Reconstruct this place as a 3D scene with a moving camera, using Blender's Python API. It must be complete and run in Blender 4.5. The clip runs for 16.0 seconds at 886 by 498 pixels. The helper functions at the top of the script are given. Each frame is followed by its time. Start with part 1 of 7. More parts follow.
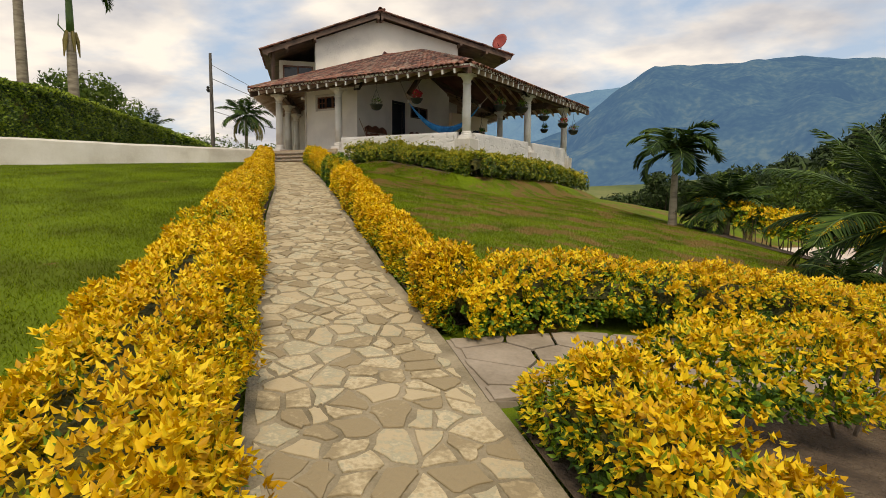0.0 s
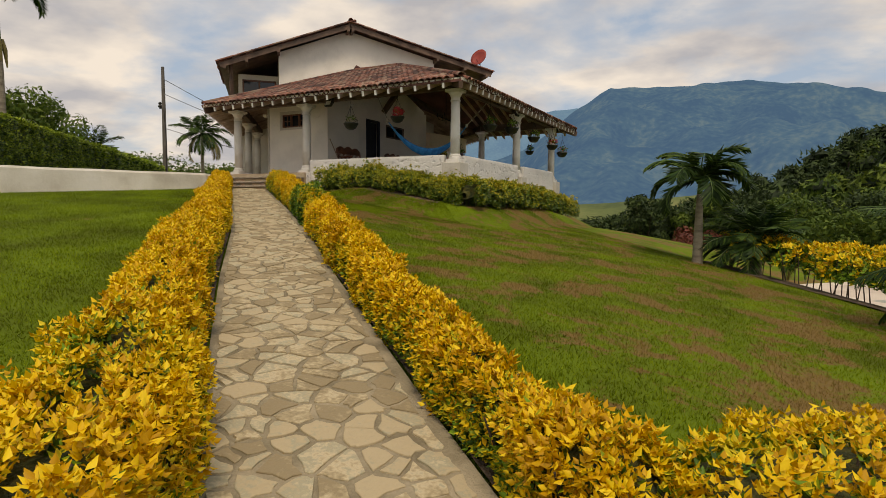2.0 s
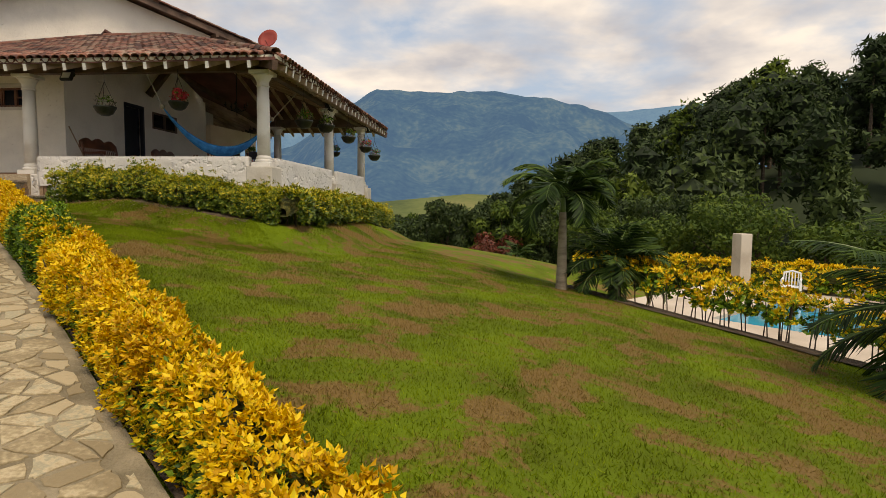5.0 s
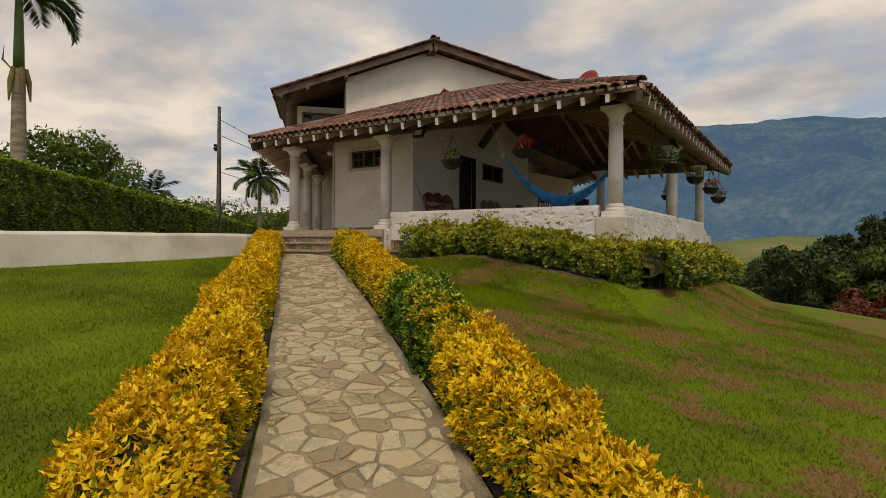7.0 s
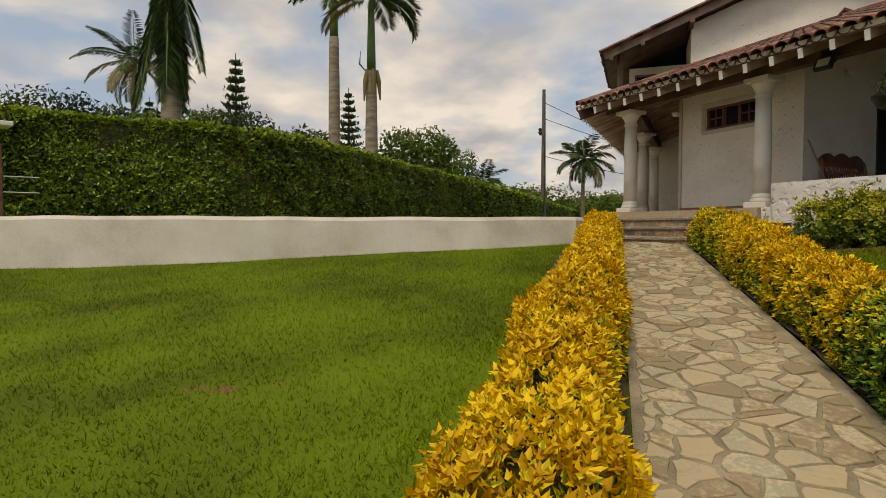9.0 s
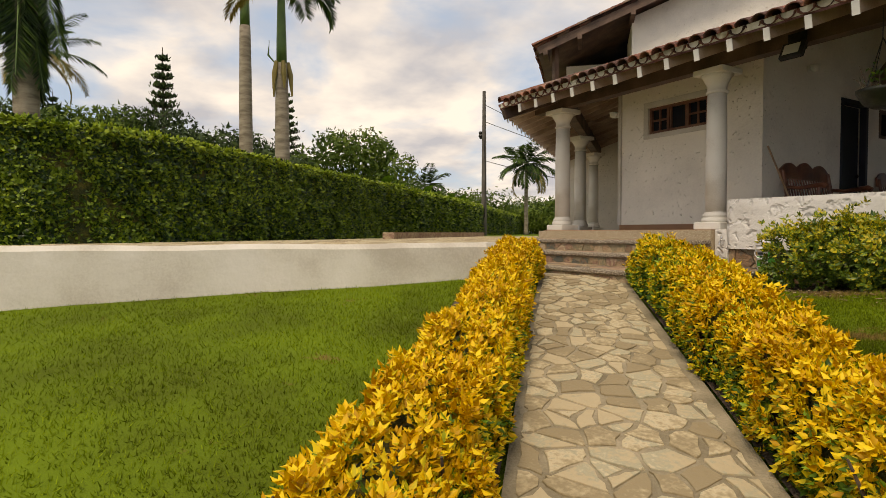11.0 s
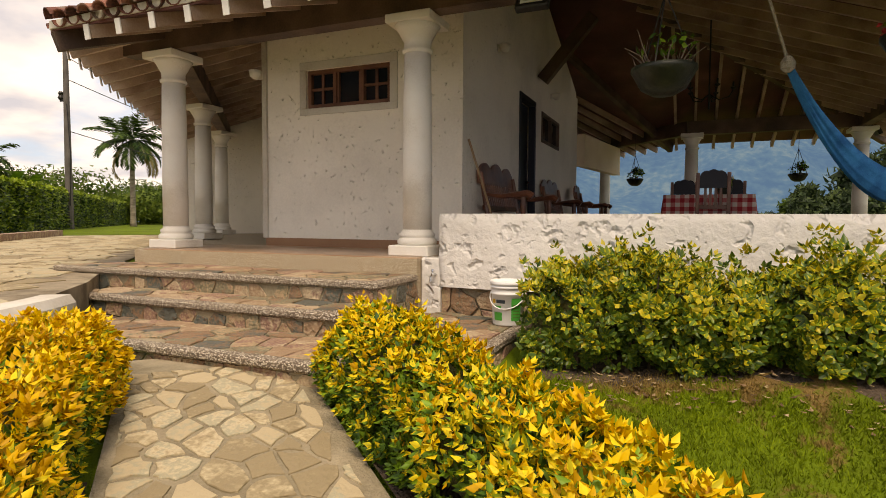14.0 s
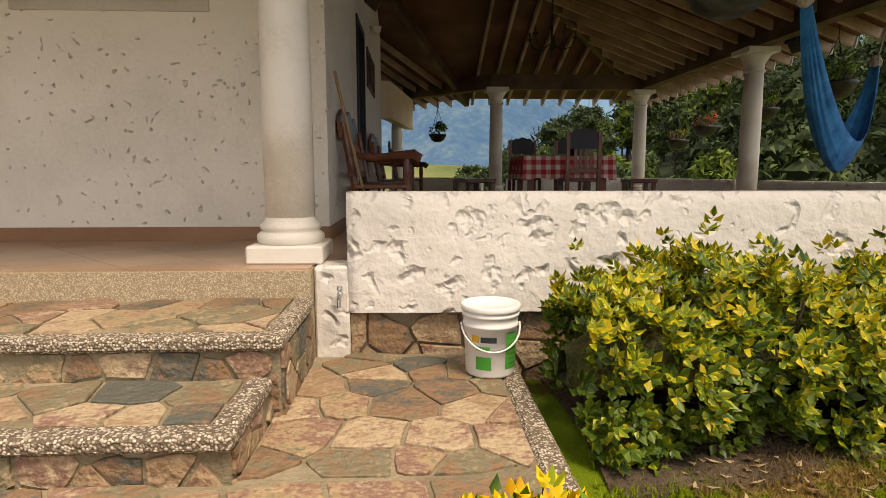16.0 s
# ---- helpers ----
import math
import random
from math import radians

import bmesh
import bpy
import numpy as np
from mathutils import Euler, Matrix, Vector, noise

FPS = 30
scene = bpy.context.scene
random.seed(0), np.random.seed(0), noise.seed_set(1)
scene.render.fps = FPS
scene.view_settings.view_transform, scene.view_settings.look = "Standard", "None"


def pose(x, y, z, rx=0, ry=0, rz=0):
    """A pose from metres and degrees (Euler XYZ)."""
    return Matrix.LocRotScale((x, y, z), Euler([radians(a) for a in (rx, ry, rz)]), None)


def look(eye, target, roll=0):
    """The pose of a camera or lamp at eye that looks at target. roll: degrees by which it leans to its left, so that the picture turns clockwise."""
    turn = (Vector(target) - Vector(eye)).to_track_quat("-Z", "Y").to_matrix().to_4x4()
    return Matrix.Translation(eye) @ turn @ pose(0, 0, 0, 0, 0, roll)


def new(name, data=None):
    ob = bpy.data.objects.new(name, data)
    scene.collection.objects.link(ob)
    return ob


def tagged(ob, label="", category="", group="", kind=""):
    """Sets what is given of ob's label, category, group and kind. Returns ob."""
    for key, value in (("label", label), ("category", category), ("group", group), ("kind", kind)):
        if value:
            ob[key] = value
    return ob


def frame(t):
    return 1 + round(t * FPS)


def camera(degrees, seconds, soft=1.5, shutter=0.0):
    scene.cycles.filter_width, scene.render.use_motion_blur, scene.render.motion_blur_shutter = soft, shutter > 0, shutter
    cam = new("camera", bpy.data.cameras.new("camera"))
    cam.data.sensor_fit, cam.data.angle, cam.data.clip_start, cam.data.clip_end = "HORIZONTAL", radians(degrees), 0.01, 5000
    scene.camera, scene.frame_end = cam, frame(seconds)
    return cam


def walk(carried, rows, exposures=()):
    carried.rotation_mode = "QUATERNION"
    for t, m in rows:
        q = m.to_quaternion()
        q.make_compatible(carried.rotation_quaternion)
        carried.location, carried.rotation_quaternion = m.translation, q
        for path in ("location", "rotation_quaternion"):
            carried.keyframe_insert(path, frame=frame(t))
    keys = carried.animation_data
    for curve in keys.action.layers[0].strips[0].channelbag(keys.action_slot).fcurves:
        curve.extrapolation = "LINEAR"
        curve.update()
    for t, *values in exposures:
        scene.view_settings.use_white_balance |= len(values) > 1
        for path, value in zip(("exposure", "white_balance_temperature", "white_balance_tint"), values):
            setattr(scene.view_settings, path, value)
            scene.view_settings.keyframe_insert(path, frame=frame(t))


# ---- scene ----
cam = camera(75.1, 16.0, soft=0.8)
PATH = [
    (0, (0.034, -0.338, 1.53), (-1.006, 1.357, 1.319), 0.5),
    (0.5, (-0.532, 0.155, 1.609), (-1.679, 1.785, 1.442), 0.5),
    (1, (-1.084, 0.555, 1.764), (-2.272, 2.157, 1.623), 0.5),
    (1.5, (-1.53, 1.041, 1.852), (-2.636, 2.702, 1.713), 0.4),
    (2, (-1.971, 1.513, 1.895), (-2.901, 3.277, 1.748), 0.4),
    (2.5, (-2.377, 2.021, 1.931), (-3.067, 3.891, 1.773), 0.4),
    (3, (-2.751, 2.493, 2.005), (-3.123, 4.45, 1.826), 0.6),
    (5.5, (-5.038, 4.722, 2.439), (-5.222, 6.71, 2.312), 0.5),
    (6, (-5.55, 5.152, 2.481), (-5.995, 7.1, 2.409), 0.4),
    (6.5, (-6.053, 5.564, 2.567), (-6.784, 7.426, 2.54), 0.4),
    (7, (-6.611, 5.944, 2.633), (-7.702, 7.619, 2.624), 0.4),
    (7.5, (-7.232, 6.395, 2.617), (-8.681, 7.774, 2.592), 0.4),
    (8, (-7.835, 6.794, 2.584), (-9.574, 7.781, 2.539), 0.4),
    (10.5, (-10.181, 9.051, 2.917), (-11.996, 9.888, 2.843), -0.0),
    (11, (-10.584, 9.601, 3.014), (-12.303, 10.621, 2.957), 0.0),
    (11.5, (-11.077, 10.023, 3.083), (-12.678, 11.22, 3.03), -0.1),
    (12, (-11.562, 10.474, 3.132), (-13.026, 11.835, 3.08), 0.0),
    (12.5, (-12.023, 10.961, 3.182), (-13.339, 12.467, 3.138), 0.3),
    (13, (-12.5, 11.374, 3.278), (-13.657, 13.005, 3.233), 0.4),
    (13.5, (-12.914, 11.866, 3.385), (-13.894, 13.607, 3.315), 0.3),
    (14, (-13.43, 12.282, 3.43), (-14.218, 14.118, 3.329), 0.3),
    (14.5, (-13.9, 12.684, 3.479), (-14.442, 14.605, 3.343), 0.5),
    (15, (-14.393, 13.108, 3.481), (-14.716, 15.074, 3.299), 0.2),
    (15.5, (-14.837, 13.581, 3.516), (-14.945, 15.565, 3.288), 0.1),
    (16, (-15.261, 14.057, 3.597), (-15.168, 16.038, 3.336), -0.0),
]
EXPOSURES = [(0, 0.10, 7500, 13), (0.5, -0.06, 7550, 13), (1.5, -0.12, 7700, 14), (3, -0.26, 7900, 14), (5.5, 0.10, 7900, 15), (6, -0.06, 7900, 15), (6.5, -0.28, 7900, 14), (7, -0.34, 7900, 14), (8.2, -0.40, 7800, 13), (10.5, 0.15, 7900, 14), (11.5, 0.08, 8000, 16), (13, 0.08, 8100, 17), (14, 0.46, 8200, 19), (16, 0.70, 8100, 18)]
walk(cam, [(t, look(eye, target, roll)) for t, eye, target, roll in PATH], EXPOSURES)

# ---- world, sun and exposure ----
world = bpy.data.worlds.new("sky")
scene.world = world
world.use_nodes = True
SUN_EL, SUN_ROT = radians(60), radians(146)


def build_world():
    t = world.node_tree
    t.nodes.clear()
    out = t.nodes.new("ShaderNodeOutputWorld")
    bg = t.nodes.new("ShaderNodeBackground")
    sky = t.nodes.new("ShaderNodeTexSky")
    sky.sky_type, sky.sun_disc = "NISHITA", False
    sky.sun_elevation, sky.sun_rotation = SUN_EL, SUN_ROT
    sky.dust_density = 2.0
    co = t.nodes.new("ShaderNodeTexCoord")
    sep = t.nodes.new("ShaderNodeSeparateXYZ")
    t.links.new(co.outputs["Generated"], sep.inputs[0])
    # clouds lie on a flat sheet high above: direction divided by height
    zz = t.nodes.new("ShaderNodeMath")
    zz.operation = "MAXIMUM"
    t.links.new(sep.outputs[2], zz.inputs[0])
    zz.inputs[1].default_value = 0.0
    za = t.nodes.new("ShaderNodeMath")
    za.operation = "ADD"
    t.links.new(zz.outputs[0], za.inputs[0])
    za.inputs[1].default_value = 0.22
    div = t.nodes.new("ShaderNodeVectorMath")
    div.operation = "DIVIDE"
    com = t.nodes.new("ShaderNodeCombineXYZ")
    for i in range(3):
        t.links.new(za.outputs[0], com.inputs[i])
    t.links.new(co.outputs["Generated"], div.inputs[0])
    t.links.new(com.outputs[0], div.inputs[1])
    n1 = t.nodes.new("ShaderNodeTexNoise")
    n1.inputs["Scale"].default_value = 1.7
    n1.inputs["Detail"].default_value = 7
    n1.inputs["Roughness"].default_value = 0.52
    n1.inputs["Distortion"].default_value = 0.25
    t.links.new(div.outputs[0], n1.inputs["Vector"])
    cover = t.nodes.new("ShaderNodeValToRGB")
    cover.color_ramp.elements[0].position, cover.color_ramp.elements[1].position = 0.38, 0.56
    t.links.new(n1.outputs["Fac"], cover.inputs[0])
    n2 = t.nodes.new("ShaderNodeTexNoise")
    n2.inputs["Scale"].default_value = 2.6
    n2.inputs["Detail"].default_value = 5
    t.links.new(div.outputs[0], n2.inputs["Vector"])
    tone = t.nodes.new("ShaderNodeValToRGB")
    e = tone.color_ramp.elements
    e[0].position, e[0].color = 0.34, (4.6, 5.0, 5.8, 1)
    e[1].position, e[1].color = 0.62, (8.9, 8.7, 8.3, 1)
    t.links.new(n2.outputs["Fac"], tone.inputs[0])
    blue = t.nodes.new("ShaderNodeMix")
    blue.data_type = "RGBA"
    blue.inputs[0].default_value = 0.55
    t.links.new(sky.outputs[0], blue.inputs[6])
    blue.inputs[7].default_value = (5.0, 6.8, 9.4, 1)
    mix = t.nodes.new("ShaderNodeMix")
    mix.data_type = "RGBA"
    t.links.new(cover.outputs[0], mix.inputs[0])
    t.links.new(blue.outputs[2], mix.inputs[6])
    t.links.new(tone.outputs[0], mix.inputs[7])
    t.links.new(mix.outputs[2], bg.inputs[0])
    bg.inputs[1].default_value = 0.105
    t.links.new(bg.outputs[0], out.inputs[0])


build_world()
sun = new("sun", bpy.data.lights.new("sun", "SUN"))
sun.data.energy, sun.data.angle, sun.data.color = 2.4, radians(20), (1.0, 0.93, 0.81)
sun.rotation_euler = Euler((radians(90) - SUN_EL, 0, radians(180) - SUN_ROT))

# ---- materials ----
MATS = {}


def material(name, colours, scale=3.0, detail=60.0, rough=0.8, bump=0.2, bump_scale=None, metal=0.0, island=0.0, obj=0.0, spec=0.4, trans=0.0, stretch=(1, 1, 1), dist=0.02, fine=0.25, stops=None, broad=1.0):
    """A surface from two or three colours, mixed by broad and fine noise, with relief."""
    if name in MATS:
        return MATS[name]
    m = bpy.data.materials.new(name)
    m.use_nodes = True
    t = m.node_tree
    p = t.nodes["Principled BSDF"]
    co = t.nodes.new("ShaderNodeTexCoord")
    mp = t.nodes.new("ShaderNodeMapping")
    mp.inputs["Scale"].default_value = stretch
    t.links.new(co.outputs["Object"], mp.inputs[0])
    big = t.nodes.new("ShaderNodeTexNoise")
    big.inputs["Scale"].default_value, big.inputs["Detail"].default_value = scale, 5
    small = t.nodes.new("ShaderNodeTexNoise")
    small.inputs["Scale"].default_value, small.inputs["Detail"].default_value = detail, 3
    t.links.new(mp.outputs[0], big.inputs["Vector"])
    t.links.new(mp.outputs[0], small.inputs["Vector"])
    a = t.nodes.new("ShaderNodeMath")
    a.operation = "MULTIPLY_ADD"
    t.links.new(small.outputs["Fac"], a.inputs[0])
    a.inputs[1].default_value = fine
    b = t.nodes.new("ShaderNodeMath")
    b.operation = "MULTIPLY_ADD"
    t.links.new(big.outputs["Fac"], b.inputs[0])
    b.inputs[1].default_value, b.inputs[2].default_value = broad, (1 - broad) / 2 - fine / 2
    t.links.new(b.outputs[0], a.inputs[2])
    last = a.outputs[0]
    for amount, kind in ((island, "Geometry"), (obj, "Object")):
        if amount:
            g = t.nodes.new("ShaderNodeNewGeometry" if kind == "Geometry" else "ShaderNodeObjectInfo")
            c = t.nodes.new("ShaderNodeMath")
            c.operation = "MULTIPLY_ADD"
            t.links.new(g.outputs["Random Per Island" if kind == "Geometry" else "Random"], c.inputs[0])
            c.inputs[1].default_value = amount
            d = t.nodes.new("ShaderNodeMath")
            d.operation = "SUBTRACT"
            t.links.new(last, d.inputs[0])
            d.inputs[1].default_value = amount / 2
            t.links.new(d.outputs[0], c.inputs[2])
            last = c.outputs[0]
    r = t.nodes.new("ShaderNodeValToRGB")
    el = r.color_ramp.elements
    n = len(colours)
    while len(el) < n:
        el.new(0.5)
    for i, col in enumerate(colours):
        el[i].position = stops[i] if stops else 0.32 + 0.36 * i / max(1, n - 1)
        el[i].color = (*col, 1)
    t.links.new(last, r.inputs[0])
    t.links.new(r.outputs[0], p.inputs["Base Color"])
    p.inputs["Roughness"].default_value, p.inputs["Metallic"].default_value = rough, metal
    p.inputs["Specular IOR Level"].default_value = spec
    if bump:
        bn = t.nodes.new("ShaderNodeBump")
        bn.inputs["Strength"].default_value, bn.inputs["Distance"].default_value = bump, dist
        src = small
        if bump_scale:
            src = t.nodes.new("ShaderNodeTexNoise")
            src.inputs["Scale"].default_value, src.inputs["Detail"].default_value = bump_scale, 6
            t.links.new(mp.outputs[0], src.inputs["Vector"])
        t.links.new(src.outputs["Fac"], bn.inputs["Height"])
        t.links.new(bn.outputs[0], p.inputs["Normal"])
    if trans:
        tr = t.nodes.new("ShaderNodeBsdfTranslucent")
        t.links.new(r.outputs[0], tr.inputs[0])
        mx = t.nodes.new("ShaderNodeMixShader")
        mx.inputs[0].default_value = trans
        t.links.new(p.outputs[0], mx.inputs[1])
        t.links.new(tr.outputs[0], mx.inputs[2])
        t.links.new(mx.outputs[0], t.nodes["Material Output"].inputs[0])
    MATS[name] = m
    return m


def stucco(name, tint, pits, depth, wide):
    """White lime plaster with trowel gouges."""
    m = material(name, [tuple(c * 0.86 for c in tint), tint, tuple(min(0.9, c * 1.04) for c in tint)], 0.9, 35, 0.9, 0.0, fine=0.2)
    t = m.node_tree
    p = t.nodes["Principled BSDF"]
    co = t.nodes.new("ShaderNodeTexCoord")
    wob = t.nodes.new("ShaderNodeTexNoise")
    wob.inputs["Scale"].default_value, wob.inputs["Detail"].default_value = 5, 3
    t.links.new(co.outputs["Object"], wob.inputs["Vector"])
    add = t.nodes.new("ShaderNodeVectorMath")
    add.operation = "MULTIPLY_ADD"
    t.links.new(wob.outputs["Color"], add.inputs[0])
    add.inputs[1].default_value = (0.45, 0.45, 0.30)
    t.links.new(co.outputs["Object"], add.inputs[2])
    v = t.nodes.new("ShaderNodeTexVoronoi")
    v.inputs["Scale"].default_value = pits
    v.inputs["Randomness"].default_value = 1.0
    t.links.new(add.outputs[0], v.inputs["Vector"])
    rp = t.nodes.new("ShaderNodeValToRGB")
    rp.color_ramp.elements[0].position, rp.color_ramp.elements[0].color = 0.06, (0, 0, 0, 1)
    rp.color_ramp.elements[1].position, rp.color_ramp.elements[1].color = wide, (1, 1, 1, 1)
    t.links.new(v.outputs["Distance"], rp.inputs[0])
    nz = t.nodes.new("ShaderNodeTexNoise")
    nz.inputs["Scale"].default_value, nz.inputs["Detail"].default_value = 14, 7
    t.links.new(co.outputs["Object"], nz.inputs["Vector"])
    mm = t.nodes.new("ShaderNodeMath")
    mm.operation = "MULTIPLY_ADD"
    t.links.new(nz.outputs["Fac"], mm.inputs[0])
    mm.inputs[1].default_value = 0.6
    t.links.new(rp.outputs[0], mm.inputs[2])
    bn = t.nodes.new("ShaderNodeBump")
    bn.inputs["Strength"].default_value, bn.inputs["Distance"].default_value = 0.9, depth
    t.links.new(mm.outputs[0], bn.inputs["Height"])
    t.links.new(bn.outputs[0], p.inputs["Normal"])
    return m


WHITE = stucco("white_plaster", (0.82, 0.78, 0.69), 9.5, 0.030, 0.19)
ROUGHCAST = stucco("rough_white_plaster", (0.78, 0.755, 0.70), 6.0, 0.035, 0.42)
LIME = material("limewash", [(0.45, 0.41, 0.345), (0.57, 0.54, 0.47), (0.64, 0.61, 0.55)], 1.2, 40, 0.9, 0.25, 12, dist=0.03)
COLUMN = material("cast_stone", [(0.62, 0.58, 0.50), (0.76, 0.73, 0.66), (0.79, 0.77, 0.71)], 2.2, 60, 0.75, 0.12, 30)
CREAM = material("cream_paint", [(0.72, 0.58, 0.40), (0.78, 0.65, 0.47)], 1.5, 30, 0.85, 0.1, 20)
WOOD_DARK = material("dark_roof_timber", [(0.05, 0.029, 0.019), (0.10, 0.06, 0.04), (0.16, 0.10, 0.068)], 2.0, 50, 0.6, 0.2, 40, stretch=(1, 1, 1))
WOOD_RAFTER = material("rafter_timber", [(0.30, 0.20, 0.14), (0.44, 0.32, 0.24), (0.56, 0.43, 0.33)], 2.0, 50, 0.6, 0.2, 40)
WOOD_PLANK = material("ceiling_boards", [(0.085, 0.028, 0.022), (0.13, 0.045, 0.034), (0.20, 0.080, 0.060)], 1.3, 45, 0.6, 0.2, 40, island=0.3)
WOOD_RED = material("varnished_wood", [(0.07, 0.022, 0.012), (0.15, 0.05, 0.024), (0.23, 0.085, 0.04)], 3, 60, 0.32, 0.1, 50, spec=0.5)
WOOD_FRAME = material("window_wood", [(0.09, 0.036, 0.022), (0.16, 0.07, 0.04), (0.21, 0.10, 0.055)], 4, 70, 0.5, 0.1, 60)
TILE = material("clay_roof_tile", [(0.045, 0.022, 0.017), (0.11, 0.041, 0.027), (0.185, 0.072, 0.046), (0.17, 0.115, 0.082)], 1.2, 22, 0.85, 0.5, 40, island=0.5, fine=0.5)
TILE_OB = material("clay_eave_tile", [(0.075, 0.034, 0.025), (0.18, 0.065, 0.04), (0.29, 0.125, 0.078), (0.26, 0.18, 0.13)], 3.0, 22, 0.85, 0.5, 40, obj=0.5, fine=0.5)
MORTAR = material("lichen_mortar", [(0.30, 0.27, 0.19), (0.52, 0.49, 0.40), (0.62, 0.60, 0.53)], 3, 30, 0.95, 0.4, 25)
TIP = material("white_paint_tip", [(0.72, 0.70, 0.65), (0.82, 0.81, 0.77)], 4, 50, 0.8, 0.05)
FLAG = material("flagstone", [(0.265, 0.209, 0.119), (0.357, 0.289, 0.170), (0.494, 0.409, 0.261), (0.330, 0.307, 0.206), (0.421, 0.342, 0.210)], 5.0, 34, 0.8, 0.7, 22, obj=0.6, dist=0.02, fine=0.45, broad=0.6)
FLAG_I = material("flagstone_far", [(0.265, 0.209, 0.119), (0.357, 0.289, 0.170), (0.494, 0.409, 0.261), (0.330, 0.307, 0.206), (0.421, 0.342, 0.210)], 5.0, 34, 0.8, 0.7, 22, island=0.6, dist=0.02, fine=0.45, broad=0.6)
BED = material("path_mortar", [(0.15, 0.12, 0.08), (0.25, 0.205, 0.14), (0.34, 0.285, 0.20)], 4, 60, 0.95, 0.5, 70)
PATH_BED = material("pale_path_mortar", [(0.165, 0.135, 0.082), (0.25, 0.21, 0.135), (0.34, 0.285, 0.19)], 3, 50, 0.95, 0.6, 60)
SLATE = material("step_stone", [(0.10, 0.105, 0.085), (0.27, 0.155, 0.085), (0.17, 0.165, 0.105), (0.40, 0.285, 0.165), (0.23, 0.125, 0.095), (0.46, 0.36, 0.23), (0.30, 0.20, 0.12)], 7, 42, 0.7, 0.9, 24, obj=0.85, dist=0.03, fine=0.4, broad=0.55, stops=(0.12, 0.27, 0.38, 0.5, 0.62, 0.74, 0.88))


def pebbled(name, colours, scale, depth):
    """Washed concrete: small rounded pebbles of mixed tone standing out of dark grout."""
    m = material(name, colours, 40, 160, 0.85, 0, fine=0.3)
    t = m.node_tree
    p = t.nodes["Principled BSDF"]
    co = t.nodes.new("ShaderNodeTexCoord")
    v = t.nodes.new("ShaderNodeTexVoronoi")
    v.inputs["Scale"].default_value = scale
    t.links.new(co.outputs["Object"], v.inputs["Vector"])
    sep = t.nodes.new("ShaderNodeSeparateXYZ")
    t.links.new(v.outputs["Color"], sep.inputs[0])
    ramp = next(n for n in t.nodes if n.type == "VALTORGB")
    tone = t.nodes.new("ShaderNodeMapRange")
    tone.inputs[3].default_value, tone.inputs[4].default_value = 0.3, 0.72
    t.links.new(sep.outputs[0], tone.inputs[0])
    t.links.new(tone.outputs[0], ramp.inputs[0])
    gap = t.nodes.new("ShaderNodeMapRange")
    gap.inputs[1].default_value, gap.inputs[2].default_value = 0.42, 0.62
    t.links.new(v.outputs["Distance"], gap.inputs[0])
    mix = t.nodes.new("ShaderNodeMixRGB")
    mix.inputs[2].default_value = (*colours[0], 1)
    t.links.new(gap.outputs[0], mix.inputs[0])
    t.links.new(ramp.outputs[0], mix.inputs[1])
    t.links.new(mix.outputs[0], p.inputs["Base Color"])
    bn = t.nodes.new("ShaderNodeBump")
    bn.invert = True
    bn.inputs["Strength"].default_value, bn.inputs["Distance"].default_value = 0.9, depth
    t.links.new(v.outputs["Distance"], bn.inputs["Height"])
    t.links.new(bn.outputs[0], p.inputs["Normal"])
    return m


GRANITO = pebbled("washed_pebble_edge", [(0.13, 0.10, 0.07), (0.30, 0.24, 0.17), (0.52, 0.45, 0.35), (0.62, 0.56, 0.46)], 85, 0.008)
GRANITO_TAN = pebbled("washed_tan_edge", [(0.34, 0.265, 0.17), (0.47, 0.385, 0.26), (0.55, 0.47, 0.33), (0.62, 0.55, 0.42)], 130, 0.003)
FLOOR_TILE = material("terracotta_floor", [(0.36, 0.22, 0.13), (0.44, 0.29, 0.18), (0.50, 0.34, 0.22)], 1.5, 40, 0.28, 0.04, 20, obj=0.2, spec=0.5)
SKIRT = material("brown_skirting", [(0.27, 0.14, 0.075), (0.34, 0.19, 0.105)], 2, 30, 0.5, 0.05)
GRASS = material("lawn", [(0.069, 0.092, 0.005), (0.097, 0.143, 0.006), (0.124, 0.184, 0.007)], 0.85, 95, 0.95, 0.5, 110, dist=0.03, fine=0.4, spec=0.15)
BLADE = material("grass_blades", [(0.078, 0.103, 0.005), (0.129, 0.184, 0.006), (0.212, 0.285, 0.011)], 0.85, 26, 0.8, 0, island=0.40, trans=0.3, fine=0.22, spec=0.15)


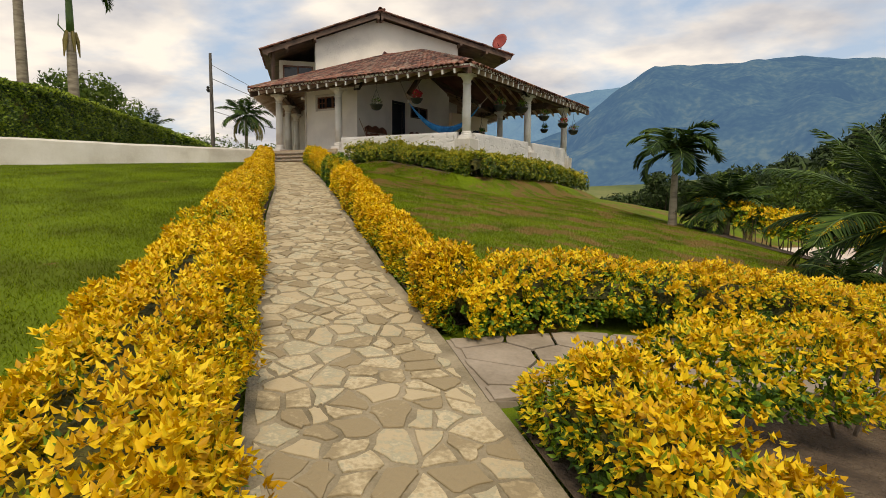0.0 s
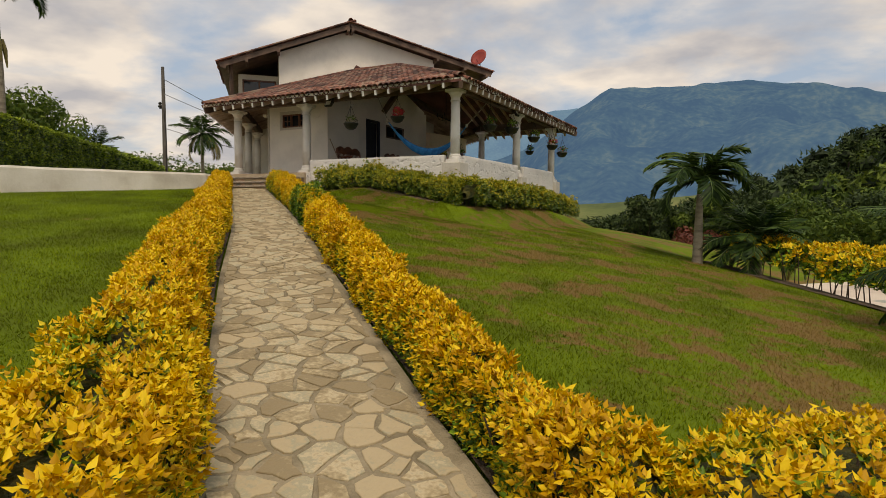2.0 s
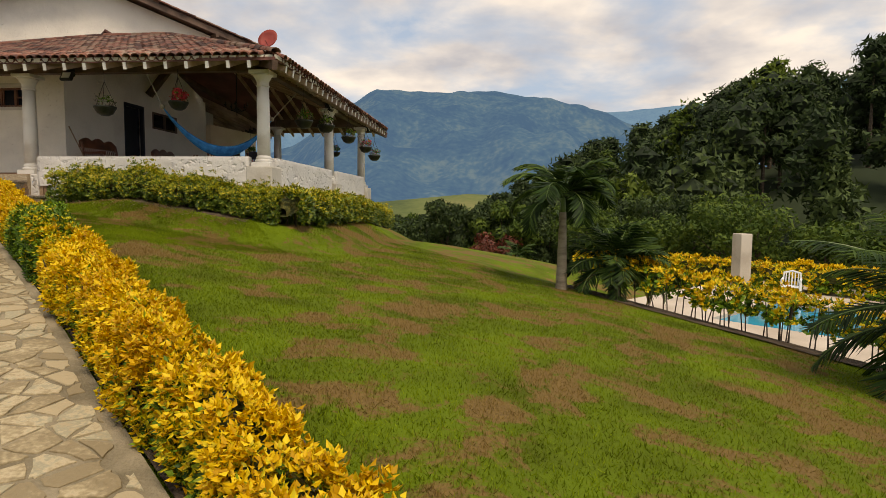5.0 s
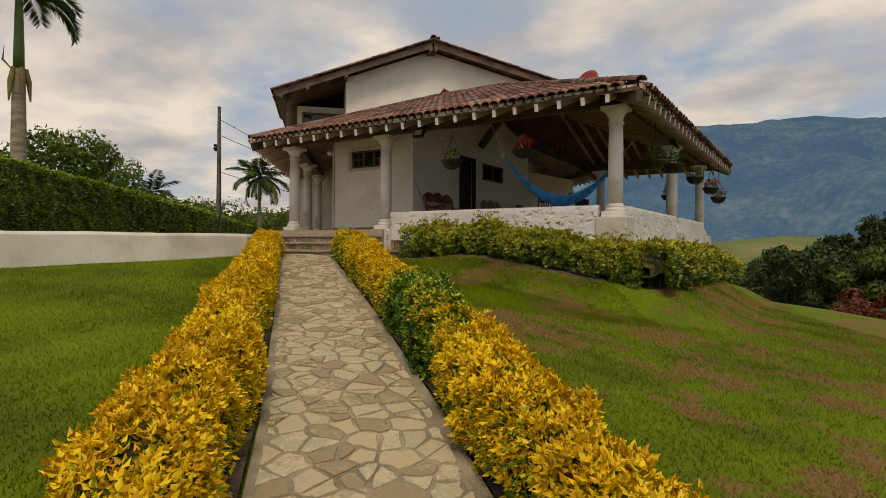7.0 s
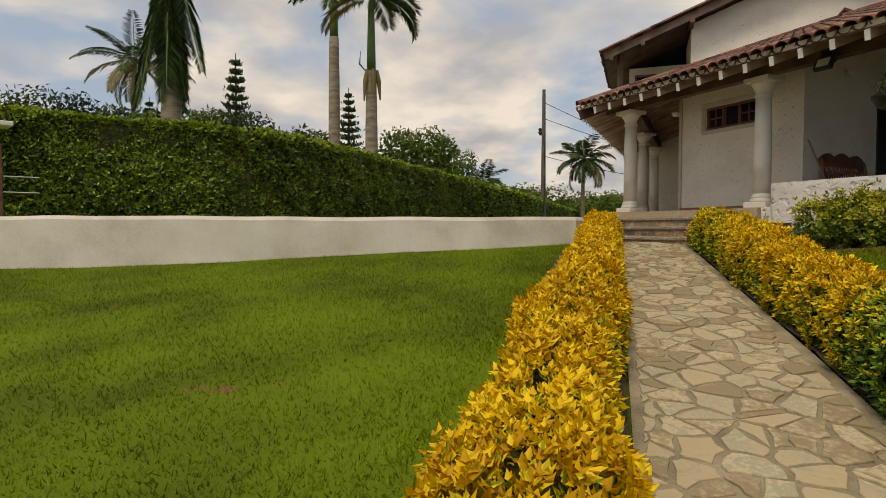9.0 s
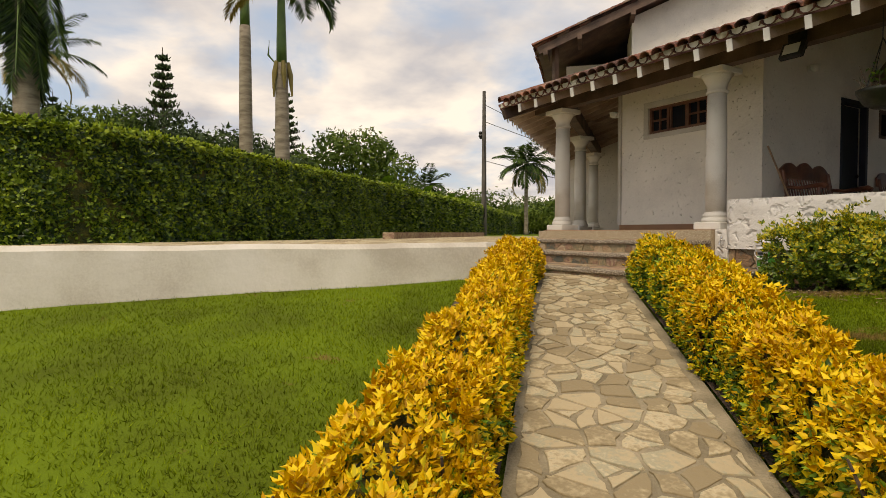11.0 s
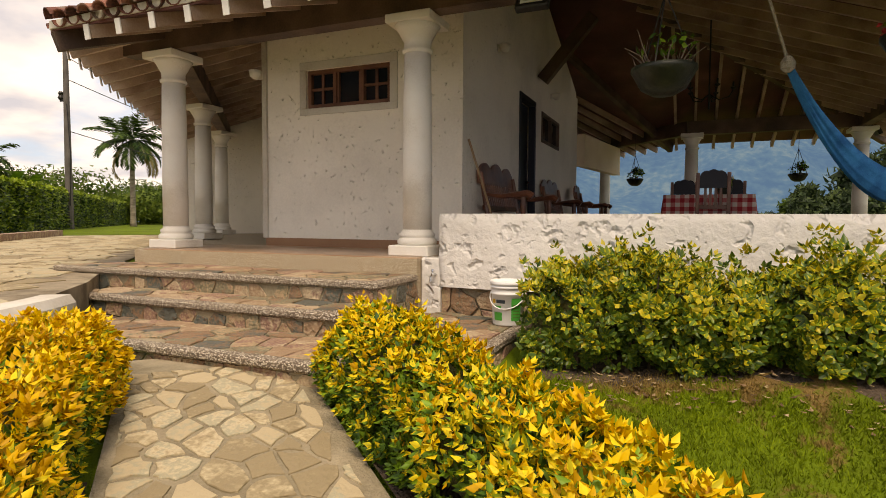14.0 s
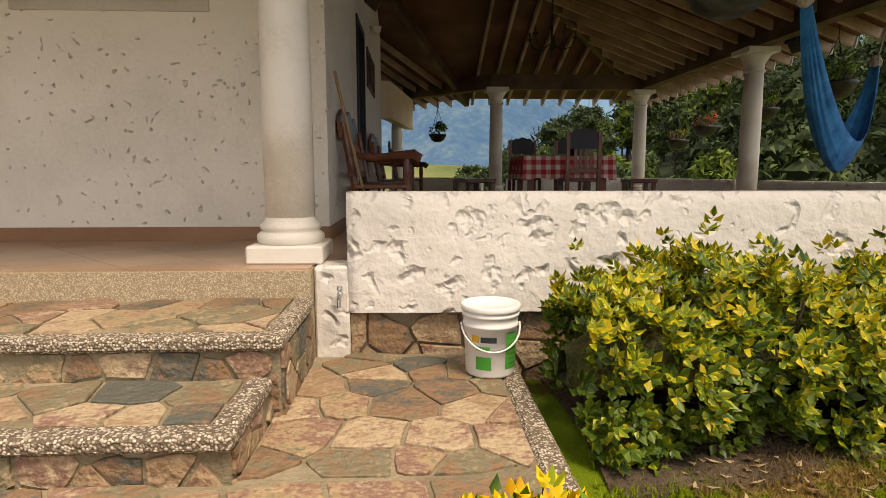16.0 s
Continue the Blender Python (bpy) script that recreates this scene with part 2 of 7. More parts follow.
def dry_patches(m, pale, dark):
    """Ragged patches of dead grass, most of them on the slope below the path."""
    t = m.node_tree
    ramp = next(n for n in t.nodes if n.type == "VALTORGB")
    co = next(n for n in t.nodes if n.type == "TEX_COORD")
    outs = [l.to_socket for l in ramp.outputs[0].links]
    nz = t.nodes.new("ShaderNodeTexNoise")
    nz.inputs["Scale"].default_value, nz.inputs["Detail"].default_value, nz.inputs["Roughness"].default_value = 0.95, 8, 0.74
    nz.inputs["Distortion"].default_value = 0.4
    t.links.new(co.outputs["Object"], nz.inputs["Vector"])
    dot = t.nodes.new("ShaderNodeVectorMath")
    dot.operation = "DOT_PRODUCT"
    dot.inputs[1].default_value = (0.690, 0.7236, 0)
    t.links.new(co.outputs["Object"], dot.inputs[0])
    slope = t.nodes.new("ShaderNodeMapRange")
    slope.inputs[1].default_value, slope.inputs[2].default_value = -0.5, 3.0
    slope.inputs[3].default_value, slope.inputs[4].default_value = -0.135, 0.0
    t.links.new(dot.outputs["Value"], slope.inputs[0])
    add = t.nodes.new("ShaderNodeMath")
    add.operation = "ADD"
    t.links.new(nz.outputs["Fac"], add.inputs[0])
    t.links.new(slope.outputs[0], add.inputs[1])
    edge = t.nodes.new("ShaderNodeMapRange")
    edge.inputs[1].default_value, edge.inputs[2].default_value = 0.50, 0.548
    t.links.new(add.outputs[0], edge.inputs[0])
    fine = t.nodes.new("ShaderNodeTexNoise")
    fine.inputs["Scale"].default_value, fine.inputs["Detail"].default_value = 38, 3
    t.links.new(co.outputs["Object"], fine.inputs["Vector"])
    tone = t.nodes.new("ShaderNodeMixRGB")
    tone.inputs[1].default_value, tone.inputs[2].default_value = (*dark, 1), (*pale, 1)
    t.links.new(fine.outputs["Fac"], tone.inputs[0])
    mix = t.nodes.new("ShaderNodeMixRGB")
    t.links.new(edge.outputs[0], mix.inputs[0])
    t.links.new(ramp.outputs[0], mix.inputs[1])
    t.links.new(tone.outputs[0], mix.inputs[2])
    for k in outs:
        t.links.new(mix.outputs[0], k)


dry_patches(GRASS, (0.25, 0.160, 0.052), (0.09, 0.058, 0.022))
dry_patches(BLADE, (0.36, 0.245, 0.075), (0.15, 0.098, 0.032))
SOIL = material("dark_soil", [(0.035, 0.025, 0.017), (0.075, 0.052, 0.034), (0.11, 0.08, 0.052)], 4, 45, 0.95, 0.8, 30, dist=0.05)
LEAF_Y = material("yellow_leaf", [(0.50, 0.27, 0.006), (0.74, 0.45, 0.009), (0.84, 0.61, 0.025)], 1.5, 20, 0.5, 0, island=0.6, trans=0.25, spec=0.2)
LEAF_M = material("variegated_leaf", [(0.20, 0.26, 0.010), (0.42, 0.37, 0.012), (0.62, 0.49, 0.02)], 2, 20, 0.5, 0, island=0.7, trans=0.25, spec=0.2)
LEAF_G = material("green_leaf", [(0.032, 0.080, 0.007), (0.090, 0.180, 0.012), (0.19, 0.32, 0.020)], 2, 20, 0.5, 0, island=0.5, trans=0.22, spec=0.25)
LEAF_LY = material("lime_edge_leaf", [(0.15, 0.21, 0.011), (0.29, 0.30, 0.014), (0.48, 0.38, 0.02)], 1.5, 20, 0.42, 0, island=0.6, trans=0.25)
LEAF_LG = material("lime_leaf", [(0.07, 0.135, 0.010), (0.12, 0.19, 0.012), (0.19, 0.25, 0.016)], 1.5, 20, 0.42, 0, island=0.6, trans=0.25)
LEAF_LD = material("deep_shrub_leaf", [(0.025, 0.065, 0.008), (0.05, 0.105, 0.010), (0.085, 0.15, 0.014)], 1.5, 20, 0.42, 0, island=0.6, trans=0.22)


def variegated(m, rim_colour):
    """Leaves with a paler margin round a green middle."""
    t = m.node_tree
    ramp = next(n for n in t.nodes if n.type == "VALTORGB")
    at = t.nodes.new("ShaderNodeAttribute")
    at.attribute_name = "rim"
    step_ = t.nodes.new("ShaderNodeMapRange")
    step_.inputs[1].default_value, step_.inputs[2].default_value = 0.38, 0.62
    t.links.new(at.outputs["Fac"], step_.inputs[0])
    mix = t.nodes.new("ShaderNodeMixRGB")
    mix.inputs[2].default_value = (*rim_colour, 1)
    outs = [l.to_socket for l in ramp.outputs[0].links]
    t.links.new(step_.outputs[0], mix.inputs[0])
    t.links.new(ramp.outputs[0], mix.inputs[1])
    for s in outs:
        t.links.new(mix.outputs[0], s)


variegated(LEAF_M, (0.80, 0.62, 0.025))
variegated(LEAF_LY, (0.62, 0.50, 0.02))
variegated(LEAF_LG, (0.52, 0.46, 0.018))
variegated(LEAF_LD, (0.17, 0.21, 0.014))
# Dark colour for the hulls inside the hedges; it stands for inner shade.
HEDGE_SHADE = material("hedge_shade_fill", [(0.02, 0.03, 0.008), (0.06, 0.065, 0.012), (0.12, 0.10, 0.015)], 8, 40, 0.8, 0.9, 40, dist=0.05)
LEAF_H = material("clipped_hedge_leaf", [(0.016, 0.042, 0.006), (0.048, 0.102, 0.010), (0.17, 0.25, 0.020)], 0.8, 20, 0.42, 0, island=0.7, trans=0.25)
LEAF_HT = material("hedge_top_leaf", [(0.17, 0.26, 0.016), (0.34, 0.43, 0.03)], 1, 20, 0.45, 0, island=0.5, trans=0.25)
LEAF_T = material("tree_leaf", [(0.020, 0.036, 0.013), (0.036, 0.062, 0.019), (0.070, 0.104, 0.027)], 0.12, 5, 0.7, 0, island=0.35, trans=0.12, spec=0.2)
LEAF_L = material("light_tree_leaf", [(0.035, 0.068, 0.010), (0.065, 0.11, 0.014), (0.12, 0.165, 0.022)], 0.12, 5, 0.7, 0, island=0.35, trans=0.18, spec=0.2)
LEAF_R = material("copper_leaf", [(0.10, 0.025, 0.015), (0.20, 0.05, 0.025)], 0.3, 5, 0.6, 0, island=0.4, trans=0.15)
PALM = material("palm_leaf", [(0.010, 0.027, 0.006), (0.026, 0.060, 0.009), (0.075, 0.125, 0.018)], 0.7, 10, 0.6, 0, island=0.4, trans=0.18, spec=0.2)
PALM_DRY = material("dry_palm_leaf", [(0.16, 0.13, 0.03), (0.30, 0.23, 0.06)], 0.7, 10, 0.55, 0, island=0.4, trans=0.15)
TRUNK = material("palm_trunk", [(0.16, 0.13, 0.095), (0.26, 0.22, 0.16), (0.33, 0.29, 0.22)], 2, 30, 0.9, 0.5, 14, stretch=(1, 1, 4), dist=0.03)
SHAFT = material("green_crownshaft", [(0.05, 0.10, 0.02), (0.10, 0.17, 0.03)], 2, 30, 0.45, 0.05)
BARK = material("bark", [(0.035, 0.025, 0.017), (0.075, 0.055, 0.038), (0.12, 0.095, 0.07)], 5, 40, 0.95, 0.7, 20)
PVC = material("white_plastic", [(0.74, 0.75, 0.74), (0.80, 0.81, 0.80)], 6, 60, 0.4, 0.03)
GREEN_INK = material("green_label", [(0.03, 0.26, 0.03), (0.045, 0.32, 0.05)], 6, 60, 0.45, 0.0)
DARK_INK = material("dark_label", [(0.02, 0.03, 0.04), (0.03, 0.04, 0.05)], 6, 60, 0.45, 0.0)
GOLD_INK = material("yellow_label", [(0.5, 0.3, 0.02), (0.55, 0.33, 0.03)], 6, 60, 0.45, 0.0)
METAL = material("dark_iron", [(0.02, 0.02, 0.02), (0.045, 0.042, 0.04)], 8, 60, 0.5, 0.1, metal=0.6)
STEEL = material("chrome", [(0.5, 0.5, 0.5), (0.62, 0.62, 0.6)], 8, 60, 0.25, 0.02, metal=1.0)
RED = material("red_dish_paint", [(0.22, 0.03, 0.022), (0.30, 0.045, 0.03)], 3, 40, 0.5, 0.03)
POT = material("mossy_pot", [(0.006, 0.009, 0.005), (0.014, 0.018, 0.010), (0.034, 0.032, 0.02)], 9, 60, 0.42, 0.3, 30)
FLOWER = material("red_flower", [(0.45, 0.02, 0.03), (0.62, 0.05, 0.07)], 4, 20, 0.5, 0, island=0.5, trans=0.2)
TWIG = material("dry_twig", [(0.12, 0.085, 0.06), (0.22, 0.16, 0.12)], 6, 40, 0.9, 0.2)
ROPE = material("rope", [(0.30, 0.27, 0.21), (0.42, 0.38, 0.31)], 30, 200, 0.9, 0.4, 150)
BLUE = material("blue_hammock_cloth", [(0.008, 0.13, 0.36), (0.016, 0.20, 0.50), (0.03, 0.28, 0.62)], 8, 90, 0.8, 0.3, 160, stretch=(1, 1, 1), dist=0.01)
CONCRETE = material("pale_concrete", [(0.40, 0.34, 0.27), (0.50, 0.44, 0.36), (0.56, 0.50, 0.42)], 1.2, 40, 0.9, 0.2, 30)
DECK = material("pool_deck", [(0.44, 0.37, 0.29), (0.54, 0.46, 0.37), (0.60, 0.53, 0.44)], 0.8, 30, 0.85, 0.15, 20)
WATER = material("pool_water", [(0.01, 0.26, 0.42), (0.02, 0.34, 0.50)], 0.6, 6, 0.05, 0.15, 3, spec=0.6)
DOOR_BLUE = material("dark_door", [(0.010, 0.012, 0.022), (0.02, 0.022, 0.035)], 2, 40, 0.5, 0.08, 30)
LAMP_GLASS = material("frosted_lamp_glass", [(0.62, 0.62, 0.52), (0.70, 0.70, 0.60)], 6, 60, 0.25, 0.02)
POLE_M = material("weathered_pole", [(0.08, 0.07, 0.06), (0.14, 0.125, 0.11)], 2, 40, 0.9, 0.2, 20)
GREEN_STONE = material("side_path_stone", [(0.22, 0.18, 0.13), (0.30, 0.25, 0.19), (0.37, 0.31, 0.24)], 2, 30, 0.85, 0.3, 22, obj=0.3)
# Dark forest ground; inside the crowns this tone is painted-in shade.
HILL_DARK = material("dark_forest_fill", [(0.012, 0.022, 0.008), (0.022, 0.036, 0.012)], 0.05, 1, 0.95, 0)
FIELD = material("far_meadow", [(0.05, 0.075, 0.018), (0.10, 0.125, 0.03), (0.16, 0.16, 0.05)], 0.03, 0.4, 0.95, 0)


def glass():
    m = bpy.data.materials.new("window_glass")
    m.use_nodes = True
    p = m.node_tree.nodes["Principled BSDF"]
    p.inputs["Base Color"].default_value = (0.012, 0.016, 0.024, 1)
    p.inputs["Roughness"].default_value = 0.06
    return m


GLASS = glass()


def checked():
    """Red and white gingham."""
    m = material("gingham_cloth", [(0.42, 0.025, 0.03), (0.48, 0.04, 0.045)], 5, 200, 0.85, 0.1)
    t = m.node_tree
    p = t.nodes["Principled BSDF"]
    co = t.nodes.new("ShaderNodeTexCoord")
    sep = t.nodes.new("ShaderNodeSeparateXYZ")
    t.links.new(co.outputs["Object"], sep.inputs[0])
    bits = []
    for i in range(3):
        w = t.nodes.new("ShaderNodeMath")
        w.operation = "MULTIPLY"
        w.inputs[1].default_value = 2 * math.pi / 0.13
        t.links.new(sep.outputs[i], w.inputs[0])
        sn = t.nodes.new("ShaderNodeMath")
        sn.operation = "SINE"
        t.links.new(w.outputs[0], sn.inputs[0])
        g = t.nodes.new("ShaderNodeMath")
        g.operation = "GREATER_THAN"
        g.inputs[1].default_value = 0.0
        t.links.new(sn.outputs[0], g.inputs[0])
        bits.append(g)
    s1 = t.nodes.new("ShaderNodeMath")
    s1.operation = "ADD"
    t.links.new(bits[0].outputs[0], s1.inputs[0])
    t.links.new(bits[1].outputs[0], s1.inputs[1])
    s2 = t.nodes.new("ShaderNodeMath")
    s2.operation = "ADD"
    t.links.new(s1.outputs[0], s2.inputs[0])
    t.links.new(bits[2].outputs[0], s2.inputs[1])
    s3 = t.nodes.new("ShaderNodeMath")
    s3.operation = "MULTIPLY"
    s3.inputs[1].default_value = 0.34
    t.links.new(s2.outputs[0], s3.inputs[0])
    r = t.nodes.new("ShaderNodeValToRGB")
    r.color_ramp.interpolation = "CONSTANT"
    e = r.color_ramp.elements
    e[0].position, e[0].color = 0.0, (0.62, 0.55, 0.5, 1)
    e[1].position, e[1].color = 0.3, (0.5, 0.16, 0.15, 1)
    k = e.new(0.6)
    k.color = (0.36, 0.02, 0.025, 1)
    t.links.new(s3.outputs[0], r.inputs[0])
    t.links.new(r.outputs[0], p.inputs["Base Color"])
    return m


GINGHAM = checked()


def distance_hills(name, low, high, clear, haze_glow):
    """A far mountain, a plain backdrop: the blue haze of kilometres of air is painted in as colour and emission."""
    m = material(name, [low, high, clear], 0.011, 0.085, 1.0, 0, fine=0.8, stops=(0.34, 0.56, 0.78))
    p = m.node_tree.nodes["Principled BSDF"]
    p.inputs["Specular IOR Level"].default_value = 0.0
    p.inputs["Emission Color"].default_value = (*haze_glow, 1)
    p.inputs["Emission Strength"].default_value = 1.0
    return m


# The last colour is the painted haze, given off as emission.
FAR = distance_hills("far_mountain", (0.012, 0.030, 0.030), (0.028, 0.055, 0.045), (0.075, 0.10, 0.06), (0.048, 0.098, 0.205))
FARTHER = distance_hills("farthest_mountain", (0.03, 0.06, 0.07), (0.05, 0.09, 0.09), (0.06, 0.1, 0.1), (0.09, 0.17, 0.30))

# ---- helpers of this scene ----
U2, N2 = Vector((-0.7236, 0.690)), Vector((0.690, 0.7236))   # along the path, and to its right


def to_xy(s, r):
    return (s * U2.x + r * N2.x, s * U2.y + r * N2.y)


def to_sr(x, y):
    return (x * U2.x + y * U2.y, x * N2.x + y * N2.y)


def smooth(a, b, v):
    k = min(1.0, max(0.0, (v - a) / (b - a)))
    return k * k * (3 - 2 * k)


def ground(x, y):
    """Height of the garden's ground."""
    s, r = to_sr(x, y)
    base = 0.109 * min(s, 22.2) if s > -60 else -6.5
    fall = 0.122 * max(0.0, r - 1.9) + 0.017 * max(0.0, min(r, 80) - 13) ** 1.5
    far = 0.0
    if r > 2:
        far = 0.10 * max(0.0, min(s, 90) - 27) * smooth(4, 14, r)
    z = base - fall - far
    # raised planting bed round the porch
    d = math.hypot(max(-15.7 - x, 0, x + 9.85), max(17.4 - y, 0, y - 27.6))
    z += 0.42 * (1 - smooth(0.9, 2.3, d)) * smooth(-14.4, -12.4, x)
    # the pool terrace is cut level
    k = smooth(11.6, 12.6, r) * (1 - smooth(26, 34, r)) * (1 - smooth(15, 19, s)) * smooth(-14, -6, s)
    return z * (1 - k) + (-0.55) * k


def link(name, me, mat, parent=None, label=""):
    if mat is not None:
        for m in (mat if isinstance(mat, (list, tuple)) else [mat]):
            me.materials.append(m)
    ob = new(name, me)
    if parent is not None:
        ob.parent = parent
    if label:
        ob["label"] = label
    return ob


def part(name, bm, mat, parent=None, label="", flat=True):
    me = bpy.data.meshes.new(name)
    bmesh.ops.recalc_face_normals(bm, faces=bm.faces)
    bm.to_mesh(me)
    bm.free()
    if not flat:
        me.polygons.foreach_set("use_smooth", [True] * len(me.polygons))
    return link(name, me, mat, parent, label)


def empty(name, x, y, z, turn=0.0, **tags):
    ob = new(name)
    ob.location, ob.rotation_euler = (x, y, z), (0, 0, radians(turn))
    ob.empty_display_size = 0.1
    return tagged(ob, **tags)


def box(bm, x0, x1, y0, y1, z0, z1, bevel=0.0, m=None):
    vs = [bm.verts.new((x, y, z)) for x in (x0, x1) for y in (y0, y1) for z in (z0, z1)]
    f = [(0, 1, 3, 2), (4, 6, 7, 5), (0, 4, 5, 1), (2, 3, 7, 6), (0, 2, 6, 4), (1, 5, 7, 3)]
    fs = [bm.faces.new([vs[i] for i in q]) for q in f]
    if bevel:
        es = list({e for q in fs for e in q.edges})
        out = bmesh.ops.bevel(bm, geom=es, offset=bevel, segments=1, affect="EDGES", clamp_overlap=True)
        vs = list({v for q in out["faces"] for v in q.verts} | {v for v in vs if v.is_valid})
    if m is not None:
        bmesh.ops.transform(bm, matrix=m, verts=[v for v in vs if v.is_valid])
    return bm


def boxed(x0, x1, y0, y1, z0, z1, bevel=0.0, m=None):
    return box(bmesh.new(), x0, x1, y0, y1, z0, z1, bevel, m)


def prism(bm, pts, z0, z1):
    """A slab over a plan outline; z1 may be a function of x and y."""
    top = z1 if callable(z1) else (lambda x, y: z1)
    bot = z0 if callable(z0) else (lambda x, y: z0)
    a = [bm.verts.new((x, y, bot(x, y))) for x, y in pts]
    b = [bm.verts.new((x, y, top(x, y))) for x, y in pts]
    n = len(pts)
    bm.faces.new(b)
    bm.faces.new(list(reversed(a)))
    for i in range(n):
        bm.faces.new((a[i], a[(i + 1) % n], b[(i + 1) % n], b[i]))
    return bm


def lathe(bm, prof, n=24, cx=0, cy=0):
    """Turned shape from (radius, height) pairs."""
    rings = [[bm.verts.new((cx + r * math.cos(2 * math.pi * i / n), cy + r * math.sin(2 * math.pi * i / n), z)) for i in range(n)] for r, z in prof]
    for a, b in zip(rings, rings[1:]):
        for i in range(n):
            bm.faces.new((a[i], a[(i + 1) % n], b[(i + 1) % n], b[i]))
    bm.faces.new(list(reversed(rings[0])))
    bm.faces.new(rings[-1])
    return bm


def tube(bm, pts, radii, n=8):
    """A bent tapering rod."""
    pts = [Vector(p) for p in pts]
    if not isinstance(radii, (list, tuple)):
        radii = [radii] * len(pts)
    rings = []
    for i, p in enumerate(pts):
        d = (pts[min(i + 1, len(pts) - 1)] - pts[max(i - 1, 0)]).normalized()
        q = d.to_track_quat("Z", "Y")
        rings.append([bm.verts.new(p + q @ Vector((radii[i] * math.cos(2 * math.pi * k / n), radii[i] * math.sin(2 * math.pi * k / n), 0))) for k in range(n)])
    for a, b in zip(rings, rings[1:]):
        for k in range(n):
            bm.faces.new((a[k], a[(k + 1) % n], b[(k + 1) % n], b[k]))
    bm.faces.new(list(reversed(rings[0])))
    bm.faces.new(rings[-1])
    return bm


def beam(bm, a, b, w, h):
    """A squared timber from a to b; its top edge lies on the line."""
    a, b = Vector(a), Vector(b)
    d = (b - a).normalized()
    side = d.cross(Vector((0, 0, 1))).normalized()
    up = side.cross(d).normalized()
    vs = []
    for p in (a, b):
        for sx, sz in ((-1, 0), (1, 0), (1, -1), (-1, -1)):
            vs.append(bm.verts.new(p + side * sx * w / 2 + up * sz * h))
    for q in ((0, 1, 2, 3), (7, 6, 5, 4), (0, 4, 5, 1), (1, 5, 6, 2), (2, 6, 7, 3), (3, 7, 4, 0)):
        bm.faces.new([vs[i] for i in q])
    return bm


def leaf_mesh(name, P, D, S, L, W, idx, fold=0.25, droop=0.0):
    """Many small folded leaves: base P, way D, side S, length L, width W, material index."""
    n = len(P)
    Nn = np.cross(D, S)
    mid = P + D * (L * 0.45)[:, None]
    tip = P + D * L[:, None] - Nn * (L * droop)[:, None]
    a = mid + S * (W / 2)[:, None] + Nn * (W * fold)[:, None]
    b = mid - S * (W / 2)[:, None] + Nn * (W * fold)[:, None]
    V = np.stack([P, a, tip, b], 1).reshape(-1, 3)
    o = np.arange(n)[:, None] * 4
    F = np.concatenate([o + np.array([[0, 1, 2]]), o + np.array([[0, 2, 3]])], 1).reshape(-1, 3)
    me = bpy.data.meshes.new(name)
    me.vertices.add(len(V))
    me.vertices.foreach_set("co", V.astype(np.float32).ravel())
    me.loops.add(F.size)
    me.loops.foreach_set("vertex_index", F.astype(np.int32).ravel())
    me.polygons.add(len(F))
    me.polygons.foreach_set("loop_start", np.arange(0, F.size, 3, dtype=np.int32))
    me.polygons.foreach_set("loop_total", np.full(len(F), 3, dtype=np.int32))
    me.polygons.foreach_set("material_index", np.repeat(idx, 2).astype(np.int32))
    me.update(calc_edges=True)
    me.attributes.new("rim", "FLOAT", "POINT").data.foreach_set("value", np.tile(np.array([0, 1, 0, 1], np.float32), n))
    return me


def blade_mesh(name, P, D, S, L, W, idx):
    """Many single pointed blades or needles."""
    n = len(P)
    V = np.stack([P - S * (W / 2)[:, None], P + S * (W / 2)[:, None], P + D * L[:, None]], 1).reshape(-1, 3)
    me = bpy.data.meshes.new(name)
    me.vertices.add(3 * n)
    me.vertices.foreach_set("co", V.astype(np.float32).ravel())
    me.loops.add(3 * n)
    me.loops.foreach_set("vertex_index", np.arange(3 * n, dtype=np.int32))
    me.polygons.add(n)
    me.polygons.foreach_set("loop_start", np.arange(0, 3 * n, 3, dtype=np.int32))
    me.polygons.foreach_set("loop_total", np.full(n, 3, dtype=np.int32))
    me.polygons.foreach_set("material_index", np.asarray(idx).astype(np.int32))
    me.update(calc_edges=True)
    return me


def unit(v):
    return v / np.maximum(1e-9, np.linalg.norm(v, axis=1))[:, None]


def rosettes(rng, C, Nrm, leaves, L, W, spread=1.0):
    """Whorls of leaves at the shoot ends C, facing Nrm."""
    n = len(C)
    P = np.repeat(C, leaves, 0)
    A = np.repeat(Nrm, leaves, 0)
    ref = rng.normal(size=(n, 3))
    T = unit(np.cross(Nrm, ref))
    B = np.cross(Nrm, T)
    ang = (np.tile(np.arange(leaves) * 2.4, n) + np.repeat(rng.uniform(0, 6.28, n), leaves))[:, None]
    rad = np.repeat(T, leaves, 0) * np.cos(ang) + np.repeat(B, leaves, 0) * np.sin(ang)
    lift = rng.uniform(0.15, 1.0, (n * leaves, 1))
    D = unit(rad * spread + A * lift)
    S = unit(np.cross(D, A) + 1e-6)
    P = P + D * 0.004 - A * rng.uniform(0, 0.06, (n * leaves, 1))
    k = rng.uniform(0.65, 1.2, n * leaves)
    return P, D, S, L * k, W * k


def lumpy(x, y, z, f):
    return noise.noise(Vector((x * f, y * f, z * f)))


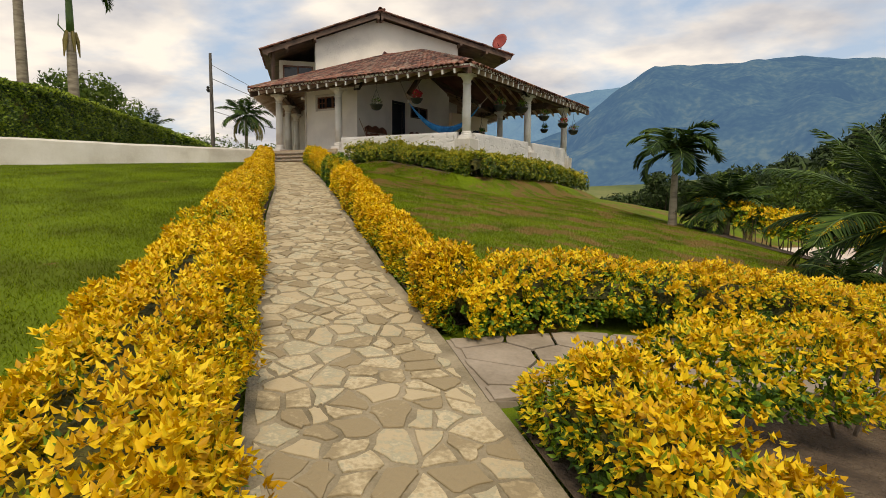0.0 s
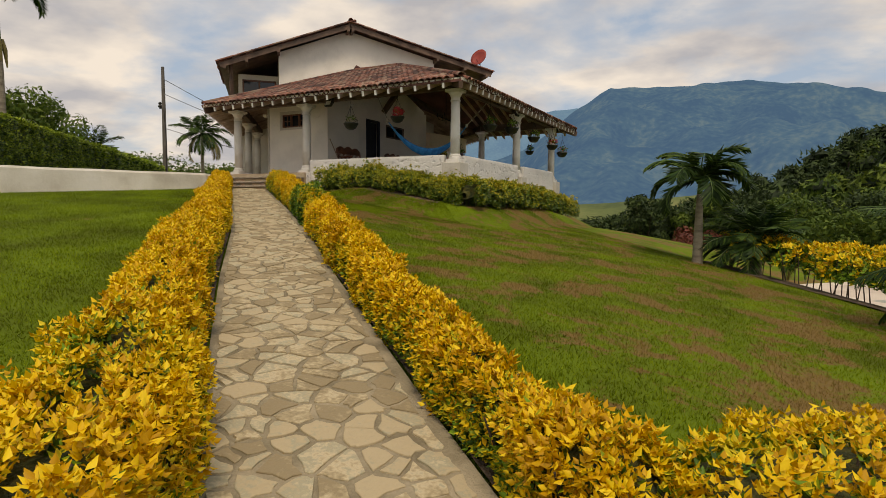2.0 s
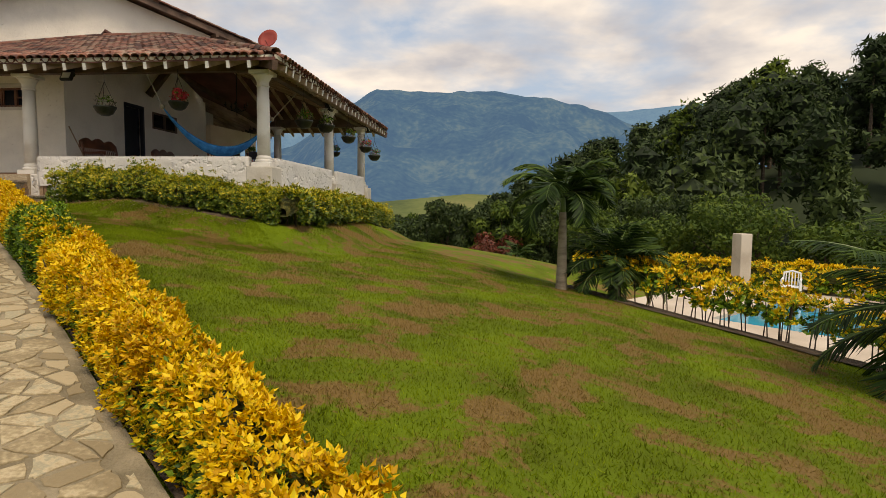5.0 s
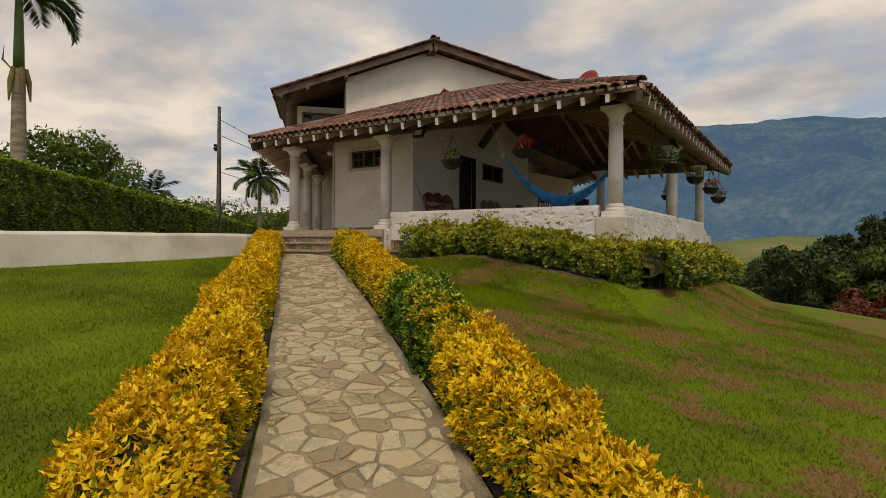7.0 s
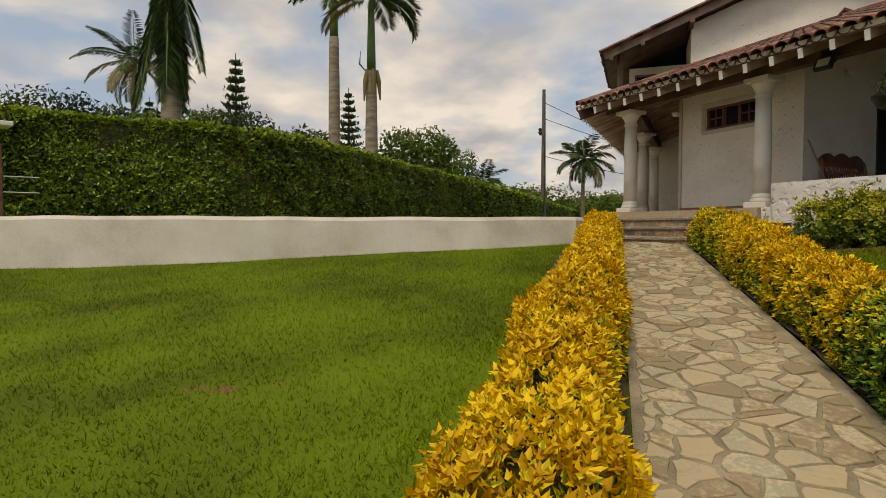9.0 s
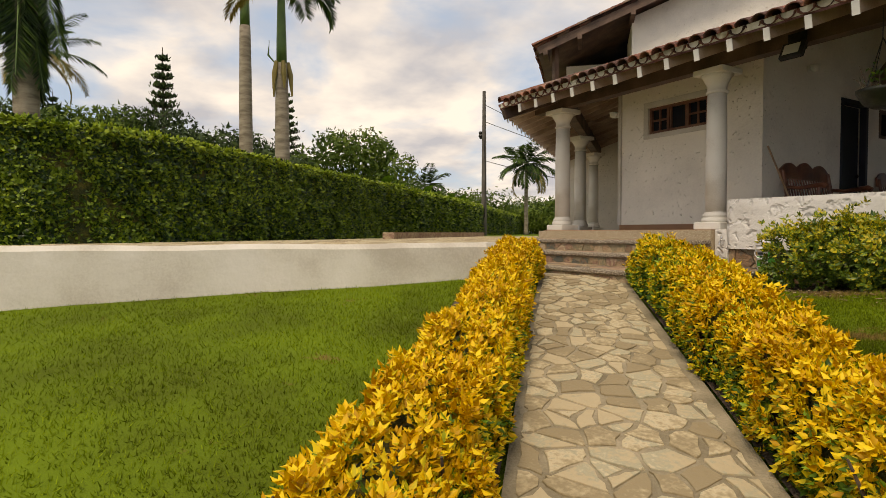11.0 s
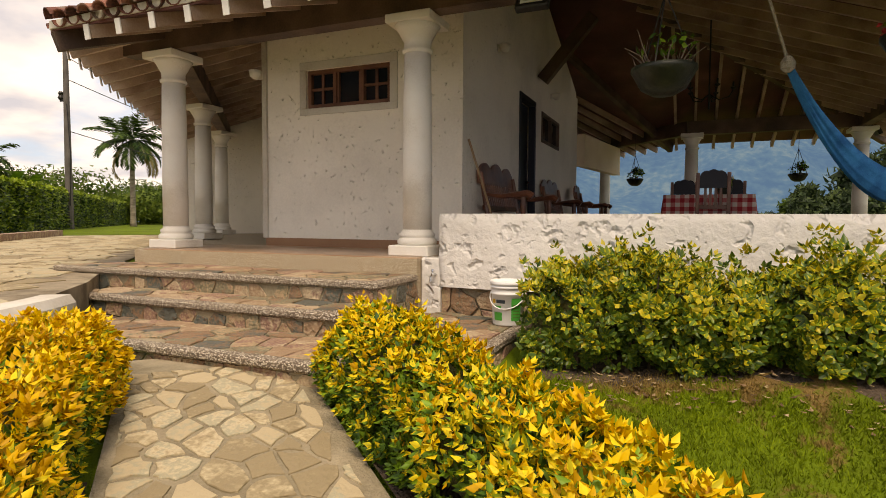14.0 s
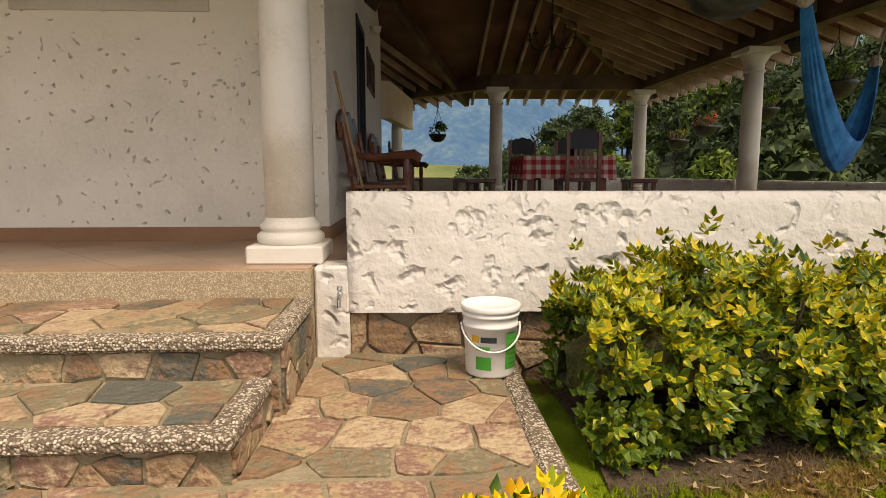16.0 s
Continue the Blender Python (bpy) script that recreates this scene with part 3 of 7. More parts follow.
def hedge_shell(rng, rows, count):
    """Random points on a lumpy clipped-by-hand hedge. rows: (x, y, z, side x, side y, half width, height) along it."""
    R = np.array(rows)
    seg = np.hypot(*(R[1:, :2] - R[:-1, :2]).T)
    cum = np.concatenate([[0], np.cumsum(seg)])
    q = rng.uniform(0, cum[-1], count)
    i = np.clip(np.searchsorted(cum, q) - 1, 0, len(seg) - 1)
    k = ((q - cum[i]) / seg[i])[:, None]
    M = R[i] * (1 - k) + R[i + 1] * k
    a = rng.uniform(-0.8, np.pi + 0.8, count)
    ca, sa = np.cos(a), np.sin(a)
    # squarish arch over the row
    px = np.sign(ca) * np.abs(ca) ** 0.72
    pz = np.sign(sa) * np.abs(sa) ** 0.85
    bump = np.array([lumpy(x, y, w * 0.6, 1.5) * 0.30 + lumpy(x, y, w, 5.0) * 0.34 for x, y, w in zip(M[:, 0], M[:, 1], px)])
    g = 1 + bump
    depth = 1 - np.abs(rng.normal(0, 0.12, count))
    X = M[:, 0] + M[:, 3] * px * M[:, 5] * g * depth
    Y = M[:, 1] + M[:, 4] * px * M[:, 5] * g * depth
    h0 = 0.45
    Z = M[:, 2] + M[:, 6] * np.where(pz > 0, h0 + (1 - h0) * pz * g * depth, h0 + 0.5 * pz * np.abs(g))
    C = np.stack([X, Y, Z], 1)
    Nm = unit(np.stack([M[:, 3] * ca, M[:, 4] * ca, np.maximum(0.15, sa) + 0.25], 1) + rng.normal(0, 0.22, (count, 3)))
    return C, Nm, pz, depth, bump


def yellow_hedge(name, rows, density, seed, label, green=0.0, tag_group="", spots=(), leaf=0.045, stems=True, shoots=0.0, mats=None, bare=0.0):
    """A golden hedge: stems and whorls of yellow, variegated and green leaves."""
    rng = np.random.default_rng(seed)
    R = np.array(rows)
    length = np.hypot(*(R[1:, :2] - R[:-1, :2]).T).sum()
    area = length * float((R[:, 5] * 2 + R[:, 6] * 1.5).mean())
    n = int(area * density)
    C, Nm, pz, depth, bump = hedge_shell(rng, rows, n)
    lv = 7
    if bare:
        base = np.array([ground(a, b) for a, b in C[:, :2]])
        C[:, 2] = np.maximum(C[:, 2], base + bare * (0.75 + 0.5 * rng.uniform(0, 1, n)))
        thin = np.array([lumpy(a, b, 8, 1.6) for a, b in C[:, :2]]) + rng.normal(0, 0.10, n) > -0.22
        C, Nm, pz, depth, bump = C[thin], Nm[thin], pz[thin], depth[thin], bump[thin]
        n = len(C)
    if shoots:
        tall = rng.uniform(0, 1, n) < shoots
        C[:, 2] += np.where(tall & (pz > 0.6), rng.uniform(0.02, 0.22, n), 0)
    P, D, S, L, W = rosettes(rng, C, Nm, lv, leaf, leaf * 0.60)
    young = np.clip(0.60 + 0.42 * pz + 1.1 * bump + (depth - 0.92) * 3.5, 0, 1.2) - green
    for sx, sy, rad, amount in spots:
        d = np.hypot(C[:, 0] - sx, C[:, 1] - sy)
        young -= amount * np.clip(1 - (d / rad) ** 2, 0, 1)
    young = np.repeat(young, lv) + rng.normal(0, 0.24, n * lv) - np.tile(np.arange(lv) * 0.035, n)
    idx = np.where(young > 0.62, 0, np.where(young > 0.32, 1, 2))
    root = empty(name, *R[0, :3], label=label, category="hedge", group=tag_group)
    inv = np.array(R[0, :3])
    me = leaf_mesh("foliage", P - inv, D, S, L, W, idx, droop=0.12)
    tagged(link("foliage", me, mats or [LEAF_Y, LEAF_M, LEAF_G], root), kind="stuff")
    # Added solid hull that closes the gaps; the hedge's inner shade is its colour.
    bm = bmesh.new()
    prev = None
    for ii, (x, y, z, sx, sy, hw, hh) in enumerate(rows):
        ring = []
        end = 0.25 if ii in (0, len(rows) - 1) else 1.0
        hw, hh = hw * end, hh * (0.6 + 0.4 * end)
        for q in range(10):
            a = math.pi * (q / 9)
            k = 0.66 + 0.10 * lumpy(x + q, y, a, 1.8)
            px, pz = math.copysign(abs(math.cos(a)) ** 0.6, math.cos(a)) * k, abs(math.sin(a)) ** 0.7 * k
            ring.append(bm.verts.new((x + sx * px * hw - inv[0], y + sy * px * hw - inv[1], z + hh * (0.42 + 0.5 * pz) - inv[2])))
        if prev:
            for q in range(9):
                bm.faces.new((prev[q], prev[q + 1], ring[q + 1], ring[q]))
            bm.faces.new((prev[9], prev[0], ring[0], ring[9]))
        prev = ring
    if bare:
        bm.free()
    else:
        part("inner_growth", bm, HEDGE_SHADE, root)
    if stems:
        bm = bmesh.new()
        m = int(length * 7)
        for j in range(m):
            q = rng.uniform(0, len(R) - 1.001)
            i = int(q)
            b = R[i] * (1 - q + i) + R[i + 1] * (q - i)
            off = rng.uniform(-0.6, 0.6) * b[5]
            x, y = b[0] + b[3] * off, b[1] + b[4] * off
            z = ground(x, y) if b[2] < 50 else b[2]
            z = min(z, b[2] + 0.05)
            lean = rng.normal(0, 0.10, 2)
            hh = b[6] * rng.uniform(0.6, 0.85)
            tube(bm, [(x - inv[0], y - inv[1], z - inv[2] - 0.03), (x + lean[0] * 0.6 - inv[0], y + lean[1] * 0.6 - inv[1], b[2] + hh * 0.5 - inv[2]), (x + lean[0] - inv[0], y + lean[1] - inv[1], b[2] + hh - inv[2])], [0.014, 0.010, 0.005], 5)
        tagged(part("woody_growth", bm, BARK, root), kind="stuff")
    return root


# ---- ground ----
def ground_sheet():
    bm = bmesh.new()
    ss = [-70, -45, -28, -18] + [-12 + 0.3 * i for i in range(124)] + [26, 28, 31, 35, 40, 48, 60, 78, 105, 150, 230, 400, 900]
    rs = [-900, -300, -120, -60, -30] + [-20 + 1.0 * i for i in range(18)] + [-2 + 0.3 * i for i in range(60)] + [16 + 0.8 * i for i in range(12)] + [26, 28, 31, 35, 40, 48, 60, 80, 110, 160, 260, 500, 1200]
    grid = []
    for s in ss:
        row = []
        for r in rs:
            x, y = to_xy(s, r)
            z = ground(x, y) + (0.02 * lumpy(x, y, 0, 0.7) if abs(r) > 1.6 else -0.03)
            far = math.hypot(s - 12, r - 6)
            if far > 45:
                z -= (min(far, 300) - 45) * 0.05
            row.append(bm.verts.new((x, y, z)))
        grid.append(row)
    for i in range(len(ss) - 1):
        for j in range(len(rs) - 1):
            bm.faces.new((grid[i][j], grid[i][j + 1], grid[i + 1][j + 1], grid[i + 1][j]))
    ob = part("ground", bm, GRASS, flat=False)
    tagged(ob, "mown green lawn with patches of dry brown grass on a slope", "lawn", kind="structure")


ground_sheet()
PATH_L = [(-4, -0.35), (2.3, -0.42), (6, -0.51), (9.7, -0.56), (13, -0.52), (16.3, -0.60), (19.2, -0.72), (23.4, -0.80)]
PATH_R = [(-4, 0.86), (2.3, 0.83), (5.8, 0.70), (9.7, 0.64), (13, 0.63), (16.3, 0.52), (19.7, 0.33), (21.6, 0.22), (23.4, 0.15)]


def along(tab, s):
    for (a, u), (b, v) in zip(tab, tab[1:]):
        if s <= b:
            return u + (v - u) * max(0.0, (s - a) / (b - a))
    return tab[-1][1]


def path_bed():
    bm = bmesh.new()
    prev = None
    for i in range(100):
        s = -4 + 0.27 * i
        row = []
        for k in range(5):
            r = along(PATH_L, s) - 0.05 + (along(PATH_R, s) - along(PATH_L, s) + 0.13) * k / 4
            x, y = to_xy(s, r)
            row += [bm.verts.new((x, y, ground(x, y) + 0.012))]
        if prev:
            for k in range(4):
                bm.faces.new((prev[k], prev[k + 1], row[k + 1], row[k]))
        prev = row
    ob = part("path", bm, PATH_BED)
    return tagged(ob, "narrow garden path of pale irregular flagstones in mortar", "path", kind="structure")


path = path_bed()

# white retaining wall and the upper terrace behind it
WALL = [(-17.75, 15.1), (-17.1, 14.1), (-17.5, 12.6), (-18.05, 11.4), (-18.45, 10.0), (-18.85, 8.6), (-19.4, 7.2), (-20.3, 5.6), (-21.0, 4.2)]


def retaining_wall():
    bm = bmesh.new()
    fine = []
    for (a, b), (c, d) in zip(WALL, WALL[1:]):
        for k in range(6):
            fine.append((a + (c - a) * k / 6, b + (d - b) * k / 6))
    fine.append(WALL[-1])
    prev = None
    for i, (x, y) in enumerate(fine):
        nx, ny = fine[min(i + 1, len(fine) - 1)], fine[max(i - 1, 0)]
        d = Vector((nx[0] - ny[0], nx[1] - ny[1])).normalized()
        o = Vector((-d.y, d.x))
        w = 0.02 * lumpy(x, y, 3, 1.5)
        zt = 2.86 + 0.025 * lumpy(x, y, 1, 0.9)
        zb = ground(x, y) - 0.4
        ring = [(0.13 + w, zb), (0.10 + w, zt - 0.06), (0.06 + w, zt), (-0.13, zt), (-0.17, zt - 0.05), (-0.17, zb)]
        ring = [bm.verts.new((x + o.x * q, y + o.y * q, z)) for q, z in ring]
        if prev:
            for k in range(6):
                bm.faces.new((prev[k], prev[(k + 1) % 6], ring[(k + 1) % 6], ring[k]))
        else:
            bm.faces.new(ring)
        prev = ring
    bm.faces.new(list(reversed(prev)))
    ob = part("retaining_wall", bm, LIME, flat=True)
    tagged(ob, "low whitewashed garden retaining wall with uneven top", "wall", kind="structure")


retaining_wall()


def terrace():
    bm = bmesh.new()
    far = [(-34.5, -8), (-120, 60), (-80, 110), (-30, 60), (-19.0, 32), (-20.4, 17.6), (-18.95, 15.95), (-17.95, 15.05)]
    pts = [(x - 0.05, y) for x, y in WALL[1:]] + far
    prism(bm, pts, 1.0, 2.80)
    tagged(part("terrace", bm, GRASS), "level upper lawn behind the white wall", "lawn", kind="structure")
    bm = bmesh.new()
    pts = [(x - 0.16, y) for x, y in WALL[:7]] + [(-21.5, 9.5), (-24.0, 13.5), (-28.0, 18.5), (-33, 25), (-31, 27.5), (-26, 23.6), (-19.95, 17.1), (-18.6, 15.9)]
    prism(bm, pts, 2.5, 2.83)
    tagged(part("patio", bm, BED), "stone paved patio beside the porch", "paving", kind="structure")
    # low stone kerb between patio and upper lawn
    bm = bmesh.new()
    line = [(-23.9, 15.9), (-24.6, 16.2), (-26.6, 18.2), (-28.9, 20.8), (-33, 25)]
    for (a, b), (c, d) in zip(line, line[1:]):
        beam(bm, (a, b, 3.02), (c, d, 3.02), 0.28, 0.25)
    tagged(part("kerb", bm, SLATE), "low mortared stone kerb edging the patio", "kerb", kind="structure")


terrace()

# ---- the house: porch ----
FLOOR, PAR = 3.06, 3.49
S45 = math.sqrt(0.5)
E2, D2 = Vector((S45, S45)), Vector((-S45, S45))     # the main house stands at 45 degrees to the porch


def floor_slab():
    bm = bmesh.new()
    pts = [(-19.72, 17.30), (-15.86, 17.30), (-15.86, 17.60), (-9.95, 17.60), (-9.95, 27.62), (-13.4, 27.62), (-19.5, 33.6), (-30, 31), (-24.4, 23.3)]
    prism(bm, pts, 1.2, FLOOR - 0.012)
    ob = part("floor", bm, GRANITO_TAN)
    tagged(ob, "raised porch floor slab with a tan washed-pebble edge", "floor", kind="structure")
    return ob


slab = floor_slab()


def wall_piece(name, x0, x1, y0, y1, z0, z1, mat, label, holes=()):
    """A wall between two corners along x or y, with rectangular openings right through (a0, a1, z0, z1)."""
    bm = bmesh.new()
    alongx = (x1 - x0) > (y1 - y0)
    a0, a1 = (x0, x1) if alongx else (y0, y1)
    cuts = sorted({a0, a1, *[h[0] for h in holes], *[h[1] for h in holes]})
    for p, q in zip(cuts, cuts[1:]):
        spans = [(z0, z1)]
        for h in holes:
            if h[0] <= p and q <= h[1]:
                spans = [(z0, h[2]), (h[3], z1)]
        for u, v in spans:
            if v - u > 0.01:
                if alongx:
                    box(bm, p, q, y0, y1, u, v)
                else:
                    box(bm, x0, x1, p, q, u, v)
    bmesh.ops.remove_doubles(bm, verts=bm.verts, dist=0.0005)
    ob = part(name, bm, mat)
    return tagged(ob, label, "wall", kind="structure")


wall_piece("wall_front", -18.9, -15.96, 18.75, 18.97, FLOOR - 0.1, 6.25, WHITE, "white plastered porch wall with trowel marks", [(-18.2, -16.94, 4.91, 5.41)])
wall_piece("wall_side", -16.18, -15.96, 18.97, 26.0, FLOOR - 0.1, 6.30, WHITE, "white plastered wall behind the porch benches", [(21.25, 22.15, FLOOR - 0.05, 5.42), (22.66, 24.12, 4.85, 5.40)])
wall_piece("wall_inner", -18.9, -18.68, 18.97, 26.6, FLOOR - 0.1, 6.20, WHITE, "white plastered side wall of the entry", [])
wall_piece("wall_back", -28.2, -18.9, 26.6, 26.8, 2.7, 5.6, WHITE, "white plastered far wall of the side porch", [])
wall_piece("wall_end", -18.68, -15.96, 26.0, 26.2, FLOOR - 0.1, 6.3, WHITE, "white plastered back wall of the porch room", [])


def upper_infill():
    """The side wall goes on up to the sloping porch ceiling."""
    bm = bmesh.new()
    prof = [(18.97, 6.30), (26.0, 6.30), (26.0, 6.40), (22.7, 7.55), (22.3, 7.55), (18.97, 6.36)]
    a = [bm.verts.new((-16.18, y, z)) for y, z in prof]
    b = [bm.verts.new((-15.96, y, z)) for y, z in prof]
    bm.faces.new(a)
    bm.faces.new(list(reversed(b)))
    for k in range(6):
        bm.faces.new((a[k], a[(k + 1) % 6], b[(k + 1) % 6], b[k]))
    tagged(part("wall_side_upper", bm, WHITE), "white plastered wall rising to the porch ceiling", "wall", kind="structure")
    bm = bmesh.new()
    prism(bm, [(-15.98, 26.22), (-15.78, 26.22), (-15.32, 29.4), (-15.52, 29.4)], 4.72, 5.47)
    tagged(part("wall_lintel", bm, CREAM), "cream painted lintel over the back passage", "wall", kind="structure")


upper_infill()


def house_box(name, e0, e1, n0, n1, z0, z1, mat, label):
    """A wall of the main house, in its own turned axes."""
    bm = bmesh.new()
    pts = [(e * E2.x + n * D2.x, e * E2.y + n * D2.y) for e, n in ((e0, n0), (e1, n0), (e1, n1), (e0, n1))]
    prism(bm, pts, z0, z1)
    return tagged(part(name, bm, mat), label, "wall", kind="structure")


RIDGE_E, RIDGE_Z, RAKE_N = 3.84, 10.89, 31.5
L_E, L_Z, R_E, R_Z = -2.24, 8.55, 11.3, 9.08


def roof_z(e):
    return RIDGE_Z - (RIDGE_E - e) * (RIDGE_Z - L_Z) / (RIDGE_E - L_E) if e < RIDGE_E else RIDGE_Z - (e - RIDGE_E) * (RIDGE_Z - R_Z) / (R_E - RIDGE_E)


def en(e, n, z):
    return (e * E2.x + n * D2.x, e * E2.y + n * D2.y, z)


def gable_wall():
    bm = bmesh.new()
    prof = [(0.45, 3.0), (8.3, 3.0), (8.3, roof_z(8.3) - 0.28), (RIDGE_E, RIDGE_Z - 0.28), (0.45, roof_z(0.45) - 0.28)]
    a = [bm.verts.new(en(e, RAKE_N + 0.65, z)) for e, z in prof]
    b = [bm.verts.new(en(e, RAKE_N + 0.90, z)) for e, z in prof]
    bm.faces.new(a)
    bm.faces.new(list(reversed(b)))
    for i in range(5):
        bm.faces.new((a[i], a[(i + 1) % 5], b[(i + 1) % 5], b[i]))
    tagged(part("wall_gable", bm, WHITE), "tall white plastered gable wall under the tiled roof", "wall", kind="structure")


gable_wall()
house_box("wall_left_return", 0.45, 0.67, RAKE_N + 0.9, RAKE_N + 3.0, 3.0, 9.2, WHITE, "white side of the upper storey recess")
house_box("wall_upper_left", -1.5, 0.45, RAKE_N + 2.6, RAKE_N + 2.85, 3.0, 8.55, WHITE, "white upper wall recessed under the eave")
house_box("wall_house_left", -1.5, -1.25, RAKE_N + 2.85, RAKE_N + 16, 3.0, 8.5, WHITE, "white side wall of the house")
house_box("wall_house_right", 9.6, 9.85, RAKE_N + 2.6, RAKE_N + 16, 2.0, 9.2, WHITE, "white side wall of the house")
house_box("wall_upper_right", 8.3, 9.6, RAKE_N + 2.6, RAKE_N + 2.85, 2.0, 9.2, WHITE, "white upper wall recessed under the eave")
house_box("wall_house_back", -1.5, 9.85, RAKE_N + 16, RAKE_N + 16.25, 2.0, 9.2, WHITE, "white back wall of the house")

# ---- lower roof: planes given by their eave line and rise ----
EZ, RISE = 5.50, 0.365
A2, B2, C2, G2 = Vector((-19.85, 16.45)), Vector((-9.28, 16.42)), Vector((-9.28, 28.85)), Vector((-13.95, 28.85))
D3, E3 = Vector((-0.64, 0.768)), Vector((0.768, 0.64))
F2 = A2 + D3 * 9.0
R1, R2 = Vector((-17.40, 22.5)), Vector((-15.2, 22.5))


def eave_height(p, a, inward):
    return EZ + RISE * (Vector(p) - a).dot(inward)


PLANES = {
    "front": ([A2, B2, R2, R1], A2, Vector((0, 1))),
    "right": ([B2, C2, R2], B2, Vector((-1, 0))),
    "left": ([F2, A2, R1, R1 + D3 * 6], A2, E3),
    "back": ([C2, G2, R1, R2], C2, Vector((0, -1))),
    "wing": ([G2, G2 + D2 * 9, R1 + D2 * 8, R1], G2, -E2),
}


def lower_roof():
    for name, (pts, a, inward) in PLANES.items():
        bm = bmesh.new()
        prism(bm, [(p.x, p.y) for p in pts], lambda x, y: eave_height((x, y), a, inward) - 0.05, lambda x, y: eave_height((x, y), a, inward) + 0.02)
        ob = part("ceiling_" + name, bm, WOOD_PLANK)
        tagged(ob, "dark timber boarding under the tiled porch roof", "ceiling", kind="structure")


lower_roof()


def inside(p, poly):
    n, c = len(poly), False
    for i in range(n):
        a, b = poly[i], poly[(i + 1) % n]
        if (a.y > p.y) != (b.y > p.y) and p.x < (b.x - a.x) * (p.y - a.y) / (b.y - a.y) + a.x:
            c = not c
    return c


def tile_shape():
    """One barrel tile, 42 cm long, a little wider at its lower end."""
    bm = bmesh.new()
    rings = []
    for y, r, z in ((0.0, 0.105, 0.02), (0.42, 0.088, 0.0)):
        rings.append([bm.verts.new((r * math.cos(math.pi * k / 6), y, z + r * 0.8 * math.sin(math.pi * k / 6))) for k in range(7)])
        rings.append([bm.verts.new(((r - 0.016) * math.cos(math.pi * k / 6), y, z + (r - 0.016) * 0.8 * math.sin(math.pi * k / 6))) for k in range(7)])
    for k in range(6):
        bm.faces.new((rings[0][k], rings[0][k + 1], rings[2][k + 1], rings[2][k]))
        bm.faces.new((rings[1][k + 1], rings[1][k], rings[3][k], rings[3][k + 1]))
        bm.faces.new((rings[0][k + 1], rings[0][k], rings[1][k], rings[1][k + 1]))
    me = bpy.data.meshes.new("roof_tile")
    bmesh.ops.recalc_face_normals(bm, faces=bm.faces)
    bm.to_mesh(me)
    bm.free()
    me.materials.append(TILE_OB)
    return me


TILE_ME = tile_shape()
TILE_V = np.array([v.co[:] for v in TILE_ME.vertices])
TILE_F = [list(p.vertices) for p in TILE_ME.polygons]


def tiles_on(frame_of, poly, width, depth, name, parent, own_rows, rng, skip=None):
    """Rows of barrel tiles over a roof plane. The lowest rows are pieces of their own, the rest one mesh."""
    allv, allf, off = [], [], 0
    rows, cols = int(depth / 0.34) + 1, int(width / 0.205) + 1
    for i in range(rows):
        for j in range(cols):
            for kind in (0, 1):
                u, v = 0.205 * (j + 0.5 * kind) + 0.1, 0.34 * i - 0.10
                m, flat = frame_of(u, v + 0.1)
                if not inside(flat, poly):
                    continue
                ju, jr = rng.normal(0, 0.008), rng.normal(0, 0.035)
                mm, _ = frame_of(u + ju, v + rng.normal(0, 0.012) + (0.05 if kind else 0))
                lift = Matrix.Translation((0, 0, 0.045 if not kind else 0.075))
                flip = Matrix.Rotation(math.pi, 4, "Y") if kind else Matrix.Identity(4)
                w = mm @ lift @ Matrix.Rotation(jr, 4, "Z") @ Matrix.Rotation(0.045, 4, "X") @ flip
                if i < own_rows and kind == 0:
                    ob = new("roof_tile", TILE_ME)
                    ob.parent = parent
                    ob.matrix_basis = w
                else:
                    R = np.array(w)
                    allv.append(TILE_V @ R[:3, :3].T + R[:3, 3])
                    allf += [[k + off for k in f] for f in TILE_F]
                    off += len(TILE_V)
    if allv:
        me = bpy.data.meshes.new(name)
        me.from_pydata(np.concatenate(allv).tolist(), [], allf)
        ob = link(name, me, TILE, parent)
        tagged(ob, kind="stuff")


def roof_frame(a, du, inward, rise, z0):
    slope = Vector((inward.x, inward.y, rise)).normalized()
    du3 = Vector((du.x, du.y, 0))
    nrm = du3.cross(slope)
    if nrm.z < 0:
        nrm = -nrm
    run = math.sqrt(1 + rise * rise)

    def at(u, v):
        p = Vector((a.x, a.y, z0)) + du3 * u + slope * v
        x = slope.cross(nrm)
        m = Matrix(((x.x, slope.x, nrm.x, p.x), (x.y, slope.y, nrm.y, p.y), (x.z, slope.z, nrm.z, p.z), (0, 0, 0, 1)))
        return m, Vector((p.x, p.y))
    return at


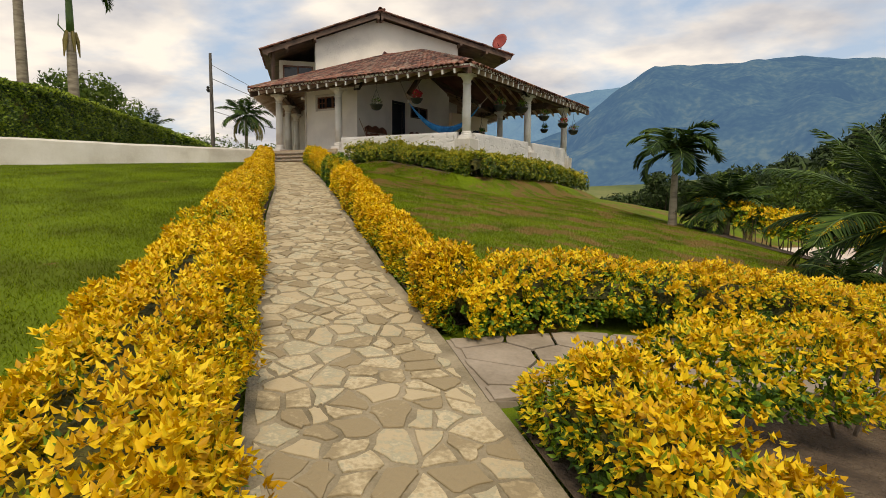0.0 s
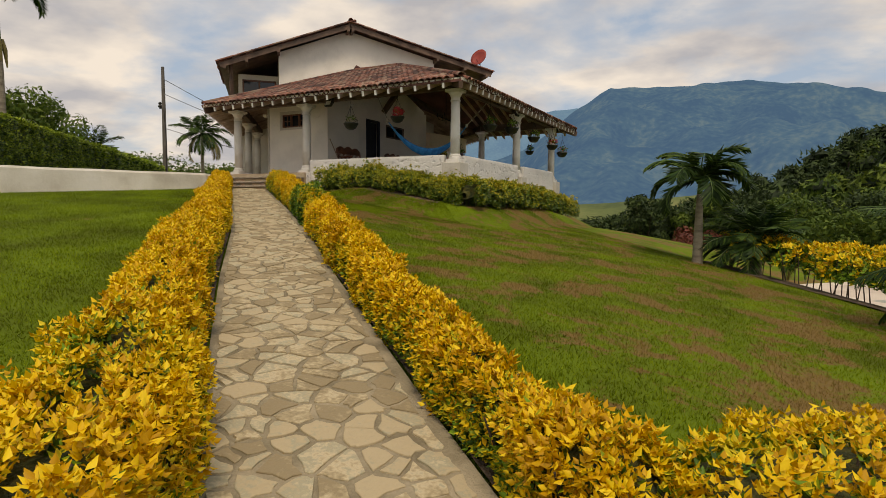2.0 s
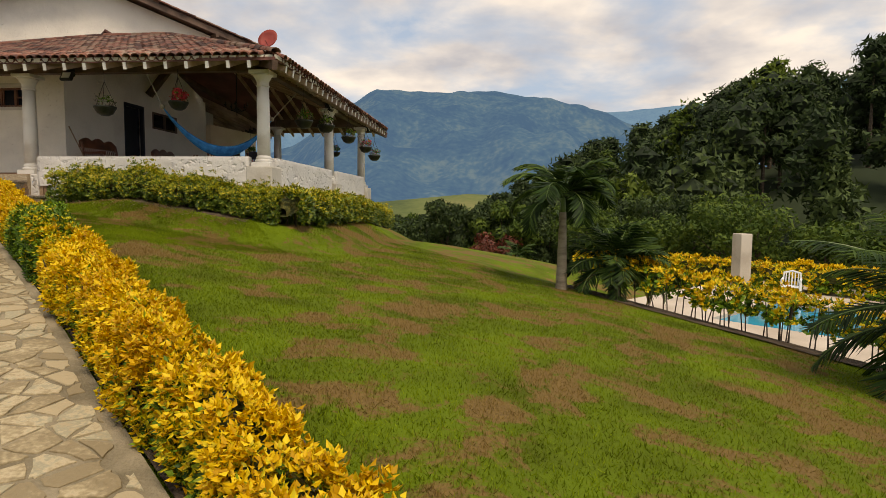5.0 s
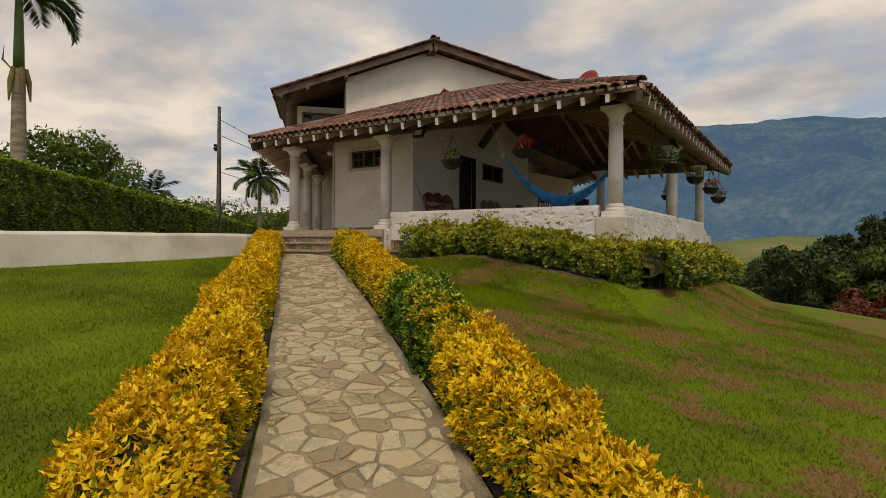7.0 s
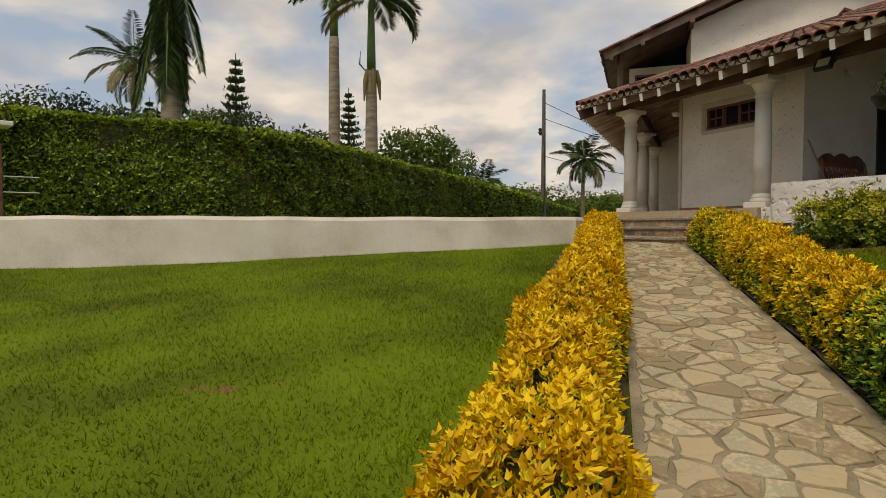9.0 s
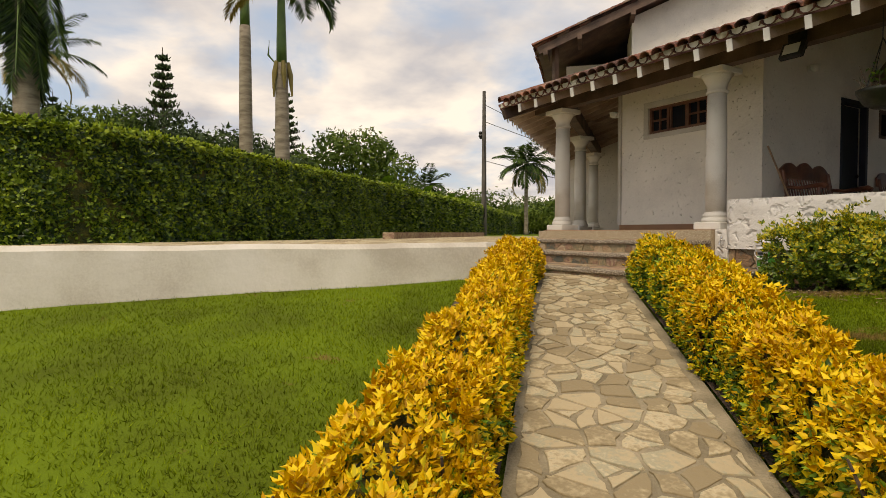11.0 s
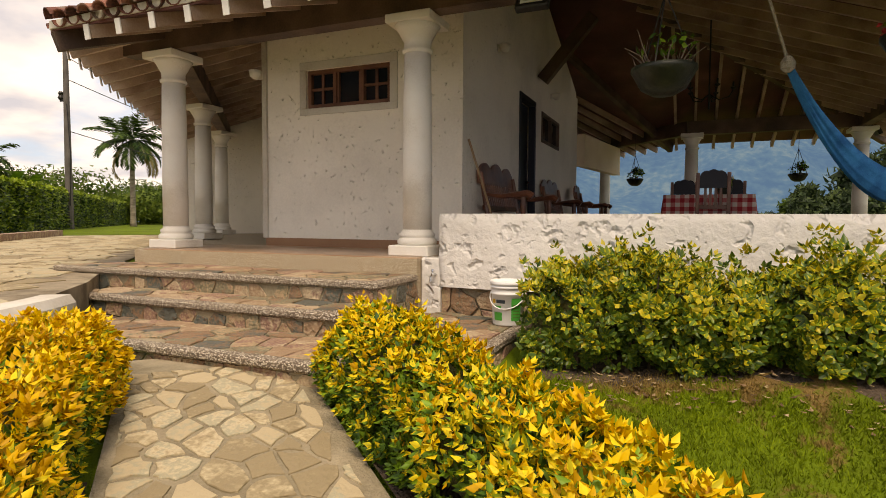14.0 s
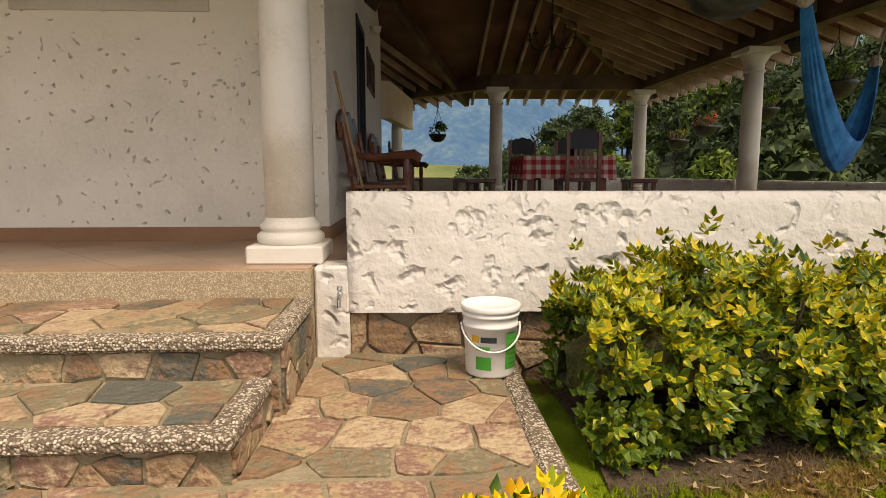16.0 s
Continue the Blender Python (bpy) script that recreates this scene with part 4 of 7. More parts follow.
def hip_tiles(bm_parent, a, b, rng, name="ridge_tiles"):
    """A row of cap tiles up a hip or along a ridge."""
    a, b = Vector(a), Vector(b)
    d = (b - a)
    n = max(1, int(d.length / 0.33))
    slope = d.normalized()
    side = slope.cross(Vector((0, 0, 1))).normalized()
    nrm = side.cross(slope)
    vs, fs, off = [], [], 0
    for i in range(n):
        p = a + slope * (0.33 * i)
        m = Matrix(((side.x, slope.x, nrm.x, p.x), (side.y, slope.y, nrm.y, p.y), (side.z, slope.z, nrm.z, p.z), (0, 0, 0, 1)))
        w = m @ Matrix.Translation((rng.normal(0, 0.01), 0, 0.08)) @ Matrix.Rotation(0.06, 4, "X") @ Matrix.Scale(1.15, 4)
        R = np.array(w)
        vs.append(TILE_V @ R[:3, :3].T + R[:3, 3])
        fs += [[k + off for k in f] for f in TILE_F]
        off += len(TILE_V)
    me = bpy.data.meshes.new(name)
    me.from_pydata(np.concatenate(vs).tolist(), [], fs)
    tagged(link(name, me, TILE, bm_parent), kind="stuff")


def z_of(plane, p):
    pts, a, inward = PLANES[plane]
    return eave_height(p, a, inward)


def roof_things():
    rng = np.random.default_rng(5)
    roof = empty("porch_roof", 0, 0, 0, label="low hipped roof of weathered red clay barrel tiles", category="roof", kind="structure")
    tiles_on(roof_frame(A2, Vector((1, 0)), Vector((0, 1)), RISE, EZ), [A2 + Vector((0, -0.3)), B2 + Vector((0, -0.3)), R2, R1], 10.7, 6.9, "front_tiles", roof, 3, rng)
    tiles_on(roof_frame(B2, Vector((0, 1)), Vector((-1, 0)), RISE, EZ), [B2 + Vector((0.3, 0)), C2 + Vector((0.3, 0)), R2], 12.5, 6.9, "right_tiles", roof, 2, rng)
    tiles_on(roof_frame(A2, D3, E3, RISE, EZ), [F2 - E3 * 0.3, A2 - E3 * 0.3, A2 + (R1 - A2) * 0.6, A2 + (R1 - A2) * 0.6 + D3 * 7], 9.0, 5.0, "left_tiles", roof, 1, rng)
    zr = z_of("front", R2)
    hip_tiles(roof, (B2.x, B2.y, EZ + 0.0), (R2.x, R2.y, zr + 0.0), rng)
    hip_tiles(roof, (A2.x, A2.y, EZ + 0.0), (R1.x, R1.y, zr + 0.0), rng)
    hip_tiles(roof, (R1.x, R1.y, zr + 0.0), (R2.x + 0.1, R2.y, zr + 0.0), rng)
    return roof


porch_roof = roof_things()


def rafters():
    """Rafters with white painted tails, and the lichen-grey bedding under the eave tiles."""
    root = empty("roof_frame", 0, 0, 0, label="dark timber rafters and beams with white painted rafter tails", category="roof timber", kind="structure")
    down = 0.055
    for name, a, du, inward, width, limit in (("front", A2, Vector((1, 0)), Vector((0, 1)), 10.57, 3.3), ("right", B2, Vector((0, 1)), Vector((-1, 0)), 12.43, 6.2), ("left", A2, D3, E3, 8.5, 3.0), ("back", G2, Vector((1, 0)), Vector((0, -1)), 4.67, 6.0), ("wing", G2, D2, -E2, 7.0, 5.0)):
        n = int(width / 0.46)
        for i in range(n + 1):
            u = 0.12 + (width - 0.24) * i / n
            p = a + du * u
            reach = 0.0
            while reach < limit + 3.5:
                q = p + inward * (reach + 0.1)
                if not inside(q, PLANES[name][0]):
                    break
                reach += 0.1
            if reach < 0.3:
                continue
            s3 = (p.x - inward.x * 0.02, p.y - inward.y * 0.02, EZ - down - 0.008)
            e3 = p + inward * reach
            bm = bmesh.new()
            beam(bm, s3, (e3.x, e3.y, EZ - down + RISE * reach), 0.055, 0.13)
            r = part("rafter", bm, WOOD_RAFTER, root)
            bm = bmesh.new()
            f = p - inward * 0.028
            beam(bm, (f.x - inward.x * 0.012, f.y - inward.y * 0.012, EZ - down - 0.004), (f.x, f.y, EZ - down - 0.002), 0.075, 0.15)
            part("rafter_tip", bm, TIP, r)
        # bedding strip
        bm = bmesh.new()
        for k in range(int(width / 0.25)):
            q0, q1 = a + du * (0.25 * k), a + du * (0.25 * (k + 1))
            w = 0.012 * lumpy(q0.x, q0.y, 0, 3)
            beam(bm, (q0.x, q0.y, EZ + 0.055 + w), (q1.x, q1.y, EZ + 0.055 + 0.012 * lumpy(q1.x, q1.y, 0, 3)), 0.05, 0.085)
        part("eave_bedding", bm, MORTAR, root)
    for a, b in (((-20.1, 17.6, 5.80), (-9.9, 17.6, 5.80)), ((-10.06, 17.5, 5.80), (-10.06, 27.6, 5.80)), ((-10.0, 27.4, 5.80), (-13.6, 27.4, 5.80)), ((-13.5, 27.35, 5.8), (-17.5, 31.35, 5.8)), ((-19.3, 17.6, 5.8), (-25.6, 25.2, 5.8))):
        bm = bmesh.new()
        beam(bm, a, b, 0.2, 0.32)
        part("beam", bm, WOOD_DARK, root)
    for a, b in ((B2, R2), (A2, R1), (C2, R2 + Vector((0.3, 0))), (G2, R1 + Vector((0.8, 0.6)))):
        bm = bmesh.new()
        za, zb = EZ - 0.06, EZ - 0.06 + RISE * 6.05
        beam(bm, (a.x, a.y, za), (b.x, b.y, zb), 0.12, 0.2)
        part("hip_rafter", bm, WOOD_DARK, root)
    # slanted strut against the wall
    bm = bmesh.new()
    beam(bm, (-15.96, 22.4, 5.95), (-15.1, 22.4, 6.95), 0.16, 0.2)
    part("strut", bm, WOOD_DARK, root)
    return root


rafters()


def upper_roof():
    rng = np.random.default_rng(8)
    root = empty("main_roof", 0, 0, 0, label="gabled main roof of weathered clay barrel tiles with deep dark eaves", category="roof", kind="structure")
    for name, e0, e1 in (("left", L_E, RIDGE_E), ("right", R_E, RIDGE_E)):
        bm = bmesh.new()
        pts = [en(e0, RAKE_N, 0), en(e1, RAKE_N, 0), en(e1, RAKE_N + 17, 0), en(e0, RAKE_N + 17, 0)]
        f = lambda x, y: roof_z(Vector((x, y)).dot(E2))
        prism(bm, [(p[0], p[1]) for p in pts], lambda x, y: f(x, y) - 0.20, lambda x, y: f(x, y) - 0.10)
        part("roof_deck", bm, WOOD_DARK, root)
        z0 = roof_z(e0)
        rise = (RIDGE_Z - z0) / abs(e1 - e0)
        inward = E2 if e0 < e1 else -E2
        a = Vector(en(e0, RAKE_N - 0.12, 0)[:2])
        poly = [Vector(en(e0, RAKE_N - 0.2, 0)[:2]) - inward * 0.3, Vector(en(e1, RAKE_N - 0.2, 0)[:2]), Vector(en(e1, RAKE_N + 5, 0)[:2]), Vector(en(e0, RAKE_N + 5, 0)[:2]) - inward * 0.3]
        tiles_on(roof_frame(a, D2, inward, rise, z0 - 0.10), poly, 5.0, abs(e1 - e0) * math.sqrt(1 + rise * rise) + 0.1, name + "_tiles", root, 0, rng)
        bm = bmesh.new()
        beam(bm, en(e0, RAKE_N + 0.02, z0 - 0.10), en(e1, RAKE_N + 0.02, RIDGE_Z - 0.10), 0.06, 0.22)
        part("barge_board", bm, WOOD_DARK, root)
        for k in range(4):
            e = e0 + (e1 - e0) * (0.04, 0.44 if e0 < e1 else 0.40, 0.985, 0.2)[k]
            bm = bmesh.new()
            beam(bm, en(e, RAKE_N - 0.06, roof_z(e) - 0.26), en(e, RAKE_N + 1.0, roof_z(e) - 0.26), 0.13, 0.18)
            part("purlin", bm, WOOD_DARK, root)
    hip_tiles(root, en(RIDGE_E, RAKE_N - 0.15, RIDGE_Z - 0.06), en(RIDGE_E, RAKE_N + 6, RIDGE_Z - 0.06), rng)
    for e in (L_E + 0.5,):
        bm = bmesh.new()
        p = en(e, RAKE_N + 0.5, 0)
        box(bm, p[0] - 0.07, p[0] + 0.07, p[1] - 0.07, p[1] + 0.07, 6.2, roof_z(e) - 0.2)
        part("eave_post", bm, WOOD_DARK, root)


upper_roof()


# ---- columns ----
def column(x, y, z0, z1, label):
    root = empty("column", x, y, z0, label=label, category="column", group="porch columns")
    h = z1 - z0
    part("plinth", boxed(-0.225, 0.225, -0.225, 0.225, 0, 0.11, 0.012), COLUMN, root)
    prof = [(0.195, 0.112), (0.205, 0.13), (0.205, 0.16), (0.185, 0.18), (0.17, 0.185), (0.185, 0.20), (0.185, 0.225), (0.16, 0.245), (0.15, 0.27)]
    part("base_moulding", lathe(bmesh.new(), prof, 28), COLUMN, root, flat=False)
    part("shaft", lathe(bmesh.new(), [(0.15, 0.27), (0.15, h * 0.4), (0.145, h * 0.65), (0.136, h - 0.36)], 28), COLUMN, root, flat=False)
    prof = [(0.136, h - 0.36), (0.156, h - 0.35), (0.158, h - 0.325), (0.138, h - 0.31), (0.140, h - 0.24), (0.162, h - 0.20), (0.20, h - 0.13), (0.235, h - 0.085)]
    part("capital", lathe(bmesh.new(), prof, 28), COLUMN, root, flat=False)
    part("abacus", boxed(-0.248, 0.248, -0.248, 0.248, h - 0.085, h, 0.008), COLUMN, root)
    return root


CAP = 5.475
for cx, cy, cz in ((-19.44, 17.68, FLOOR), (-16.04, 17.68, FLOOR), (-10.06, 17.62, 3.25), (-10.06, 22.95, FLOOR), (-10.06, 27.45, FLOOR), (-13.45, 27.2, FLOOR), (-15.75, 29.6, FLOOR), (-21.65, 20.3, FLOOR), (-23.7, 22.85, FLOOR)):
    column(cx, cy, cz, CAP, "round white cast-stone porch column with square capital")


# ---- parapet and stone base ----
def lumpy_wall(name, a, b, z0, z1, thick, mat, label, amp=0.012):
    """A wall run with a hand-plastered, uneven face."""
    a, b = Vector(a), Vector(b)
    d = (b - a)
    n, m = max(2, int(d.length / 0.07)), max(2, int((z1 - z0) / 0.07))
    u = d.normalized()
    o = Vector((u.y, -u.x))
    bm = bmesh.new()
    for side in (1, -1):
        grid = []
        for i in range(n + 1):
            row = []
            for k in range(m + 1):
                p = a + d * (i / n)
                z = z0 + (z1 - z0) * k / m
                w = thick / 2 + amp * lumpy(p.x + 7 * side, p.y, z, 3.0) + amp * 0.6 * lumpy(p.x, p.y + 5, z, 8.0)
                if k == m:
                    w -= 0.02
                row.append(bm.verts.new((p.x + o.x * w * side, p.y + o.y * w * side, z - (0 if k < m else 0.004 * abs(lumpy(p.x, p.y, 2, 4))))))
            grid.append(row)
        for i in range(n):
            for k in range(m):
                bm.faces.new((grid[i][k], grid[i + 1][k], grid[i + 1][k + 1], grid[i][k + 1]))
        if side == 1:
            front = grid
    for i in range(n):
        bm.faces.new((front[i][m], front[i + 1][m], grid[i + 1][m], grid[i][m]))
    for i in (0, n):
        for k in range(m):
            bm.faces.new((front[i][k], front[i][k + 1], grid[i][k + 1], grid[i][k]))
    ob = part(name, bm, mat, flat=False)
    return tagged(ob, label, "parapet", kind="structure")


PL = "thick white parapet wall with rough gouged plaster"
lumpy_wall("parapet_front", (-15.66, 17.50), (-10.36, 17.50), 2.78, PAR, 0.23, ROUGHCAST, PL)
lumpy_wall("parapet_right", (-9.97, 17.95), (-9.97, 22.62), 1.0, PAR, 0.22, ROUGHCAST, PL)
lumpy_wall("parapet_right_2", (-9.97, 23.28), (-9.97, 27.12), 1.0, PAR, 0.22, ROUGHCAST, PL)
lumpy_wall("parapet_back", (-10.4, 27.5), (-13.15, 27.5), 1.0, PAR, 0.2, ROUGHCAST, PL)
lumpy_wall("parapet_back_2", (-13.75, 27.5), (-15.5, 29.3), 1.0, PAR, 0.2, ROUGHCAST, PL)
for px, py, pt in ((-10.06, 17.62, 3.25), (-10.03, 22.95, FLOOR), (-10.03, 27.45, FLOOR)):
    tagged(part("pier", boxed(px - 0.31, px + 0.31, py - 0.31, py + 0.31, 0.8, pt, 0.02), LIME), "white plastered pier under a porch column", "pier", kind="structure")
tagged(part("jamb", boxed(-15.855, -15.655, 17.386, 17.625, 2.42, FLOOR, 0.012), ROUGHCAST), "white wall end beside the steps", "wall", kind="structure")


# ---- voronoi stones ----
def clip(poly, px, py, nx, ny):
    out = []
    n = len(poly)
    for i in range(n):
        a, b = poly[i], poly[(i + 1) % n]
        da, db = (a[0] - px) * nx + (a[1] - py) * ny, (b[0] - px) * nx + (b[1] - py) * ny
        if da <= 0:
            out.append(a)
        if (da < 0) != (db < 0) and da != db:
            k = da / (da - db)
            out.append((a[0] + (b[0] - a[0]) * k, a[1] + (b[1] - a[1]) * k))
    return out


def cells(rng, w, h, su, sv, jitter=0.42):
    """Irregular stones that fill a w by h patch, each as a polygon."""
    nu, nv = max(1, round(w / su)), max(1, round(h / sv))
    pts = {}
    for i in range(-1, nu + 1):
        for j in range(-1, nv + 1):
            sh = 0.5 if j % 2 else 0.0
            pts[i, j] = ((i + 0.5 + (sh - 0.25) + rng.uniform(-jitter, jitter)) * w / nu, (j + 0.5 + rng.uniform(-jitter, jitter)) * h / nv)
    out = []
    for (i, j), p in pts.items():
        if not (0 <= i < nu and 0 <= j < nv) and not (-0.2 * su < p[0] < w + 0.2 * su and -0.2 * sv < p[1] < h + 0.2 * sv):
            continue
        poly = [(0, 0), (w, 0), (w, h), (0, h)]
        for di in range(-3, 4):
            for dj in range(-3, 4):
                q = pts.get((i + di, j + dj))
                if q is None or (di == 0 and dj == 0):
                    continue
                poly = clip(poly, (p[0] + q[0]) / 2, (p[1] + q[1]) / 2, q[0] - p[0], q[1] - p[1])
                if len(poly) < 3:
                    break
            if len(poly) < 3:
                break
        if len(poly) >= 3:
            out.append(poly)
    return out


def shrink(poly, gap, rough, rng):
    cx, cy = sum(p[0] for p in poly) / len(poly), sum(p[1] for p in poly) / len(poly)
    out = []
    for i, (x, y) in enumerate(poly):
        nxt = poly[(i + 1) % len(poly)]
        for k in (0.0, 0.5):
            ax, ay = x + (nxt[0] - x) * k, y + (nxt[1] - y) * k
            d = math.hypot(ax - cx, ay - cy)
            if d < 1e-4:
                continue
            g = gap * (1.5 if k == 0 else 0.9) + rough * rng.uniform(0, 1)
            f = max(0.3, (d - g) / d)
            out.append((cx + (ax - cx) * f, cy + (ay - cy) * f))
    return out


def stone(bm, ring, place, top, edge=0.005):
    """One stone: a ring of plan points lifted by place(u, v, height)."""
    n = len(ring)
    cx, cy = sum(p[0] for p in ring) / n, sum(p[1] for p in ring) / n
    low = [bm.verts.new(place(u, v, -0.01)) for u, v in ring]
    mid = [bm.verts.new(place(u, v, top * 0.7)) for u, v in ring]
    up = [bm.verts.new(place(u + (cx - u) * edge / 0.15, v + (cy - v) * edge / 0.15, top)) for u, v in ring]
    for a, b in ((low, mid), (mid, up)):
        for i in range(n):
            bm.faces.new((a[i], a[(i + 1) % n], b[(i + 1) % n], b[i]))
    bm.faces.new(up)
    return bm


# ---- steps ----
def stone_strip(name, parent, origin, u, v, w, h, su, sv, mat, rng, top=0.012, label=""):
    o, u, v = Vector(origin), Vector(u), Vector(v)
    nn = u.cross(v)
    for poly in cells(rng, w, h, su, sv):
        ring = shrink(poly, 0.004, 0.013, rng)
        t = top * rng.uniform(0.6, 1.3)
        part(name, stone(bmesh.new(), ring, lambda a, b, z: o + u * a + v * b + nn * z, t), mat, parent, label)


def step(name, x0, x1, y0, y1, z0, z1, rng, nose=True):
    """A stone-clad step with a washed-pebble nosing."""
    ob = part(name, boxed(x0, x1, y0 + 0.03, y1, z0, z1 - 0.016), PATH_BED)
    tagged(ob, "broad outdoor step clad in brown slate with pebbled edge", "step", group="porch steps", kind="structure")
    bm = bmesh.new()
    if nose:
        box(bm, x0 - 0.02, x1 + 0.02, y0 - 0.01, y0 + 0.10, z1 - 0.065, z1, 0.015)
    box(bm, x1 - 0.09, x1 + 0.02, y0 + 0.10, y1, z1 - 0.065, z1, 0.015)
    part("nosing", bm, GRANITO, ob)
    stone_strip("riser_stone", ob, (x0, y0 + 0.03, z0), (1, 0, 0), (0, 0, 1), x1 - x0, z1 - z0 - 0.065, 0.22, 0.14, SLATE, rng)
    stone_strip("side_stone", ob, (x1, y0 + 0.03, z0), (0, 1, 0), (0, 0, 1), y1 - y0, z1 - z0 - 0.065, 0.20, 0.16, SLATE, rng)
    stone_strip("tread_stone", ob, (x0, y0 + 0.10, z1 - 0.016), (1, 0, 0), (0, 1, 0), x1 - x0 - 0.09, y1 - y0 - 0.10, 0.30, 0.22, SLATE, rng, 0.014)
    return ob


rng_s = np.random.default_rng(3)
step("step_top", -20.0, -15.86, 16.50, 17.30, 2.40, 2.90, rng_s)
step("step_middle", -19.0, -15.91, 15.95, 16.52, 2.25, 2.715, rng_s)
step("step_low", -18.2, -14.72, 15.19, 15.97, 2.10, 2.535, rng_s)
step("step_landing", -15.90, -14.72, 15.90, 17.42, 2.00, 2.532, rng_s, False)
base_wall = part("stone_base", boxed(-15.66, -9.9, 17.46, 17.60, 1.0, 2.80), BED)
tagged(base_wall, "rough stone base course under the white parapet", "wall base", kind="structure")
stone_strip("base_stone", base_wall, (-15.66, 17.46, 2.3), (1, 0, 0), (0, 0, 1), 3.0, 0.49, 0.24, 0.2, SLATE, rng_s, 0.03)

# ---- hedges ----
def path_hedge_rows(tab, side, s0, s1, gap, half, height):
    rows = []
    n = int((s1 - s0) / 0.4) + 1
    for i in range(n + 1):
        s = s0 + (s1 - s0) * i / n
        low = smooth(3.8, 5, s) * (1 - smooth(8, 9.5, s)) + 0.3 * smooth(8, 9.5, s) * (1 - smooth(16.5, 20, s))
        hw = half + (0.16 * (1 - smooth(2, 7, s)) - 0.03 * smooth(8, 10, s) - 0.03 * smooth(15.5, 17.5, s) if side < 0 else -0.07 * low)
        more = 0.085 * smooth(5, 8, s) * (1 - smooth(15, 18, s)) if side < 0 else 0.0
        r = along(tab, s) + side * (gap + more + hw)
        x, y = to_xy(s, r)
        taper = min(1.0, 0.55 + 1.2 * min(i, n - i) * 0.4)
        rows.append((x, y, ground(x, y), N2.x, N2.y, hw, (height - (0.15 * low if side > 0 else 0.05 * smooth(6, 8, s)) + (0.11 * smooth(13, 14, s) * (1 - smooth(15, 16, s)) if side > 0 else 0.0)) * taper))
    return rows


def cross_rows(s, r0, r1, half, height):
    rows = []
    n = int((r1 - r0) / 0.4) + 1
    for i in range(n + 1):
        x, y = to_xy(s, r0 + (r1 - r0) * i / n)
        taper = min(1.0, 0.6 + 1.2 * min(i, n - i) * 0.4)
        rows.append((x, y, ground(x, y), U2.x, U2.y, half, height * taper))
    return rows


HL = "golden yellow-leaved clipped hedge beside the stone path"
yellow_hedge("hedge", path_hedge_rows(PATH_L, -1, -1.2, 22.1, 0.02, 0.33, 0.66), 730, 11, HL, -0.02, "path hedges", spots=[(*to_xy(5.6, -1.0), 0.5, 0.5)])
gx, gy = to_xy(14.6, 1.15)
yellow_hedge("hedge", path_hedge_rows(PATH_R, 1, 3.85, 21.7, 0.06, 0.28, 0.66), 760, 12, HL, -0.02, "path hedges", spots=[(gx, gy, 1.5, 1.1), (*to_xy(21.4, 0.7), 3.4, 0.42)])
yellow_hedge("hedge", cross_rows(4.1, 1.0, 9.0, 0.46, 0.58), 520, 13, "golden yellow-leaved hedge along the side path", 0.14, "side path hedges")
yellow_hedge("hedge", cross_rows(2.2, 1.35, 7.5, 0.34, 0.66), 460, 14, "golden yellow-leaved hedge with bare lower stems", 0.10, "side path hedges", bare=0.32)
yellow_hedge("hedge", path_hedge_rows(PATH_R, 1, -2.6, 2.5, 0.07, 0.25, 0.58), 560, 15, HL, 0.10, "path hedges")
# bushes at the foot of the parapet
frontrow = [(-14.55 + 0.41 * i, 16.75, ground(-14.55 + 0.41 * i, 16.75), 0, 1, 0.52, 0.68 + 0.06 * math.sin(i * 1.7) + 0.20 * math.exp(-((i - 2.1) / 0.8) ** 2) - 0.10 * math.exp(-((i - 3.6) / 0.6) ** 2)) for i in range(14)]
yellow_hedge("hedge", frontrow, 500, 16, "leafy green and yellow shrubs along the white parapet", 0.30, "porch shrubs", leaf=0.060, shoots=0.10, mats=[LEAF_LY, LEAF_LG, LEAF_LD])
rightrow = [(-9.15, 16.4 + 0.5 * i, ground(-9.15, 16.4 + 0.5 * i), 1, 0, 0.5, 0.80 + 0.08 * math.sin(i * 2.1)) for i in range(23)]
yellow_hedge("hedge", rightrow, 150, 17, "leafy green and yellow shrubs along the porch side", 0.28, "porch shrubs", leaf=0.09, mats=[LEAF_LY, LEAF_LG, LEAF_LD])
# pool hedges
yellow_hedge("hedge", [(*to_xy(2 + 0.6 * i, 11.7), ground(*to_xy(2 + 0.6 * i, 11.7)) + 0.25, N2.x, N2.y, 0.45, 0.75) for i in range(22)], 90, 18, "golden clipped hedge with bare stems beside the pool", 0.22, "pool hedges", leaf=0.1, bare=0.42)
yellow_hedge("hedge", [(*to_xy(0 + 0.8 * i, 21.5), -0.4, N2.x, N2.y, 0.5, 0.95) for i in range(28)], 60, 19, "golden clipped hedge on the far side of the pool", 0.15, "pool hedges", leaf=0.13, stems=False)


# ---- tall green hedge ----
HEDGE = [(-27.0, -9.0), (-23.2, -1.5), (-22.2, 4.5), (-22.3, 8.6), (-23.3, 10.6), (-25.6, 13.4), (-31.6, 19.5), (-41, 29.6), (-56, 44.0), (-68, 56)]


